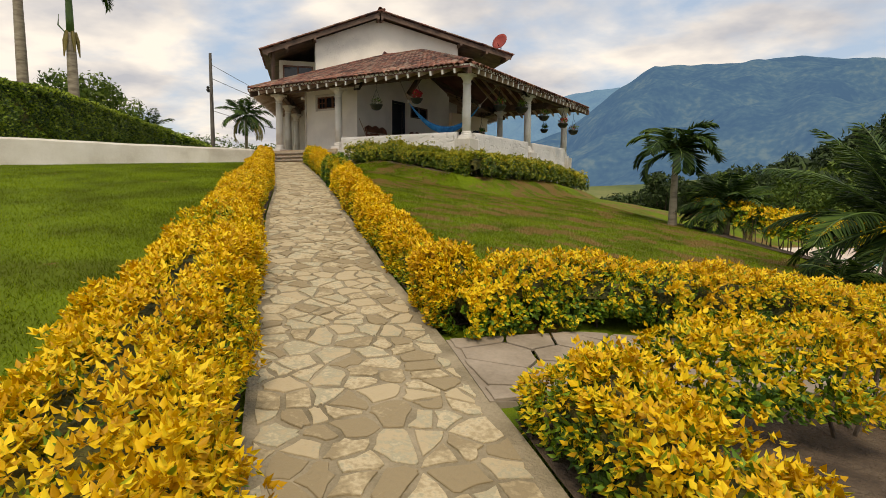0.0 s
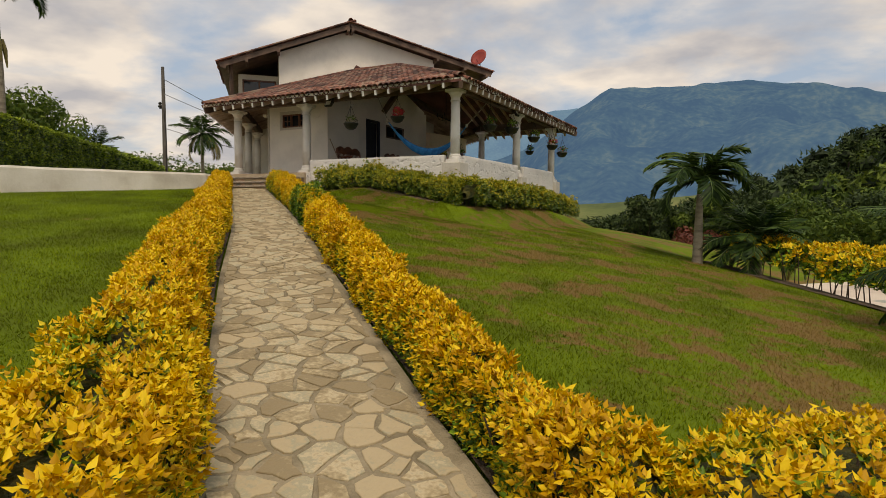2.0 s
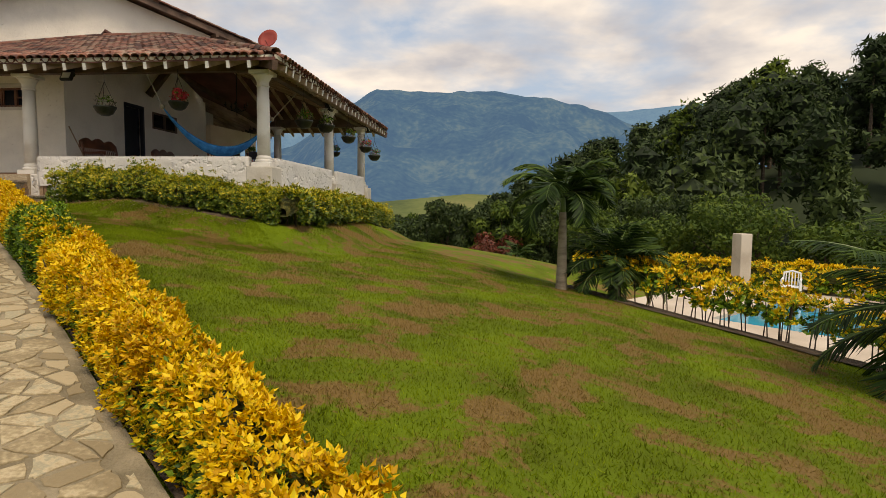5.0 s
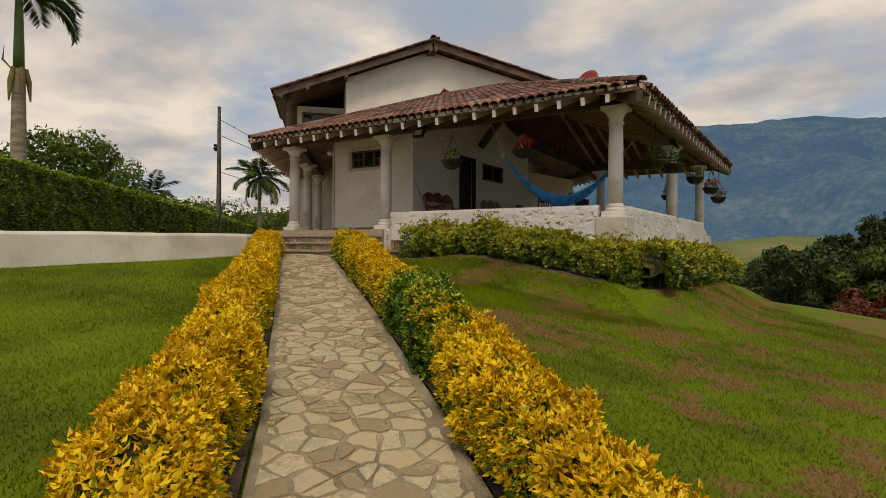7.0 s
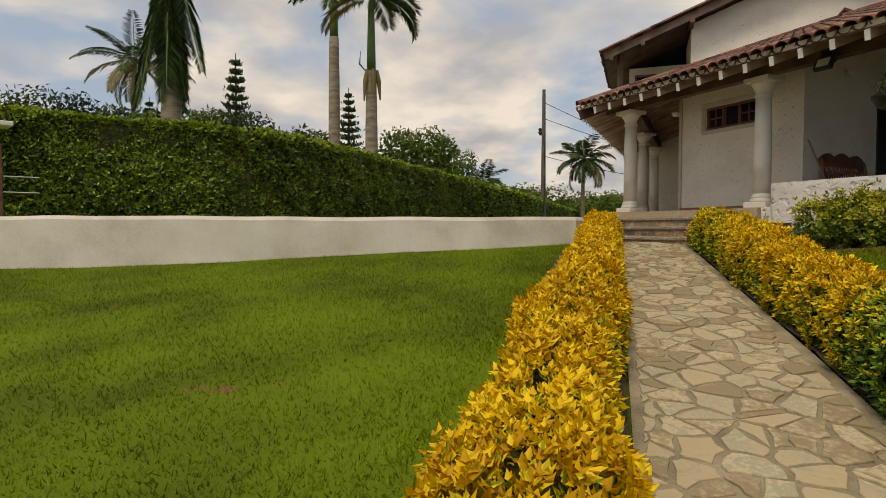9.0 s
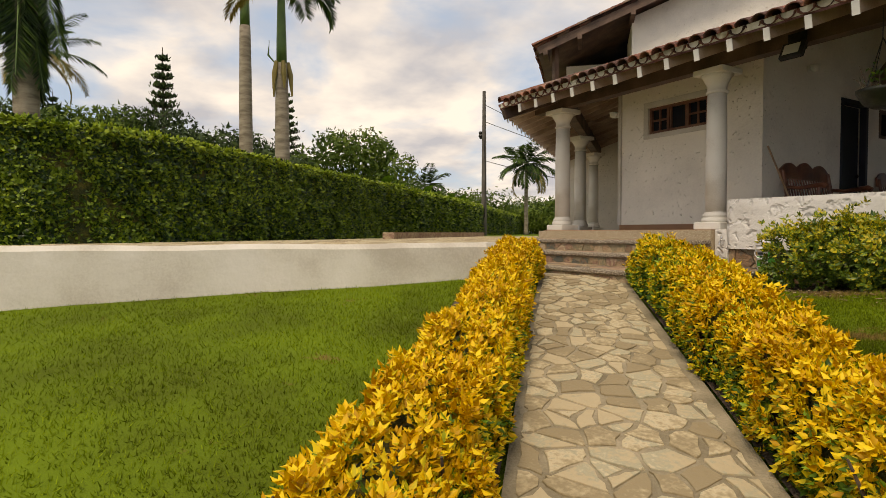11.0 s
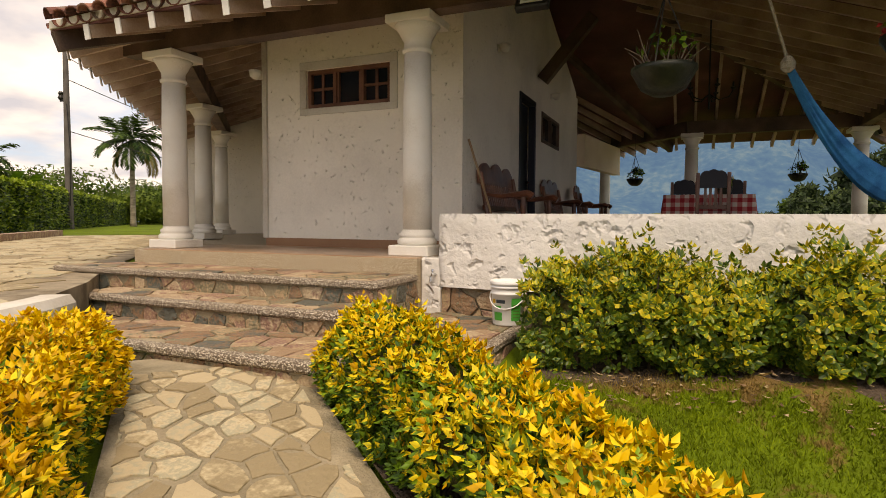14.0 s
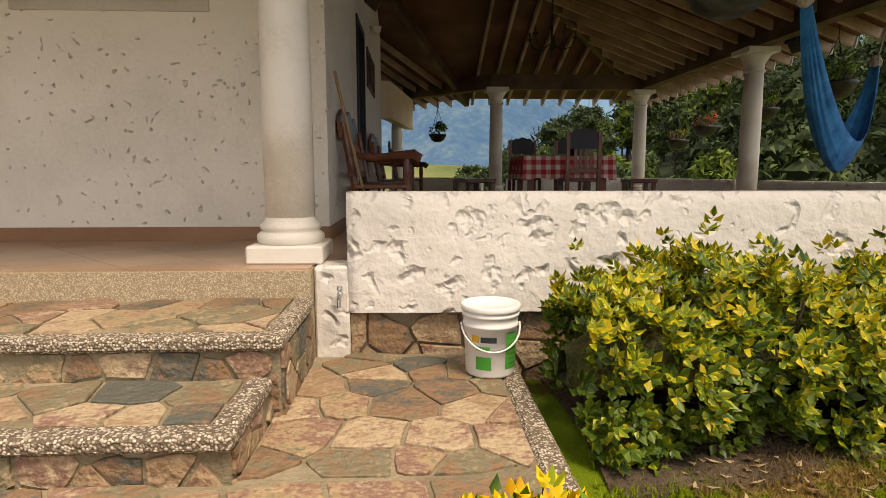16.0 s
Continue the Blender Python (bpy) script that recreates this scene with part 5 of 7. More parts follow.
def tall_hedge():
    rng = np.random.default_rng(21)
    H = np.array(HEDGE)
    root = empty("tall_hedge", -23.3, 10.6, 2.8, label="tall clipped dark green hedge with fresh light tips", category="hedge")
    inv = np.array(root.location)
    seg = np.hypot(*(H[1:] - H[:-1]).T)
    cum = np.concatenate([[0], np.cumsum(seg)])
    tang = unit(np.concatenate([(H[1:2] - H[:1]), (H[2:] - H[:-2]), (H[-1:] - H[-2:-1])]))
    nor = np.stack([tang[:, 1], -tang[:, 0]], 1)      # towards the garden
    # Added dark block behind the leaves, coloured as the shade between them.
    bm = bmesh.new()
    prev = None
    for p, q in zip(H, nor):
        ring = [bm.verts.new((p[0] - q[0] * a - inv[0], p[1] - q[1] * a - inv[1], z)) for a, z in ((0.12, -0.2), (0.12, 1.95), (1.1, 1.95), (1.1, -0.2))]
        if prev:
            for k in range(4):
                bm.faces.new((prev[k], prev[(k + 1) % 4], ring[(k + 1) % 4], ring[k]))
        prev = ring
    part("core", bm, HEDGE_SHADE, root)
    n = 38000
    t = np.concatenate([rng.uniform(cum[1], cum[6], int(n * 0.68)), cum[6] + (cum[-1] - cum[6]) * rng.uniform(0, 1, n - int(n * 0.68)) ** 1.3])
    i = np.clip(np.searchsorted(cum, t) - 1, 0, len(seg) - 1)
    k = ((t - cum[i]) / seg[i])[:, None]
    base = H[i] * (1 - k) + H[i + 1] * k
    nn = unit(nor[i] * (1 - k) + nor[i + 1] * k)
    onface = rng.uniform(0, 1, n) < 0.76
    h = np.where(onface, rng.uniform(0, 1, n), 1.0)
    bumpy = np.array([lumpy(a, b * 2, 0, 0.8) * 0.14 + lumpy(a, b * 2, 4, 2.6) * 0.10 for a, b in zip(t, h)])
    out = np.where(onface, bumpy - rng.uniform(0, 0.10, n), -rng.uniform(0, 1.1, n))
    top = 2.12 + bumpy * 0.4
    z = np.where(onface, h * top, top)
    C = np.concatenate([base + nn * out[:, None] - inv[:2], z[:, None]], 1)
    nrm = np.where(onface[:, None], np.concatenate([nn, np.full((n, 1), 0.35)], 1), np.array([[0.1, 0.1, 1.0]]))
    nrm = unit(nrm + rng.normal(0, 0.35, (n, 3)))
    P, D, S, L, W = rosettes(rng, C, nrm, 5, 0.102, 0.060)
    f = np.repeat(np.where(t > cum[6], 1.8, 1.0), 5)
    tipness = np.repeat(np.where(onface, (h > 0.94) * 0.6 + 0.20, 0.75), 5)
    idx = (rng.uniform(0, 1, len(P)) < tipness).astype(int)
    me = leaf_mesh("foliage", P, D, S, L * f, W * f, idx)
    tagged(link("foliage", me, [LEAF_H, LEAF_HT], root), kind="stuff")


tall_hedge()


# ---- palms and trees ----
def frond(rng, base, yaw, lift, length, droop, leaf, pairs, width=0.045, stiff=0.35):
    """Points of one feather leaf: rachis and leaflets."""
    pts = []
    d = Vector((math.cos(yaw), math.sin(yaw), 0))
    p, a = Vector(base), lift
    n = 12
    for i in range(n + 1):
        pts.append(p.copy())
        step_ = length / n
        p = p + (d * math.cos(a) + Vector((0, 0, math.sin(a)))) * step_
        a -= droop / n * (0.5 + i / n)
    side = Vector((-d.y, d.x, 0))
    P, D, S, L, W = [], [], [], [], []
    for i in range(pairs):
        q = 0.12 + 0.87 * i / pairs
        k = q * n
        j = min(n - 1, int(k))
        c = pts[j].lerp(pts[j + 1], k - j)
        t = (pts[j + 1] - pts[j]).normalized()
        ll = leaf * (0.45 + 1.1 * math.sin(math.pi * min(1, q * 0.85 + 0.12))) * rng.uniform(0.85, 1.1) * 0.75
        for sg in (1, -1):
            w = (side * sg * 0.9 + t * 0.75 + Vector((0, 0, -stiff + rng.normal(0, 0.12)))).normalized()
            P.append(c)
            D.append(w)
            S.append(t.cross(w).cross(w).normalized())
            L.append(ll)
            W.append(width * rng.uniform(0.8, 1.2))
    return pts, P, D, S, L, W


def palm(name, x, y, z, height, r0, r1, fronds, flen, leaf, label, seed, shaft=0.0, lift=(0.2, 1.2), droop=(1.2, 2.2), pairs=34, dry=0.12, width=0.05, swell=0.0, lean=(0, 0), spread_dry=None):
    rng = np.random.default_rng(seed)
    root = empty(name, x, y, z, label=label, category="palm tree")
    bm = bmesh.new()
    n = 14
    pts, rad = [], []
    for i in range(n + 1):
        k = i / n
        pts.append((lean[0] * k * k, lean[1] * k * k, -0.1 + (height + 0.1) * k))
        rad.append(r0 + (r1 - r0) * k + swell * math.sin(math.pi * k) + (0.25 * r0 * max(0, 1 - k * 12)) + 0.012 * r0 / 0.1 * (i % 2) * 0.15)
    tube(bm, pts, rad, 14)
    part("trunk", bm, TRUNK, root, flat=False)
    topv = Vector(pts[-1])
    if shaft:
        bm = bmesh.new()
        tube(bm, [topv - Vector((0, 0, 0.05)), topv + Vector((0, 0, shaft * 0.25)), topv + Vector((0, 0, shaft * 0.8)), topv + Vector((0, 0, shaft))], [r1 * 0.92, r1 * 0.88, r1 * 0.66, r1 * 0.45], 14)
        part("crownshaft", bm, SHAFT, root, flat=False)
        topv = topv + Vector((0, 0, shaft))
    P, D, S, L, W, idx = [], [], [], [], [], []
    bmr = bmesh.new()
    for i in range(fronds):
        q = (i + 0.5) / fronds
        yaw = i * 2.399 + rng.normal(0, 0.15)
        lf = lift[1] + (lift[0] - lift[1]) * q + rng.normal(0, 0.08)
        dr = droop[0] + (droop[1] - droop[0]) * q + rng.normal(0, 0.12)
        pts, p, d, s, l, w = frond(rng, topv, yaw, lf, flen * rng.uniform(0.85, 1.08), dr, leaf, pairs, width)
        tube(bmr, pts, [0.022 * (1 - 0.85 * k / len(pts)) * max(1.0, flen / 2) for k in range(len(pts))], 5)
        P += p
        D += d
        S += s
        L += l
        W += w
        idx += [1 if (q > 1 - dry) else 0] * len(p)
    part("rachis", bmr, SHAFT, root)
    me = leaf_mesh("fronds", np.array([v[:] for v in P]), np.array([v[:] for v in D]), np.array([v[:] for v in S]), np.array(L), np.array(W), np.array(idx), fold=0.12, droop=0.12)
    tagged(link("fronds", me, [PALM, PALM_DRY], root), kind="stuff")
    return root


palm("palm", -3.06, 17.48, ground(-3.06, 17.48), 1.75, 0.13, 0.075, 13, 1.55, 0.50, "young palm with arching dark green fronds on the lawn", 31, shaft=0.35, lift=(0.15, 1.35), droop=(1.9, 2.5), pairs=30, dry=0.0, width=0.075)
palm("palm", -1.75, 18.1, ground(-1.75, 18.1), 0.85, 0.16, 0.14, 40, 1.45, 0.44, "low bushy palm with dense dark fronds", 32, lift=(-0.1, 1.3), droop=(0.9, 1.9), pairs=30, dry=0.06, width=0.04)
palm("palm", 1.55, 11.9, ground(1.55, 11.9), 1.15, 0.24, 0.20, 30, 2.35, 0.50, "spreading date palm with long feathery fronds by the pool", 33, lift=(-0.35, 1.4), droop=(0.7, 1.5), pairs=44, dry=0.03, width=0.032)
palm("palm", -3.4, 35.5, ground(-3.4, 35.5), 0.5, 0.10, 0.08, 12, 1.2, 0.35, "small young palm on the lawn edge", 34, lift=(0.1, 1.2), droop=(1.0, 1.8), pairs=24, dry=0.0)
palm("palm", 0.7, 11.0, ground(0.7, 11.0), 0.12, 0.06, 0.05, 9, 0.7, 0.25, "tiny palm seedling at the lawn edge", 35, lift=(0.2, 1.2), droop=(0.8, 1.4), pairs=18, dry=0.0, width=0.03)
TZ = 2.8
palm("royal_palm", -30.5, 7.86, TZ, 8.2, 0.33, 0.30, 14, 5.6, 0.8, "royal palm with hanging fronds behind the hedge", 36, shaft=1.4, lift=(-1.55, -1.40), droop=(-0.05, 0.15), pairs=60, width=0.05, dry=0.0)
palm("royal_palm", -36.2, 15.0, TZ, 9.00, 0.27, 0.22, 14, 3.6, 0.75, "tall royal palm with grey trunk and green crownshaft", 37, shaft=2.9, swell=0.03, lift=(0.25, 1.3), droop=(1.0, 1.5), pairs=50, dry=0.0)
palm("royal_palm", -31.6, 15.3, TZ, 6.30, 0.25, 0.20, 13, 2.9, 0.75, "tall royal palm with dry sheath hanging at its crown", 38, shaft=3.0, swell=0.03, lift=(0.0, 1.35), droop=(1.3, 1.9), pairs=50, dry=0.1)


def dry_sheath(x, y, z, r):
    """A papery brown leaf sheath still clasping the trunk below the crownshaft."""
    root = next(o for o in scene.objects if o.name.startswith("royal_palm") and abs(o.location.x - x) < 0.01)
    bm = bmesh.new()
    for k in range(5):
        a = 1.26 * k
        c, s = math.cos(a) * r, math.sin(a) * r
        tube(bm, [(c * 0.9, s * 0.9, z), (c * 1.25, s * 1.25, z - 0.45), (c * 1.5, s * 1.5, z - 1.0 - 0.2 * (k % 2))], [0.07, 0.10, 0.03], 7)
    part("dry_sheath", bm, PALM_DRY, root, "papery reddish-brown dead leaf sheath")
    bm = bmesh.new()
    for sg in (-1,):
        tube(bm, [(sg * r * 0.4, sg * r * 0.6, z - 0.1), (sg * r * 1.5, sg * r * 1.6, z + 0.3), (sg * r * 1.25, sg * r * 1.5, z + 0.8)], [0.02, 0.04, 0.012], 8)
    part("flower_spathe", bm, SHAFT, root)


dry_sheath(-31.6, 15.3, 6.35, 0.24)
palm("coconut_palm", -66.0, 5.2, TZ, 14.2, 0.26, 0.2, 22, 5.0, 0.9, "coconut palm with yellowing lower fronds", 39, lift=(-0.7, 1.2), droop=(0.9, 1.6), pairs=36, dry=0.35, width=0.09, lean=(0.8, 0.3))
palm("coconut_palm", -52.0, 43.0, TZ, 6.5, 0.2, 0.15, 22, 3.4, 0.9, "palm tree beyond the far end of the house", 40, lift=(-0.7, 1.2), droop=(0.9, 1.7), pairs=32, dry=0.15, width=0.09)
palm("palm", -62, 38.0, TZ, 5.0, 0.2, 0.15, 18, 2.8, 0.8, "distant palm tree above the hedge", 41, lift=(-0.7, 1.2), droop=(0.9, 1.7), pairs=26, dry=0.0, width=0.1)


def crown_leaves(rng, blobs, per, size):
    P, D, S, L, W = [], [], [], [], []
    for c, rad in blobs:
        v = unit(rng.normal(size=(per, 3)))
        rr = rad * rng.uniform(0.55, 1.05, (per, 1))
        p = np.array(c)[None] + v * rr * np.array([1, 1, 0.75])[None]
        d = unit(np.cross(v, rng.normal(size=(per, 3))) + 0.35 * v)
        s = unit(np.cross(v, d) + rng.normal(0, 0.35, (per, 3)))
        P.append(p)
        D.append(d)
        S.append(s)
        L.append(size * rng.uniform(0.6, 1.3, per))
        W.append(size * 0.55 * rng.uniform(0.6, 1.3, per))
    return [np.concatenate(a) for a in (P, D, S, L, W)]


def tree(name, x, y, z, height, spread, label, seed, mat, trunk_h=0.35, blobs=16, per=90, size=0.35, cat="tree"):
    """A tapered trunk with limbs, and a crown of many leaf clumps with gaps."""
    rng = np.random.default_rng(seed)
    root = empty(name, x, y, z, label=label, category=cat)
    bm = bmesh.new()
    th = height * trunk_h
    tube(bm, [(0, 0, -0.3), (0.03 * height * rng.normal(), 0.02 * height, th * 0.5), (0, 0, th), (0.02 * height, 0, height * 0.75)], [0.035 * height, 0.027 * height, 0.022 * height, 0.006 * height], 8)
    bl = []
    for i in range(blobs):
        a, k = i * 2.399, (i + 0.5) / blobs
        rr = spread * math.sqrt(rng.uniform(0.1, 1)) * math.sin(math.pi * (0.18 + 0.72 * k)) ** 0.7
        c = (rr * math.cos(a), rr * math.sin(a), th + (height - th) * (0.1 + 0.85 * k) + rng.normal(0, 0.04 * height))
        bl.append((c, spread * rng.uniform(0.28, 0.45)))
        if i % 2 == 0:
            tube(bm, [(0, 0, th * 0.8 + 0.3 * (c[2] - th)), (c[0] * 0.5, c[1] * 0.5, (th + c[2]) / 2), c], [0.012 * height, 0.008 * height, 0.003 * height], 5)
    part("trunk", bm, BARK, root)
    P, D, S, L, W = crown_leaves(rng, bl, int(per * 1.8), size * 0.72)
    me = blade_mesh("crown", P, D, S, L * 1.1, W * 1.35, np.zeros(len(P), int))
    tagged(link("crown", me, mat, root), kind="stuff")
    return root


def conifer(name, x, y, z, height, label, seed):
    rng = np.random.default_rng(seed)
    root = empty(name, x, y, z, label=label, category="tree")
    bm = bmesh.new()
    tube(bm, [(0, 0, -0.3), (0, 0, height * 0.5), (0, 0, height)], [0.018 * height, 0.012 * height, 0.002 * height], 8)
    P, D, S, L, W = [], [], [], [], []
    tiers = 17
    for i in range(tiers):
        k = i / tiers
        zz = height * (0.12 + 0.86 * k)
        rad = height * 0.19 * (1 - k) ** 0.85 * rng.uniform(0.85, 1.1)
        for j in range(9):
            a = j * 0.698 + i * 0.5 + rng.normal(0, 0.1)
            tip = Vector((rad * math.cos(a), rad * math.sin(a), zz + rad * 0.25))
            tube(bm, [(0, 0, zz), tip], [0.003 * height, 0.001 * height], 4)
            m = 20
            for q in np.linspace(0.15, 1, m):
                P.append(Vector((0, 0, zz)).lerp(tip, q) + Vector((rng.normal(0, 0.007 * height), rng.normal(0, 0.007 * height), rng.normal(0, 0.0035 * height))))
                D.append((tip.normalized() + Vector(rng.normal(0, 0.6, 3)) + Vector((0, 0, 0.5))).normalized())
                S.append(D[-1].cross(Vector(rng.normal(0, 1, 3))).normalized())
                L.append(0.026 * height)
                W.append(0.011 * height)
    part("trunk", bm, BARK, root)
    me = leaf_mesh("needles", np.array([v[:] for v in P]), np.array([v[:] for v in D]), np.array([v[:] for v in S]), np.array(L), np.array(W), np.zeros(len(P), int))
    tagged(link("needles", me, LEAF_T, root), kind="stuff")


conifer("araucaria", -95.0, 16.9, TZ, 24.5, "tall dark conifer with tiered branches beyond the hedge", 51)
conifer("araucaria", -94.4, 33.0, TZ, 21.3, "slender conifer beyond the hedge", 52)
conifer("araucaria", -63.7, 6.6, TZ, 11.0, "smaller conifer beyond the hedge", 53)
for i, (tx, ty, th, sp, mt) in enumerate(((-68, -2, 13, 6, LEAF_T), (-66, 4, 12, 5.5, LEAF_T), (-60, 9, 11.2, 5, LEAF_L), (-63, 12, 11.8, 5.5, LEAF_T), (-58, 17.5, 10, 4.2, LEAF_T), (-55, 20.5, 8, 3.6, LEAF_T), (-55.8, 27.6, 10, 4.8, LEAF_L), (-62, 34, 5.5, 6, LEAF_L), (-66, 44, 5.5, 6, LEAF_L), (-70, -14, 15, 8, LEAF_T), (-60, -24, 15, 8, LEAF_T), (-64, 56, 5, 5, LEAF_L), (-70, 60, 5.5, 6, LEAF_L))):
    tree("tree", tx, ty, TZ - 1, th * 0.86, sp, "broad leafy tree beyond the clipped hedge", 60 + i, mt, blobs=22, per=200, size=0.5)


def banana(x, y, z, seed):
    """A clump of broad ragged leaves."""
    rng = np.random.default_rng(seed)
    root = empty("banana_plant", x, y, z, label="banana plant with broad ragged leaves above the hedge", category="plant", group="banana plants")
    part("stem", tube(bmesh.new(), [(0, 0, -0.3), (0.05, 0, 1.2), (0, 0, 2.4)], [0.16, 0.13, 0.08], 8), SHAFT, root)
    for k in range(8):
        a = k * 2.4 + rng.normal(0, 0.2)
        d = Vector((math.cos(a), math.sin(a), 0))
        side = Vector((-d.y, d.x, 0))
        p, lift = Vector((0, 0, 2.3)), 1.35 - 0.09 * k
        bm = bmesh.new()
        prev = None
        for i in range(11):
            q = i / 10
            w = 0.30 * math.sin(math.pi * min(1, q * 0.92 + 0.08)) ** 0.6
            row = [bm.verts.new(p + side * w + Vector((0, 0, 0.06 * w))), bm.verts.new(p - Vector((0, 0, 0.05))), bm.verts.new(p - side * w + Vector((0, 0, 0.06 * w)))]
            if prev:
                for m in range(2):
                    bm.faces.new((prev[m], prev[m + 1], row[m + 1], row[m]))
            prev = row
            p = p + (d * math.cos(lift) + Vector((0, 0, math.sin(lift)))) * 0.21
            lift -= 0.16
        part("leaf", bm, LEAF_G, root)


for i, (bx, by) in enumerate(((-39.5, 22.9), (-41, 23.4), (-44, 27.9), (-49, 32.9), (-50.5, 34.9))):
    banana(bx, by, TZ - 0.2, 300 + i)
# trees and shrubs below the far edge of the lawn
rng_v = np.random.default_rng(77)
for i in range(34):
    a = rng_v.uniform(0, 1)
    tx, ty = -13 + 34 * a + rng_v.normal(0, 1.5), 44 + 12 * rng_v.uniform(0, 1) - 9 * a
    h = rng_v.uniform(3.0, 6.0)
    tree("tree", tx, ty, ground(tx, ty) - 1.5, h, h * 0.5, "leafy valley tree below the lawn", 100 + i, (LEAF_T, LEAF_L, LEAF_T)[i % 3], 0.25, 11, 90, 0.38)
for i in range(12):
    tx, ty = -7 + 1.5 * i + rng_v.normal(0, 0.5), 41 + rng_v.uniform(-1, 4)
    zb = ground(tx, ty) - 1.0
    h = 2.4 + 0.06 * i + rng_v.uniform(-0.6, 0.6) - zb
    tree("tree", tx, ty, zb, h, h * 0.36, "dense dark tree just below the house", 180 + i, (LEAF_T, LEAF_T, LEAF_L)[i % 3], 0.2, 15, 150, 0.34)
tree("tree", -4.5, 38.5, ground(-4.5, 38.5) - 0.6, 2.4, 1.8, "copper-leaved shrub below the lawn", 140, LEAF_R, 0.2, 10, 110, 0.25, "shrub")
for i in range(16):
    tx, ty = to_xy(-2 + 1.7 * i, 24.5 + 1.2 * math.sin(i * 2.3))
    tree("tree", tx, ty, -0.6, 2.6 + 0.5 * math.sin(i * 1.3), 1.7, "bright green orchard tree beyond the pool", 150 + i, LEAF_L, 0.2, 11, 110, 0.25)


# ---- forest hill and mountains ----
def forest_height(x, y):
    """The wooded hill across the valley."""
    k = min(1.35, max(0.0, (x + 17) / 38)) * smooth(44, 92, y + 0.25 * x)
    return -7.5 + 12.0 * k + 1.5 * lumpy(x, y, 0, 0.03)


def forest():
    bm = bmesh.new()
    xs, ys = [-60 + 10 * i for i in range(32)], [46 + 9 * j for j in range(22)]
    g = [[bm.verts.new((x, y, forest_height(x, y))) for y in ys] for x in xs]
    for i in range(len(xs) - 1):
        for j in range(len(ys) - 1):
            bm.faces.new((g[i][j], g[i + 1][j], g[i + 1][j + 1], g[i][j + 1]))
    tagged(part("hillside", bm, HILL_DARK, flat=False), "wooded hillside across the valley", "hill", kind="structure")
    rng = np.random.default_rng(90)
    P, D, S, L, W, M = [], [], [], [], [], []
    trunks = bmesh.new()
    kv, kf = [], []
    count = 0
    while count < 340:
        x, y = rng.uniform(-32, 100), rng.uniform(54, 150)
        if rng.uniform(0, 1) > (0.75 + 0.25 * smooth(-10, 20, x)) or rng.uniform(0, 1) > 1.35 - y / 170:
            continue
        count += 1
        z = forest_height(x, y)
        h = rng.uniform(8, 13.5) * (0.55 + 0.45 * smooth(-15, 24, x))
        pine = rng.uniform() < 0.6
        light = rng.uniform() < 0.12
        bl = []
        for i in range(11):
            k = (i + 0.5) / 11
            rr = h * (0.20 if pine else 0.30) * math.sin(math.pi * (0.25 + 0.7 * k)) * rng.uniform(0.2, 1.0)
            a = i * 2.399
            bl.append(((x + rr * math.cos(a), y + rr * math.sin(a), z + h * ((0.42 if pine else 0.3) + (0.58 if pine else 0.65) * k)), h * rng.uniform(0.10, 0.18)))
        near = y < 110
        p, d, s, l, w = crown_leaves(rng, bl, 105 if near else 60, 0.60 if near else 0.90)
        # Added dark knobs fill each crown; their colour stands for shade behind the leaves.
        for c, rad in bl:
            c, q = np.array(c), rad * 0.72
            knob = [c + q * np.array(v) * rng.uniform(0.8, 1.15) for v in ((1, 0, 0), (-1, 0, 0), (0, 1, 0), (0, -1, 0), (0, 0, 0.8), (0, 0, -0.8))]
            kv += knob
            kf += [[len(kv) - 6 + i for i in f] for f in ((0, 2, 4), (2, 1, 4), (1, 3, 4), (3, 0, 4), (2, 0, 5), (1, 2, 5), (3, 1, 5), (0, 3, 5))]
        P.append(p)
        D.append(d)
        S.append(s)
        L.append(l)
        W.append(w)
        M.append(np.full(len(p), 1 if light else 0))
        tube(trunks, [(x, y, z - 0.5), (x, y, z + h * 0.8)], [0.02 * h, 0.006 * h], 5)
    root = empty("forest", 0, 60, 0, label="dense dark pine forest on the facing hillside", category="forest", kind="stuff")
    off = np.array([0, 60, 0])
    me = blade_mesh("forest_crowns", np.concatenate(P) - off, np.concatenate(D), np.concatenate(S), np.concatenate(L) * 1.1, np.concatenate(W) * 1.3, np.concatenate(M))
    tagged(link("crowns", me, [LEAF_T, LEAF_L], root), kind="stuff")
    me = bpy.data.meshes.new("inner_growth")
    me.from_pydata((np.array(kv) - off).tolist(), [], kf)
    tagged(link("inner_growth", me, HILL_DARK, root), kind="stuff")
    bmesh.ops.translate(trunks, vec=(0, -60, 0), verts=trunks.verts)
    tagged(part("trunks", trunks, BARK, root), kind="stuff")


forest()


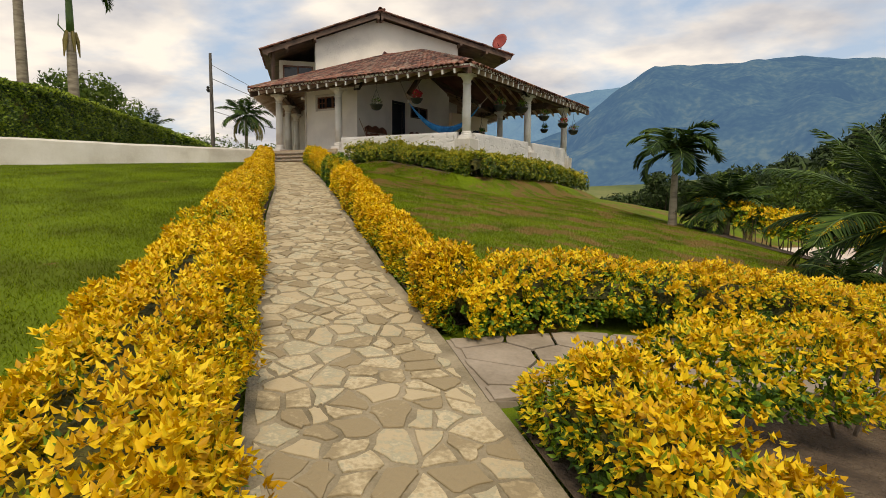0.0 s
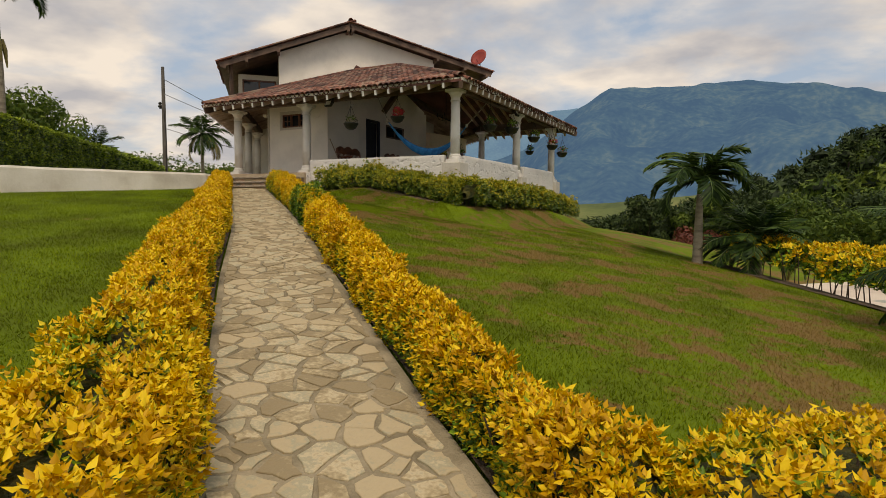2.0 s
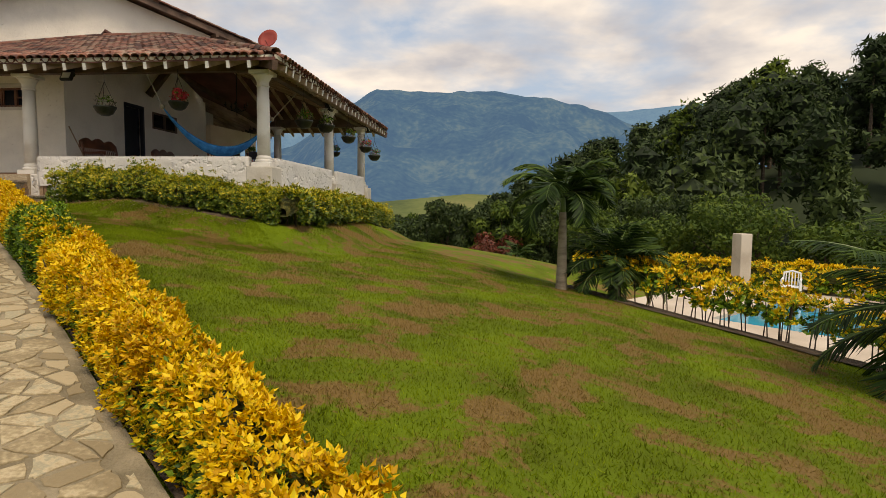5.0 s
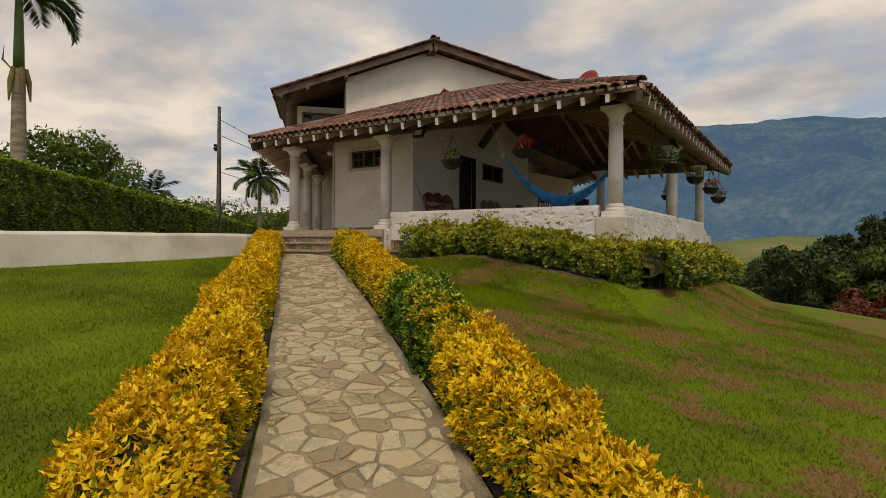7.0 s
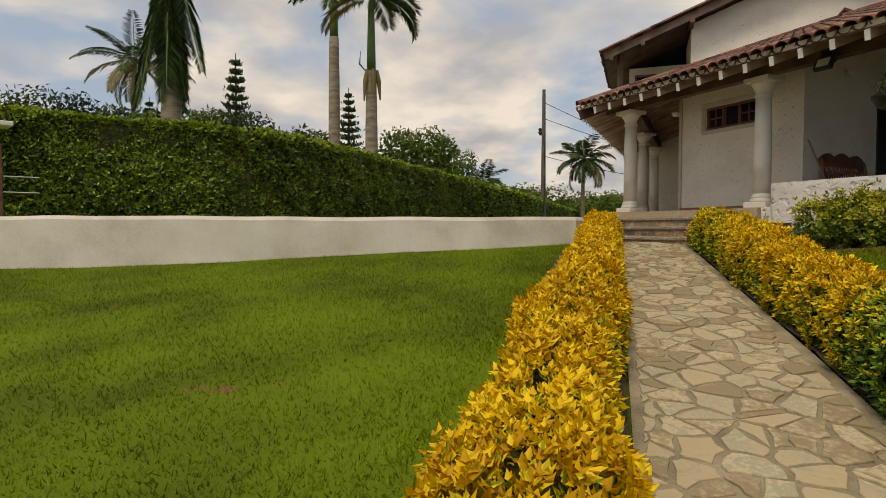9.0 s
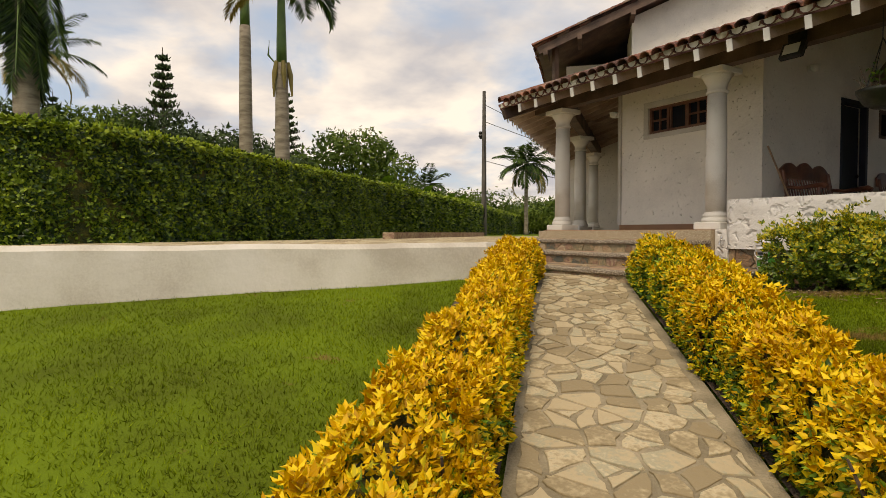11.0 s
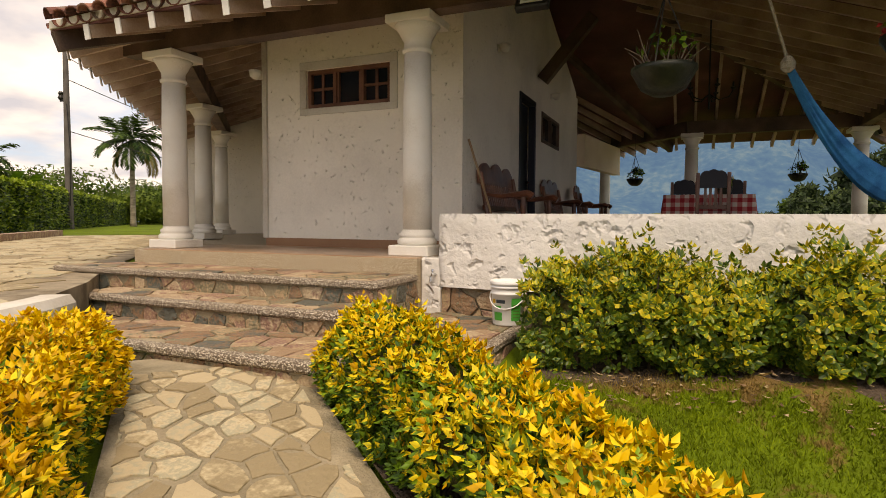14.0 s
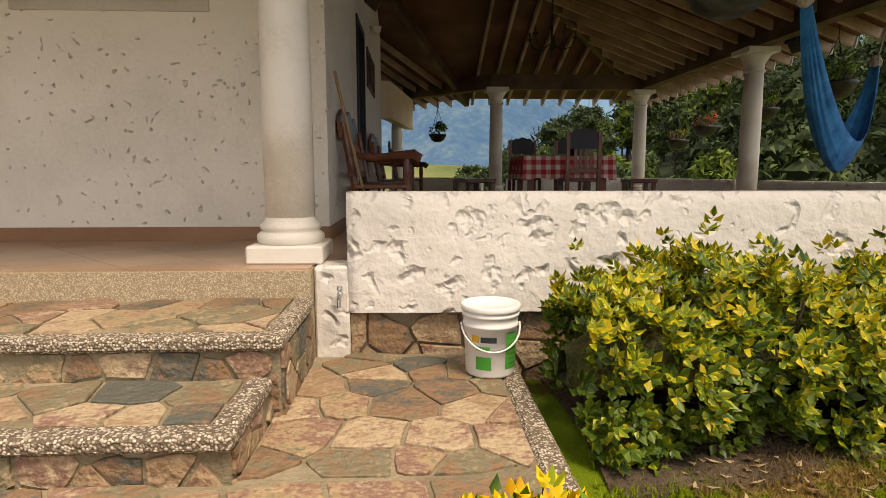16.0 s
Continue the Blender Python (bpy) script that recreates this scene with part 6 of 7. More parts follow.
def ridge(name, az, dist, prof, mat, label, depth=500, seed=0, rough=1.0):
    """A mountain ridge: (azimuth in degrees clockwise from y, elevation in degrees) along its crest, at a given distance."""
    bm = bmesh.new()
    rows = []
    n = len(prof)
    fine = []
    for (a, e), (b, f) in zip(prof, prof[1:]):
        m = 22
        for k in range(m):
            q = k / m
            fine.append((a + (b - a) * q, e + (f - e) * q))
    fine.append(prof[-1])
    for a, e in fine:
        col = []
        top = dist * math.tan(radians(e))
        for j in range(25):
            q = j / 24
            d = dist - depth * (1 - q)
            base = -60 if dist > 500 else -16
            z = base + (top - base) * (q ** 0.9)
            x, y = d * math.sin(radians(a)), d * math.cos(radians(a))
            spur = lumpy(x, y, seed, 0.0045) * 95 + lumpy(x, y, seed + 3, 0.012) * 48
            z += spur * math.sin(math.pi * min(1, q * 0.98 + 0.02)) * 0.9 * rough + (lumpy(x, y, seed + 5, 0.02) * 6 * rough if q == 1 else 0)
            col.append(bm.verts.new((x, y, z)))
        rows.append(col)
    for i in range(len(rows) - 1):
        for j in range(24):
            bm.faces.new((rows[i][j], rows[i + 1][j], rows[i + 1][j + 1], rows[i][j + 1]))
    tagged(part(name, bm, mat, flat=False), label, "mountain", kind="structure")


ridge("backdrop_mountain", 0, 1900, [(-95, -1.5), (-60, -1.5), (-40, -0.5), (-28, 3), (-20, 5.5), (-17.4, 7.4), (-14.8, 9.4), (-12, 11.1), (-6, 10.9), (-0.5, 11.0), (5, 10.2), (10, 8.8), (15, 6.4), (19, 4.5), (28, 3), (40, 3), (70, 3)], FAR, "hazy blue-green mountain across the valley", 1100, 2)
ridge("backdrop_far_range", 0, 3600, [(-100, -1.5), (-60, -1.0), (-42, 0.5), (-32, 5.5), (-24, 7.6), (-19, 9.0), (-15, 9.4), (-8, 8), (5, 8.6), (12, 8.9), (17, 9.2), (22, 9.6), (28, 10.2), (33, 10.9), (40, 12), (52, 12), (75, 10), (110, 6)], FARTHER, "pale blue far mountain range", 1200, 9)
ridge("backdrop_meadow", 0, 250, [(-40, -1), (-24, 0.2), (-12, 0.9), (-4, 1.7), (2, 1.5), (8, 0.6), (16, -1)], FIELD, "sunny green meadow on the far valley side", 110, 5, 0.06)

# ---- porch furnishings ----
def window_unit():
    root = empty("window_1", -17.57, 18.80, 4.91, label="small high wooden window with divided panes in a plastered surround", category="window", kind="structure")
    w, h = 0.63, 0.50
    bm = bmesh.new()
    for x0, x1, z0, z1 in ((-w, w, 0, 0.05), (-w, w, h - 0.05, h), (-w, -w + 0.05, 0.05, h - 0.05), (w - 0.05, w, 0.05, h - 0.05), (-0.235, -0.185, 0.05, h - 0.05), (0.185, 0.235, 0.05, h - 0.05)):
        box(bm, x0, x1, -0.03, 0.06, z0, z1, 0.004)
    wf = part("window_frame", bm, WOOD_FRAME, root)
    for c in (-0.41, 0.0, 0.41):
        bm = bmesh.new()
        if c:
            box(bm, c - 0.175, c + 0.175, -0.01, 0.03, h / 2 - 0.015, h / 2 + 0.015)
            box(bm, c - 0.015, c + 0.015, -0.008, 0.028, 0.05, h - 0.05)
        else:
            box(bm, c - 0.18, c - 0.15, -0.01, 0.03, 0.05, h - 0.05)
            box(bm, c + 0.15, c + 0.18, -0.01, 0.03, 0.05, h - 0.05)
        part("glazing_bar", bm, WOOD_FRAME, wf)
        part("pane", boxed(c - 0.18, c + 0.18, 0.035, 0.043, 0.05, h - 0.05), GLASS, wf)
    bm = bmesh.new()
    for x0, x1, z0, z1 in ((-w - 0.11, w + 0.11, h + 0.004, h + 0.11), (-w - 0.11, w + 0.11, -0.09, -0.004), (-w - 0.11, -w - 0.003, -0.004, h + 0.004), (w + 0.003, w + 0.11, -0.004, h + 0.004)):
        box(bm, x0, x1, -0.072, -0.045, z0, z1, 0.006)
    part("surround", bm, LIME, root)
    tagged(part("baseboard", boxed(-18.9, -15.96, 18.733, 18.75, FLOOR, FLOOR + 0.11), SKIRT), "brown tile skirting along the porch wall", "skirting", kind="structure")
    tagged(part("baseboard_2", boxed(-15.96, -15.943, 18.75, 21.25, FLOOR, FLOOR + 0.11), SKIRT), "brown tile skirting along the porch wall", "skirting", kind="structure")
    tagged(part("trim", boxed(-18.93, -18.86, 18.71, 18.75, FLOOR + 0.11, 6.2), LIME), "white plaster corner strip", "trim", kind="structure")


window_unit()


def inner_openings():
    door = part("door_1", boxed(-16.12, -16.07, 21.29, 22.11, FLOOR, 5.38, 0.005), DOOR_BLUE)
    tagged(door, "dark wooden door standing in the porch wall", "door", kind="structure")
    bm = bmesh.new()
    for y0, y1, z0, z1 in ((21.20, 21.29, FLOOR, 5.47), (22.11, 22.20, FLOOR, 5.47), (21.29, 22.11, 5.38, 5.47)):
        box(bm, -16.05, -15.94, y0, y1, z0, z1, 0.004)
    part("door_frame", bm, DOOR_BLUE, door)
    bm = bmesh.new()
    lathe(bm, [(0.012, 0), (0.028, 0.02), (0.028, 0.045), (0.008, 0.06)], 12)
    bmesh.ops.transform(bm, matrix=Matrix.Translation((-16.07, 22.02, 4.08)) @ Matrix.Rotation(math.pi / 2, 4, "Y"), verts=bm.verts)
    part("door_handle", bm, STEEL, door)
    win = empty("window_2", -15.95, 23.39, 4.85, label="dark wooden porch window with closed shutters", category="window", kind="structure")
    bm = bmesh.new()
    for y0, y1, z0, z1 in ((-0.73, 0.73, 0, 0.06), (-0.73, 0.73, 0.49, 0.55), (-0.73, -0.67, 0.06, 0.49), (0.67, 0.73, 0.06, 0.49), (-0.03, 0.03, 0.06, 0.49)):
        box(bm, -0.1, 0.01, y0, y1, z0, z1, 0.004)
    wf = part("window_frame", bm, WOOD_DARK, win)
    for c in (-0.35, 0.35):
        part("pane", boxed(-0.06, -0.05, c - 0.32, c + 0.32, 0.06, 0.49), GLASS, wf)
    # upper storey window under the left eave
    up = empty("window_3", *en(-0.55, RAKE_N + 2.58, 7.45), 45, label="wooden window of the upper storey under the eave", category="window", kind="structure")
    bm = bmesh.new()
    for x0, x1, z0, z1 in ((-0.75, 0.9, 0, 0.08), (-0.75, 0.9, 0.75, 0.83), (-0.75, -0.67, 0.08, 0.75), (0.82, 0.9, 0.08, 0.75), (0.03, 0.11, 0.08, 0.75)):
        box(bm, x0, x1, -0.06, 0.03, z0, z1, 0.004)
    wf = part("window_frame", bm, WOOD_FRAME, up)
    for c in (-0.32, 0.47):
        part("pane", boxed(c - 0.35, c + 0.35, -0.02, -0.01, 0.08, 0.75), GLASS, wf)


inner_openings()


def porch_tiles():
    """Large terracotta floor tiles laid diagonally over the entry."""
    near = [(-19.6, 17.33, -15.95, 18.74), (-15.95, 17.33, -15.87, 17.63), (-15.95, 17.63, -10.2, 27.4)]
    for x0, y0, x1, y1 in near:
        for i in range(-40, 60):
            for j in range(-40, 60):
                u, v = i * 0.44, j * 0.44
                cx, cy = -16 + (u - v) * S45, 18 + (u + v) * S45
                if not (x0 - 0.4 < cx < x1 + 0.4 and y0 - 0.4 < cy < y1 + 0.4):
                    continue
                q = 0.437 / 2 * math.sqrt(2)
                poly = [(cx, cy - q), (cx + q, cy), (cx, cy + q), (cx - q, cy)]
                for px, py, nx, ny in ((x0, y0, -1, 0), (x0, y0, 0, -1), (x1, y1, 1, 0), (x1, y1, 0, 1)):
                    poly = clip(poly, px, py, nx, ny)
                    if len(poly) < 3:
                        break
                if len(poly) < 3:
                    continue
                bm = prism(bmesh.new(), poly, FLOOR - 0.014, FLOOR)
                part("floor_tile", bm, FLOOR_TILE, slab)


def bench(x, y, turn, length, label):
    """A carved wooden settee with a scalloped back rail, spindles and scrolled arms."""
    root = empty("bench", x, y, FLOOR, turn, label=label, category="bench", group="porch benches")
    h = length / 2
    part("seat", boxed(-h, h, 0.08, 0.55, 0.40, 0.44, 0.008), WOOD_RED, root)
    for sx in (-h + 0.04, h - 0.04):
        bm = tube(bmesh.new(), [(sx, 0.04, 0), (sx, 0.08, 0.42), (sx, -0.02, 0.98)], [0.035, 0.035, 0.028], 8)
        part("back_post", bm, WOOD_RED, root)
        part("front_leg", lathe(bmesh.new(), [(0.03, 0), (0.04, 0.1), (0.028, 0.2), (0.04, 0.36), (0.03, 0.44), (0.038, 0.55), (0.03, 0.66)], 10, sx, 0.54), WOOD_RED, root)
        bm = bmesh.new()
        pts = [(sx, 0.02, 0.70), (sx, 0.25, 0.67), (sx, 0.45, 0.69), (sx, 0.60, 0.70), (sx, 0.66, 0.66)]
        tube(bm, pts, [0.03, 0.03, 0.038, 0.048, 0.045], 8)
        part("arm", bm, WOOD_RED, root)
    # scalloped top rail
    bm = bmesh.new()
    n = 36
    prev = None
    for i in range(n + 1):
        k = i / n
        top = 1.0 + 0.09 * abs(math.sin(k * math.pi * 3)) + 0.05 * math.sin(k * math.pi)
        xx = -h + length * k
        ring = [bm.verts.new(v) for v in ((xx, -0.05, 0.84), (xx, -0.02, 0.84), (xx, -0.035, top), (xx, -0.065, top))]
        if prev:
            for q in range(4):
                bm.faces.new((prev[q], prev[(q + 1) % 4], ring[(q + 1) % 4], ring[q]))
        else:
            bm.faces.new(ring)
        prev = ring
    bm.faces.new(list(reversed(prev)))
    part("top_rail", bm, WOOD_RED, root)
    part("lower_rail", boxed(-h, h, 0.02, 0.06, 0.50, 0.56, 0.005), WOOD_RED, root)
    m = int(length / 0.085)
    for i in range(m):
        sx = -h + 0.08 + (length - 0.16) * i / (m - 1)
        part("spindle", tube(bmesh.new(), [(sx, 0.04, 0.55), (sx, -0.03, 0.86)], [0.013, 0.013], 6), WOOD_RED, root)
    return root


bench(-15.88, 19.95, -90, 1.50, "reddish varnished wooden bench with scalloped back against the wall")
bench(-15.86, 23.15, -90, 1.35, "dark varnished wooden bench with carved scalloped back")
bench(-15.7, 25.1, -90, 0.65, "dark wooden porch armchair with scrolled arms")


def broom():
    root = empty("broom", -15.75, 19.2, FLOOR, label="wooden broom leaning on the porch wall", category="broom")
    part("handle", tube(bmesh.new(), [(0.06, 0.12, 0.18), (-0.15, -0.40, 1.34)], 0.014, 8), material("broom_stick", [(0.30, 0.19, 0.10), (0.38, 0.26, 0.15)], 4, 40, 0.6, 0.05), root)
    part("bristles", lathe(bmesh.new(), [(0.09, 0.0), (0.07, 0.1), (0.02, 0.2)], 10, 0.06, 0.14), TWIG, root)


broom()


def dining_chair(x, y, turn, label):
    root = empty("dining_chair", x, y, FLOOR, turn, label=label, category="chair", group="chairs round the table")
    part("seat", boxed(-0.22, 0.22, -0.22, 0.22, 0.43, 0.47, 0.01), WOOD_RED, root)
    for sx in (-0.2, 0.2):
        part("front_leg", boxed(sx - 0.022, sx + 0.022, 0.17, 0.215, 0, 0.43, 0.004), WOOD_RED, root)
        part("back_post", boxed(sx - 0.025, sx + 0.025, -0.235, -0.19, 0, 1.06, 0.006), WOOD_RED, root)
    bm = bmesh.new()
    prev = None
    for i in range(17):
        k = i / 16
        top = 1.0 + 0.085 * math.sin(math.pi * k) ** 0.5 + 0.02 * abs(math.sin(3 * math.pi * k))
        ring = [bm.verts.new(v) for v in ((-0.18 + 0.36 * k, -0.228, 0.84), (-0.18 + 0.36 * k, -0.198, 0.84), (-0.18 + 0.36 * k, -0.2, top), (-0.18 + 0.36 * k, -0.226, top))]
        if prev:
            for q in range(4):
                bm.faces.new((prev[q], prev[(q + 1) % 4], ring[(q + 1) % 4], ring[q]))
        else:
            bm.faces.new(ring)
        prev = ring
    bm.faces.new(list(reversed(prev)))
    part("crest_rail", bm, DOOR_BLUE, root, "dark carved crest rail")
    part("cross_rail", boxed(-0.18, 0.18, -0.225, -0.2, 0.54, 0.60, 0.004), WOOD_RED, root)
    for sx in (-0.1, -0.035, 0.035, 0.1):
        part("slat", boxed(sx - 0.018, sx + 0.018, -0.22, -0.205, 0.60, 0.85), WOOD_RED, root)
    for sy in (-0.21, 0.19):
        part("stretcher", boxed(-0.18, 0.18, sy - 0.012, sy + 0.012, 0.16, 0.19), WOOD_RED, root)
    return root


def dining():
    tx, ty = -13.2, 22.3
    root = empty("dining_table", tx, ty, FLOOR, label="dark wooden dining table under a checked cloth", category="table")
    part("tabletop", boxed(-0.60, 0.60, -0.5, 0.5, 0.72, 0.76, 0.008), WOOD_RED, root)
    for sx in (-0.50, 0.50):
        for sy in (-0.4, 0.4):
            part("leg", boxed(sx - 0.04, sx + 0.04, sy - 0.04, sy + 0.04, 0, 0.72, 0.006), WOOD_RED, root)
    # tablecloth with wavy hem
    bm = bmesh.new()
    ring = []
    n = 80
    for i in range(n):
        a = 2 * math.pi * i / n
        c, s = math.cos(a), math.sin(a)
        k = 1 / max(abs(c) / 0.63, abs(s) / 0.53)
        ring.append((c * k, s * k, 0.012 * math.sin(a * 19) + 0.01 * math.sin(a * 11)))
    tops = [bm.verts.new((x, y, 0.768)) for x, y, w in ring]
    hem = [bm.verts.new((x * (1 + 0.05 + w), y * (1 + 0.07 + w), 0.46 + w)) for x, y, w in ring]
    bm.faces.new(tops)
    for i in range(n):
        bm.faces.new((tops[i], hem[i], hem[(i + 1) % n], tops[(i + 1) % n]))
    cloth = part("tablecloth", bm, GINGHAM)
    cloth.location = (tx, ty, FLOOR)
    tagged(cloth, "red and white gingham tablecloth draped over the table", "tablecloth")
    lab = "dark wooden dining chair with carved crest rail"
    dining_chair(tx + 0.05, ty - 0.78, 0, lab)
    dining_chair(tx - 0.35, ty + 0.85, 180, lab)
    dining_chair(tx + 0.4, ty + 0.85, 180, lab)
    for sx, sy in ((-1.15, -0.1), (1.1, -0.15), (-1.3, 0.5)):
        st = empty("stool", tx + sx, ty + sy, FLOOR, label="low dark wooden stool beside the table", category="stool", group="porch stools")
        part("seat", boxed(-0.2, 0.2, -0.18, 0.18, 0.40, 0.46, 0.01), WOOD_RED, st)
        for ax in (-0.16, 0.16):
            for ay in (-0.14, 0.14):
                part("leg", boxed(ax - 0.025, ax + 0.025, ay - 0.025, ay + 0.025, 0, 0.40, 0.004), WOOD_RED, st)
    pot = empty("flower_pot", tx + 0.25, ty + 0.1, FLOOR + 0.77, label="dark pot with yellow flowers on the table", category="plant pot")
    part("pot", lathe(bmesh.new(), [(0.07, 0), (0.10, 0.08), (0.11, 0.15), (0.09, 0.15)], 14), POT, pot)
    rng = np.random.default_rng(5)
    P, D, S, L, W = crown_leaves(rng, [((0, 0, 0.24), 0.13)], 160, 0.05)
    tagged(link("plant", leaf_mesh("plant", P, D, S, L, W, (rng.uniform(0, 1, len(P)) < 0.35).astype(int)), [LEAF_G, LEAF_Y], pot), kind="stuff")


dining()


def hammock():
    a, b = Vector((-12.72, 17.88, 4.73)), Vector((-10.70, 19.75, 4.68))
    root = empty("hammock", *a, label="bright blue cloth hammock slung between porch beams", category="hammock")
    d = b - a
    flat = Vector((d.x, d.y, 0)).normalized()
    side = Vector((-flat.y, flat.x, 0))
    bm = bmesh.new()
    n, m = 30, 18
    grid = []
    for i in range(n + 1):
        k = i / n
        sag = 1.10 * (1 - (2 * k - 1) ** 2)
        w = 0.03 + 0.10 * math.sin(math.pi * k) ** 0.9
        row = []
        for j in range(m + 1):
            q = 2 * j / m - 1
            fold = 0.014 * math.sin(q * 19 + 2 * math.sin(k * 4))
            p = d * k + side * (q * w) + Vector((0, 0, -sag + (abs(q) ** 1.6) * 0.24 * math.sin(math.pi * k) + fold))
            row.append(bm.verts.new(p))
        grid.append(row)
    for i in range(n):
        for j in range(m):
            bm.faces.new((grid[i][j], grid[i][j + 1], grid[i + 1][j + 1], grid[i + 1][j]))
    cloth = part("cloth", bm, BLUE, root, flat=False)
    mod = cloth.modifiers.new("thick", "SOLIDIFY")
    mod.thickness = 0.006
    part("knot", lathe(bmesh.new(), [(0.02, -0.06), (0.055, -0.03), (0.06, 0.02), (0.03, 0.07)], 10), ROPE, root)
    part("rope", tube(bmesh.new(), [(0, 0, 0.03), Vector((-12.98, 17.66, 5.52)) - a], 0.012, 6), ROPE, root)
    bm = lathe(bmesh.new(), [(0.02, -0.06), (0.05, -0.03), (0.055, 0.02), (0.03, 0.07)], 10)
    bmesh.ops.translate(bm, vec=d, verts=bm.verts)
    part("knot", bm, ROPE, root)
    part("rope", tube(bmesh.new(), [d, Vector((-10.14, 20.25, 5.52)) - a], 0.012, 6), ROPE, root)


hammock()


def hanging_pot(x, y, z, r, top, label, seed, flowers=0.0, twigs=True, green=60):
    """A wide mossy bowl on chains, with a straggling plant."""
    rng = np.random.default_rng(seed)
    root = empty("hanging_pot", x, y, z, label=label, category="hanging plant", group="hanging pots")
    part("bowl", lathe(bmesh.new(), [(r * 0.35, -r * 0.75), (r * 0.7, -r * 0.55), (r * 0.95, -r * 0.1), (r * 1.02, 0), (r * 1.02, 0.03), (r * 0.9, 0.03), (r * 0.85, -0.03)], 20), POT, root, flat=False)
    for k in range(3):
        a = 2.1 * k + 0.3
        part("chain", tube(bmesh.new(), [(r * math.cos(a), r * math.sin(a), 0.02), (0, 0, min(0.6, top - z)), (0, 0, top - z)], 0.006, 5), METAL, root)
    if twigs:
        bm = bmesh.new()
        for k in range(22):
            a, l = rng.uniform(0, 6.28), rng.uniform(0.15, 0.36)
            q = Vector((math.cos(a) * 0.5, math.sin(a) * 0.5, 0.8 + rng.normal(0, 0.25)))
            p0 = Vector((r * 0.4 * math.cos(a), r * 0.4 * math.sin(a), 0))
            tube(bm, [p0, p0 + q * l * 0.6 + Vector(rng.normal(0, 0.02, 3)), p0 + q * l + Vector(rng.normal(0, 0.04, 3))], [0.006, 0.005, 0.002], 4)
        part("twigs", bm, TWIG, root)["kind"] = "stuff"
    P, D, S, L, W = crown_leaves(rng, [((r * 0.5, 0, 0.18), r * 0.5), ((-r * 0.2, r * 0.2, 0.12), r * 0.7), ((0.2 * r, -r * 0.5, 0.22), r * 0.5)], green, 0.07)
    idx = (rng.uniform(0, 1, len(P)) < flowers).astype(int)
    tagged(link("plant", leaf_mesh("plant", P, D, S, L, W, idx), [LEAF_G, FLOWER], root), kind="stuff")
    return root


hanging_pot(-13.65, 17.10, 4.58, 0.24, 5.5, "glossy dark green hanging bowl with bare twigs and few leaves", 201, green=20)
hanging_pot(-12.0, 17.35, 4.72, 0.22, 5.5, "hanging bowl full of red flowers", 202, 0.85, False, 200)
hanging_pot(-9.75, 21.6, 4.75, 0.26, 5.6, "mossy hanging bowl with sparse plant at the eave", 203, green=60)
hanging_pot(-9.55, 23.5, 4.62, 0.24, 5.6, "mossy hanging bowl with bare twigs at the eave", 204, green=40)
hanging_pot(-9.45, 25.6, 4.50, 0.24, 5.6, "mossy hanging bowl with red flowers at the eave", 205, 0.5, True, 70)
hanging_pot(-9.40, 26.9, 4.30, 0.24, 5.6, "mossy hanging bowl with twigs at the porch corner", 206, 0.15, True, 50)
hanging_pot(-9.75, 19.6, 4.6, 0.24, 5.6, "mossy hanging bowl beside the hammock", 207, 0.1, True, 50)
hanging_pot(-14.75, 27.6, 4.46, 0.2, 5.6, "small hanging bowl with trailing leaves at the back", 208, 0.05, False, 90)
hanging_pot(-11.2, 27.7, 4.5, 0.2, 5.6, "small hanging bowl with yellow-green leaves at the back", 209, 0.05, False, 70)


def bucket():
    root = empty("bucket", -14.865, 17.06, 2.535, label="white plastic paint bucket with green label and wire handle", category="bucket")
    pail = part("body", lathe(bmesh.new(), [(0.128, 0.0), (0.132, 0.01), (0.143, 0.26), (0.150, 0.262), (0.150, 0.275), (0.145, 0.28), (0.147, 0.315), (0.154, 0.317), (0.154, 0.33), (0.148, 0.335), (0.150, 0.36)], 36), PVC, root, flat=False)
    part("lid", lathe(bmesh.new(), [(0.157, 0.345), (0.160, 0.352), (0.160, 0.372), (0.155, 0.378), (0.145, 0.376), (0.140, 0.366), (0.02, 0.366)], 36), PVC, root, flat=False)

    def patch(a0, a1, z0, z1, grow):
        bm = bmesh.new()
        prev = None
        for i in range(9):
            a = radians(a0 + (a1 - a0) * i / 8)
            v = []
            for z in (z0, z1):
                r = 0.132 + 0.011 * (z / 0.26) + grow
                v.append(bm.verts.new((r * math.cos(a), r * math.sin(a), z)))
            if prev:
                bm.faces.new((prev[0], v[0], v[1], prev[1]))
            prev = v
        return bm
    part("label_panel", patch(-62, -25, 0.045, 0.235, 0.0015), GREEN_INK, pail, "green printed panel")
    part("label_panel", patch(-130, -95, 0.045, 0.115, 0.0015), GREEN_INK, pail, "green printed panel")
    part("label_panel", patch(-128, -98, 0.15, 0.17, 0.0015), GREEN_INK, pail, "green printed strip")
    part("label_mark", patch(-140, -122, 0.19, 0.225, 0.0015), GOLD_INK, pail, "small coloured mark")
    part("label_mark", patch(-118, -84, 0.192, 0.222, 0.0015), DARK_INK, pail, "dark printed bar")
    for k in range(5):
        part("label_mark", patch(-56, -32, 0.07 + 0.026 * k, 0.078 + 0.026 * k, 0.0025), SHAFT, pail)
    pts = []
    for i in range(17):
        a = math.pi * i / 16
        pts.append((0.158 * math.cos(a), -0.158 * math.sin(a) * 0.93, 0.27 - 0.125 * math.sin(a)))
    part("handle", tube(bmesh.new(), pts, 0.005, 6), PVC, root)


bucket()


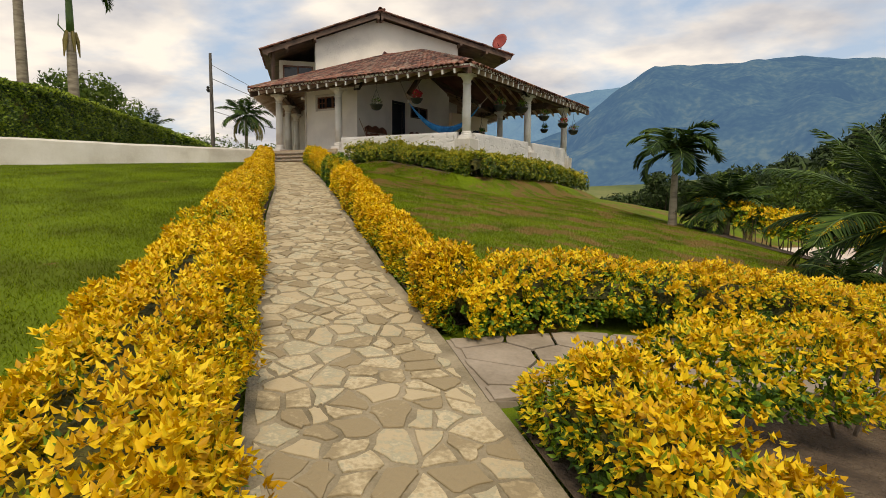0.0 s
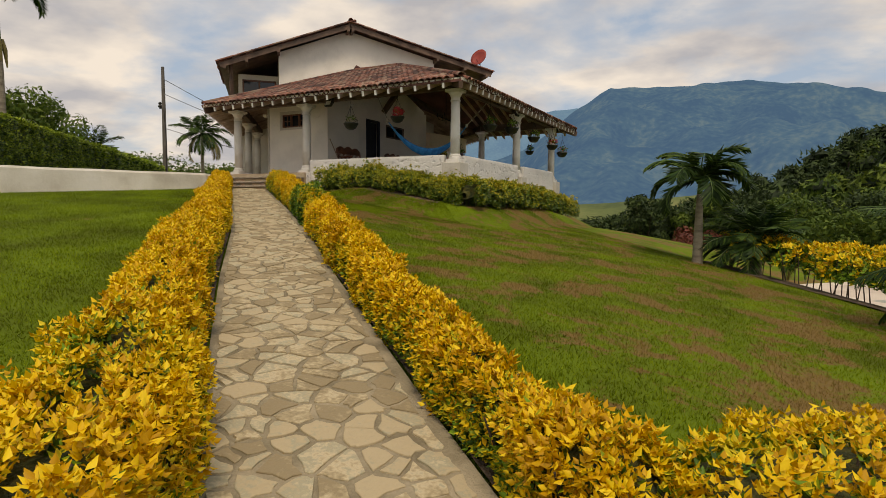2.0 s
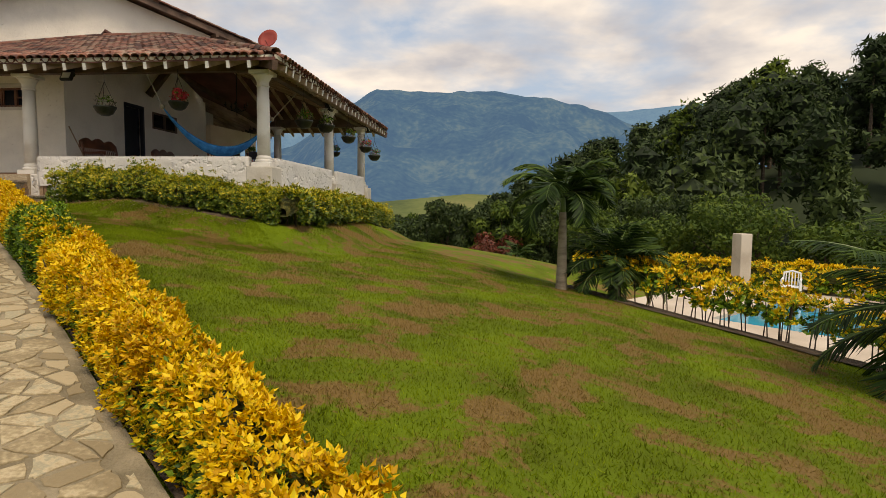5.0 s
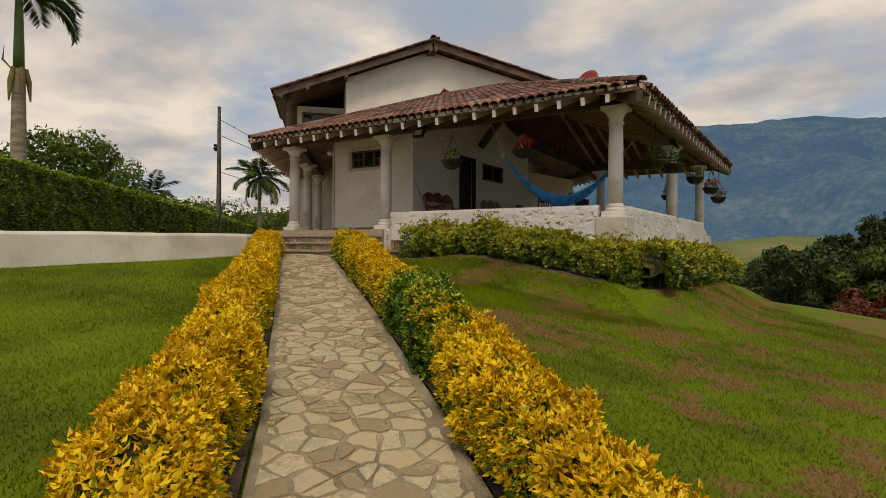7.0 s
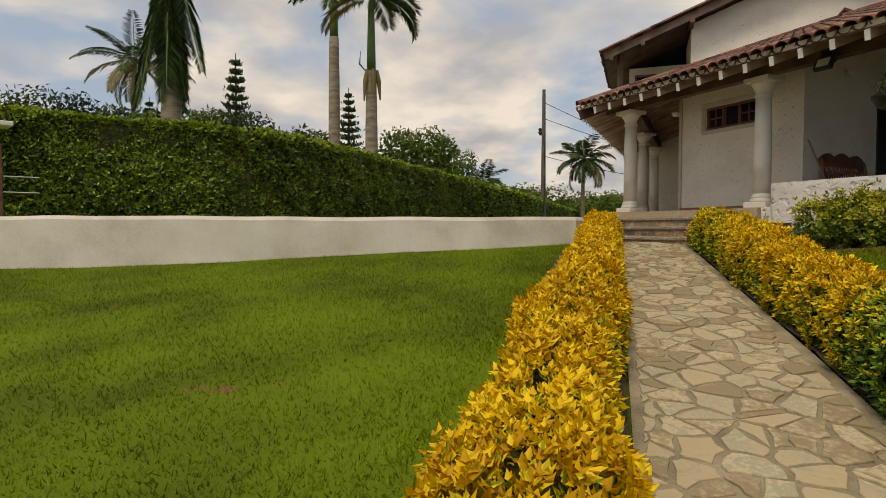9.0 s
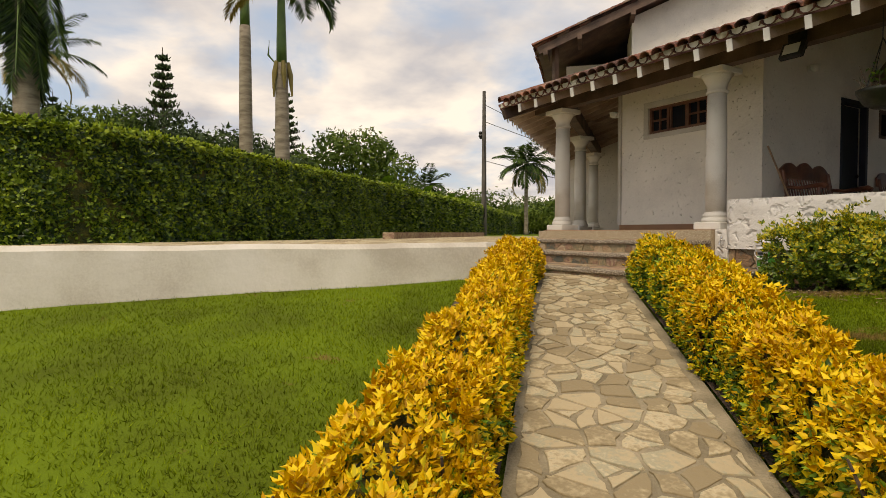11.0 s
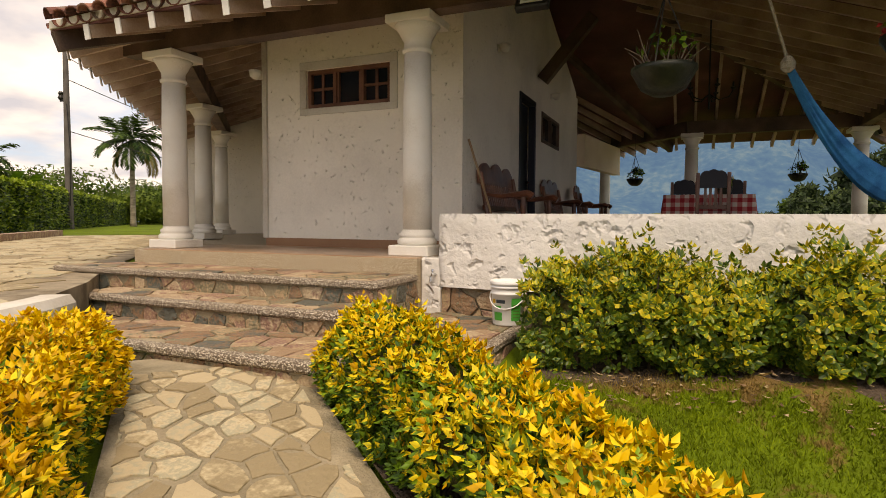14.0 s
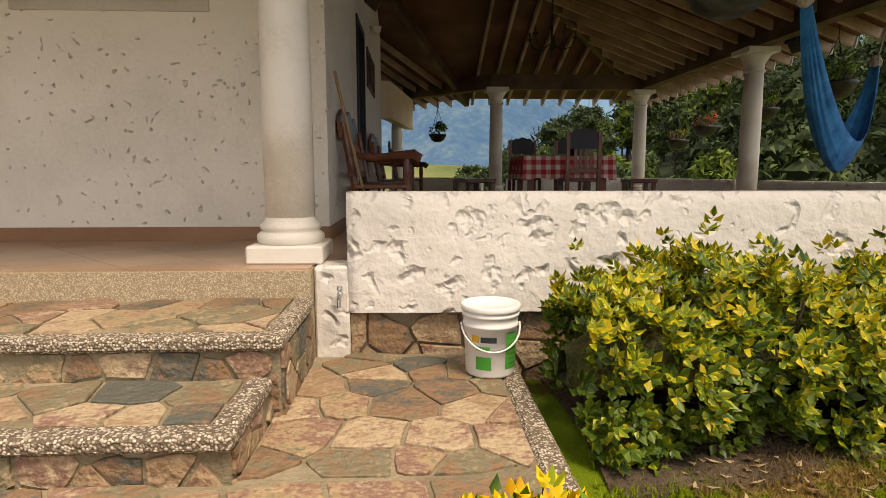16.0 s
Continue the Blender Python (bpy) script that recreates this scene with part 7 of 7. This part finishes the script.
def tap():
    root = empty("tap", -15.70, 17.36, 2.90, label="small chrome garden tap on the white wall", category="tap")
    part("spout", tube(bmesh.new(), [(0, 0.04, 0), (0, -0.05, 0), (0, -0.08, -0.02), (0, -0.085, -0.06)], [0.014, 0.014, 0.012, 0.012], 10), STEEL, root)
    part("valve", lathe(bmesh.new(), [(0.010, 0), (0.016, 0.01), (0.010, 0.025), (0.018, 0.035), (0.014, 0.055)], 10, 0, -0.035), STEEL, root)


tap()


def floodlight(x, y, z, turn, label):
    root = empty("floodlight", x, y, z, turn, label=label, category="lamp", group="floodlights")
    tilt = Matrix.Rotation(radians(-28), 4, "X")
    hs = part("housing", boxed(-0.15, 0.15, -0.03, 0.05, -0.26, -0.02, 0.015, tilt), METAL, root)
    part("glass", boxed(-0.10, 0.10, -0.038, -0.032, -0.22, -0.07, 0.0, tilt), LAMP_GLASS, hs)
    part("bracket", boxed(-0.12, 0.12, 0.04, 0.055, -0.12, 0.12, 0.004), METAL, root)


floodlight(-14.75, 17.40, 5.50, 0, "black floodlight under the porch eave")
floodlight(-9.90, 22.3, 5.55, 90, "black floodlight on the side beam")
floodlight(-9.85, 27.5, 5.55, 90, "black floodlight at the porch corner")


def sconce(x, y, z, turn, label):
    root = empty("wall_lamp", x, y, z, turn, label=label, category="lamp", group="wall lamps")
    part("plate", boxed(-0.06, 0.06, 0.0, 0.02, -0.05, 0.05, 0.005), COLUMN, root)
    part("shade", lathe(bmesh.new(), [(0.03, -0.06), (0.07, -0.02), (0.085, 0.05), (0.07, 0.05)], 14, 0, -0.08), COLUMN, root, flat=False)


sconce(-15.94, 20.1, 5.82, 90, "small pale wall lamp on the porch wall")
sconce(-15.94, 23.4, 5.80, 90, "small pale wall lamp above the window")
sconce(-18.95, 18.68, 5.40, 0, "white lamp on the corner of the wall")


def chandelier():
    root = empty("chandelier", -13.2, 23.0, 5.55, label="black iron chandelier hanging in the porch roof", category="lamp")
    part("stem", tube(bmesh.new(), [(0, 0, -0.25), (0, 0, 1.9)], 0.014, 8), METAL, root)
    for k in range(5):
        a = 2 * math.pi * k / 5
        c, s = math.cos(a), math.sin(a)
        arm = part("arm", tube(bmesh.new(), [(0, 0, 0), (0.15 * c, 0.15 * s, -0.1), (0.3 * c, 0.3 * s, -0.06), (0.36 * c, 0.36 * s, 0.05)], 0.010, 6), METAL, root)
        part("cup", lathe(bmesh.new(), [(0.012, 0.05), (0.04, 0.07), (0.045, 0.09), (0.015, 0.10), (0.015, 0.18)], 10, 0.36 * c, 0.36 * s), METAL, arm)


chandelier()


def dish():
    p = en(10.75, RAKE_N + 0.3, roof_z(10.75) - 0.1)
    root = empty("satellite_dish", *p, label="red round satellite dish on the edge of the main roof", category="satellite dish")
    bm = lathe(bmesh.new(), [(0.02, 0), (0.2, 0.02), (0.36, 0.07), (0.47, 0.13), (0.47, 0.15), (0.34, 0.09), (0.02, 0.03)], 28)
    bmesh.ops.transform(bm, matrix=Matrix.Translation((0, -0.05, 0.62)) @ Matrix.Rotation(radians(-8), 4, "Z") @ Matrix.Rotation(radians(68), 4, "X"), verts=bm.verts)
    refl = part("reflector", bm, RED, root, flat=False)
    part("mast", tube(bmesh.new(), [(0, 0, -0.05), (0, 0, 0.62)], 0.025, 8), METAL, root)
    part("feed_arm", tube(bmesh.new(), [(0, -0.1, 0.3), (0, -0.5, 0.5)], 0.012, 6), METAL, refl)


dish()


# ---- poles, cables, post ----
def utility_pole():
    x, y = -44.9, 33.4
    root = empty("utility_pole", x, y, 2.6, label="weathered concrete utility pole with cables behind the hedge", category="utility pole")
    part("pole", tube(bmesh.new(), [(0, 0, -0.3), (0, 0, 10.55)], [0.21, 0.12], 12), POLE_M, root)
    part("bracket", boxed(-0.5, 0.05, -0.05, 0.05, 7.2, 7.3), METAL, root)
    part("insulator", lathe(bmesh.new(), [(0.10, 7.3), (0.16, 7.4), (0.10, 7.55), (0.15, 7.65), (0.08, 7.75)], 12, -0.45, 0), METAL, root)
    for dz, ex, ey, ez in ((9.6, 9, 12, 4.0), (8.4, 9, 12, 4.6), (5.6, 12, 9, 3.2)):
        bm = bmesh.new()
        pts = []
        for i in range(13):
            k = i / 12
            pts.append((ex * k, ey * k, dz + (ez - dz) * k - 0.7 * math.sin(math.pi * k)))
        tube(bm, pts, 0.022, 5)
        part("cable", bm, METAL, root)
    part("down_cable", tube(bmesh.new(), [(0.15, -0.1, 7), (0.35, -0.1, 4.5), (0.22, -0.1, 1.5)], 0.025, 5), METAL, root)


utility_pole()


def garden_post():
    root = empty("garden_post", -21.5, 4.95, 2.8, 20, label="rough wooden post with a white lamp board on top", category="post")
    part("post", boxed(-0.07, 0.07, -0.07, 0.07, -0.1, 1.35, 0.01), WOOD_FRAME, root)
    part("top_board", boxed(-0.32, 0.20, -0.22, 0.22, 1.66, 1.74, 0.01), TIP, root)
    part("bracket", tube(bmesh.new(), [(0, 0, 1.3), (0, 0, 1.68)], 0.03, 8), METAL, root)
    for z in (0.50, 0.78):
        part("rod", tube(bmesh.new(), [(0, 0, z), (0.1, 0.6, z)], 0.015, 6), STEEL, root)


garden_post()


# ---- pool ----
def pool():
    deck_z = -0.38
    bm = bmesh.new()
    hole = [(4, 14.4), (12.6, 14.4), (12.6, 18.6), (4, 18.6)]
    outer = [(-4, 12.3), (15.5, 12.3), (15.5, 23.5), (-4, 23.5)]
    for i in range(4):
        a, b, c, d = outer[i], outer[(i + 1) % 4], hole[(i + 1) % 4], hole[i]
        prism(bm, [to_xy(*q) for q in (a, b, c, d)], deck_z - 0.5, deck_z)
    deck = part("pool_deck", bm, DECK)
    tagged(deck, "pale stone pool deck", "paving", kind="structure")
    basin = part("pool_basin", prism(bmesh.new(), [to_xy(*q) for q in hole], deck_z - 1.6, deck_z - 1.5), DECK)
    tagged(basin, "pale floor of the swimming pool", "pool", kind="structure")
    w = part("water", prism(bmesh.new(), [to_xy(q[0], q[1]) for q in hole], deck_z - 0.5, deck_z - 0.09), WATER)
    tagged(w, "bright blue swimming pool water", "water", kind="structure")
    x, y = 3.2, 23.3
    pil = empty("pillar", x, y, deck_z, 20, label="pale concrete pillar standing by the pool", category="pillar")
    part("shaft", boxed(-0.21, 0.21, -0.20, 0.20, 0, 1.95, 0.015), CONCRETE, pil)
    ch = empty("garden_chair", 4.3, 22.4, deck_z, 150, label="white plastic garden armchair beside the pool", category="chair")
    part("seat", boxed(-0.24, 0.24, -0.22, 0.24, 0.40, 0.43, 0.01), PVC, ch)
    for sx in (-0.24, 0.24):
        part("front_leg", tube(bmesh.new(), [(sx * 1.1, 0.26, 0), (sx, 0.22, 0.41), (sx, 0.2, 0.62)], [0.025, 0.03, 0.025], 6), PVC, ch)
        part("back_leg", tube(bmesh.new(), [(sx * 1.1, -0.30, 0), (sx, -0.22, 0.41), (sx * 0.9, -0.30, 0.82)], [0.025, 0.03, 0.025], 6), PVC, ch)
        part("arm", tube(bmesh.new(), [(sx, 0.24, 0.62), (sx, -0.24, 0.63)], 0.03, 6), PVC, ch)
    for k in range(5):
        sx = -0.16 + 0.08 * k
        part("slat", tube(bmesh.new(), [(sx, -0.22, 0.43), (sx, -0.31, 0.82)], 0.017, 5), PVC, ch)
    part("top_rail", tube(bmesh.new(), [(-0.22, -0.30, 0.80), (0, -0.33, 0.86), (0.22, -0.30, 0.80)], 0.03, 6), PVC, ch)
    goal = empty("goal_frame", 8.0, 36.0, ground(8, 36), label="white metal goal frame on the far grass", category="goal")
    part("crossbar", tube(bmesh.new(), [(-2.0, 0, 1.9), (2.0, -0.6, 1.9)], 0.06, 8), TIP, goal)
    for gx_, gy_ in ((-2.0, 0), (2.0, -0.6)):
        part("upright", tube(bmesh.new(), [(gx_, gy_, -0.2), (gx_, gy_, 1.9)], 0.06, 8), TIP, goal)


pool()


# ---- side path and soil beds ----
def side_path():
    bm = bmesh.new()
    prism(bm, [to_xy(*q) for q in ((2.75, 0.86), (3.72, 0.86), (3.72, 6.0), (2.75, 6.0))], lambda x, y: ground(x, y) - 0.2, lambda x, y: ground(x, y) + 0.02)
    ob = part("side_path", bm, GREEN_STONE)
    tagged(ob, "pale stone side path between the golden hedges", "path", kind="structure")
    rng = np.random.default_rng(44)
    bm = bmesh.new()
    for poly in cells(rng, 0.97, 5.0, 0.34, 0.40):
        ring = shrink(poly, 0.006, 0.012, rng)

        def put(a, b, z):
            x, y = to_xy(2.75 + a, 0.88 + b)
            return (x, y, ground(x, y) + 0.02 + z)
        stone(bm, ring, put, 0.010)
    tagged(part("paving_stones", bm, GREEN_STONE, ob), kind="stuff")

    def bed(name, pts, label):
        bm = bmesh.new()
        n = 12
        prev = None
        for a, b in pts:
            row = [bm.verts.new((*to_xy(*(np.array(a) + (np.array(b) - np.array(a)) * k / n)), 0)) for k in range(n + 1)]
            for v in row:
                v.co.z = ground(v.co.x, v.co.y) + 0.028 + 0.02 * lumpy(v.co.x, v.co.y, 0, 3)
            if prev:
                for k in range(n):
                    bm.faces.new((prev[k], prev[k + 1], row[k + 1], row[k]))
            prev = row
        tagged(part(name, bm, SOIL), label, "soil", kind="structure")
    ss = [-2 + 0.5 * i for i in range(47)]
    bed("soil_left", [((s, along(PATH_L, s) - 0.07), (s, along(PATH_L, s) - 0.9)) for s in ss], "dark soil strip under the hedge")
    bed("soil_right", [((s, along(PATH_R, s) + 0.09), (s, along(PATH_R, s) + 0.85)) for s in [4.0 + 0.5 * i for i in range(35)]], "dark soil strip under the hedge")
    bed("soil_near", [((s, along(PATH_R, s) + 0.09), (s, 5.5)) for s in [-3 + 0.5 * i for i in range(12)]], "dark soil under the near hedges")
    bed("soil_pool", [((s, 10.9), (s, 12.3)) for s in [1 + 0.6 * i for i in range(24)]], "dark soil under the pool hedge")
    bm = bmesh.new()
    prev = None
    for i in range(12):
        x = -14.5 + 0.42 * i
        row = []
        for k in range(7):
            y = 17.5 - 0.245 * k - k / 6 * (0.10 * math.sin(i * 1.3) + 0.07 * math.sin(i * 3.1))
            row.append(bm.verts.new((x, y, ground(x, y) + (0.016 + 0.012 * lumpy(x, y, 0, 3) if k < 5 else (0.008, -0.04)[k - 5]))))
        if prev:
            for k in range(6):
                bm.faces.new((prev[k], prev[k + 1], row[k + 1], row[k]))
        prev = row
    tagged(part("soil_porch", bm, SOIL), "dark soil and litter under the porch shrubs", "soil", kind="structure")
    n = 520
    x, y = rng.uniform(-14.3, -9.9, n), 17.2 - 1.35 * rng.uniform(0, 1, n) ** 0.7
    P = np.array([(a, b, ground(a, b) + 0.024) for a, b in zip(x, y)])
    az = rng.uniform(0, 6.28, n)
    D = unit(np.stack([np.cos(az), np.sin(az), rng.normal(0.1, 0.15, n)], 1))
    S = unit(np.cross(D, np.array([[0.1, 0.05, 1.0]])))
    me = leaf_mesh("leaf_litter", P, D, S, rng.uniform(0.03, 0.075, n), rng.uniform(0.015, 0.035, n), np.zeros(n, int))
    tagged(link("leaf_litter", me, material("dead_leaf", [(0.09, 0.05, 0.025), (0.20, 0.12, 0.06), (0.36, 0.27, 0.15)], 6, 40, 0.8, 0, island=0.7)), "brown fallen leaves lying on the soil under the shrubs", "leaf litter", kind="stuff")


side_path()


# ---- grass blades ----
def grass():
    rng = np.random.default_rng(99)
    n, near = 860000, 190000
    s = rng.uniform(-1.5, 22.5, n)
    left = rng.uniform(0, 1, n) < 0.45
    r = np.where(left, -1.15 - 10.0 * rng.uniform(0, 1, n) ** 1.5, 1.25 + 9.7 * rng.uniform(0, 1, n) ** 1.35)
    # the lawn in front of the porch shrubs
    s[:near], r[:near] = rng.uniform(16.5, 23.5, near), 0.85 + 4.2 * rng.uniform(0, 1, near) ** 1.2
    keep = np.ones(n, bool)
    xy = s[:, None] * np.array(U2)[None] + r[:, None] * np.array(N2)[None]
    x, y = xy[:, 0], xy[:, 1]
    keep &= ~((x > -15.9) & (y > 16.22 + 0.12 * np.sin(3.1 * x) + rng.normal(0, 0.08, n)) & (x < -9.0)) & ~((x < -14.55) & (y > 15.0) & (r > 0))
    keep &= ~((s < 4.55) & (r > 0))
    wx = np.interp(y, [w[1] for w in reversed(WALL)], [w[0] for w in reversed(WALL)])
    keep &= ~((r < 0) & (x < wx + 0.14)) & ~((r < 0) & (y > 14.2))
    x, y = x[keep], y[keep]
    s, r = x * U2.x + y * U2.y, x * N2.x + y * N2.y
    z = 0.109 * np.minimum(s, 22.2) - 0.122 * np.maximum(0, r - 1.9)
    ease = lambda a, b, v: (lambda k: k * k * (3 - 2 * k))(np.clip((v - a) / (b - a), 0, 1))
    d = np.hypot(np.maximum(np.maximum(-15.7 - x, 0), x + 9.85), np.maximum(np.maximum(17.4 - y, 0), y - 27.6))
    z += 0.42 * (1 - ease(0.9, 2.3, d)) * ease(-14.4, -12.4, x)
    # gentle swells of the turf, read off a half-metre net
    net = np.array([[0.02 * lumpy(-25 + 0.5 * i, -6 + 0.5 * j, 0, 0.7) for j in range(60)] for i in range(66)])
    gx, gy = np.clip((x + 25) / 0.5, 0, 64.9), np.clip((y + 6) / 0.5, 0, 58.9)
    ix, iy = gx.astype(int), gy.astype(int)
    fx, fy = gx - ix, gy - iy
    z += np.where(np.abs(r) > 1.6, net[ix, iy] * (1 - fx) * (1 - fy) + net[ix + 1, iy] * fx * (1 - fy) + net[ix, iy + 1] * (1 - fx) * fy + net[ix + 1, iy + 1] * fx * fy, -0.02)
    m = len(x)
    az = rng.uniform(0, 6.28, m)
    tilt = rng.uniform(0.15, 1.05, m)
    D = np.stack([np.cos(az) * np.sin(tilt), np.sin(az) * np.sin(tilt), np.cos(tilt)], 1)
    S = unit(np.cross(D, rng.normal(size=(m, 3))))
    me = blade_mesh("grass", np.stack([x, y, z - 0.004], 1), D, S, rng.uniform(0.022, 0.052, m), rng.uniform(0.007, 0.012, m), np.zeros(m, int))
    tagged(link("grass", me, BLADE), "short mown lawn grass with dry patches", "grass", kind="stuff")


grass()


# ---- pieces last: flagstones and floor tiles ----
def flagstones():
    rng = np.random.default_rng(7)
    s0, s1 = -2.0, 22.3
    rest = bmesh.new()
    for poly in cells(rng, 1.26, s1 - s0, 0.25, 0.15, 0.55):
        ring = shrink(poly, 0.004, 0.030, rng)
        lift = rng.uniform(0.008, 0.014)

        def put(a, b, z):
            s = s0 + b
            r = along(PATH_L, s) + (along(PATH_R, s) - along(PATH_L, s)) * (a / 1.26)
            x, y = to_xy(s, r)
            return (x, y, ground(x, y) + 0.010 + z)
        if sum(p[1] for p in poly) / len(poly) + s0 < 6.5:
            part("flagstone", stone(bmesh.new(), ring, put, lift), FLAG, path)
        else:
            stone(rest, ring, put, lift)
    tagged(part("far_flagstones", rest, FLAG_I, path), kind="stuff")
    # patio paving
    bm = bmesh.new()
    edge = [Vector(p) for p in [(x - 0.2, y) for x, y in WALL[:7]] + [(-21.4, 9.5), (-23.8, 13.5), (-27.8, 18.5), (-32.5, 25), (-31, 27), (-26, 23.5), (-20.1, 17.0), (-18.8, 15.9)]]
    for poly in cells(rng, 16.0, 20.0, 0.40, 0.33, 0.45):
        ring = [(x - 33.5, y + 7.0) for x, y in shrink(poly, 0.008, 0.02, rng)]
        if all(inside(Vector(p), edge) for p in ring):
            stone(bm, ring, lambda a, b, z: (a, b, 2.83 + z), rng.uniform(0.010, 0.018))
    tagged(part("patio_stones", bm, FLAG_I, bpy.data.objects["patio"]), kind="stuff")


porch_tiles()
flagstones()
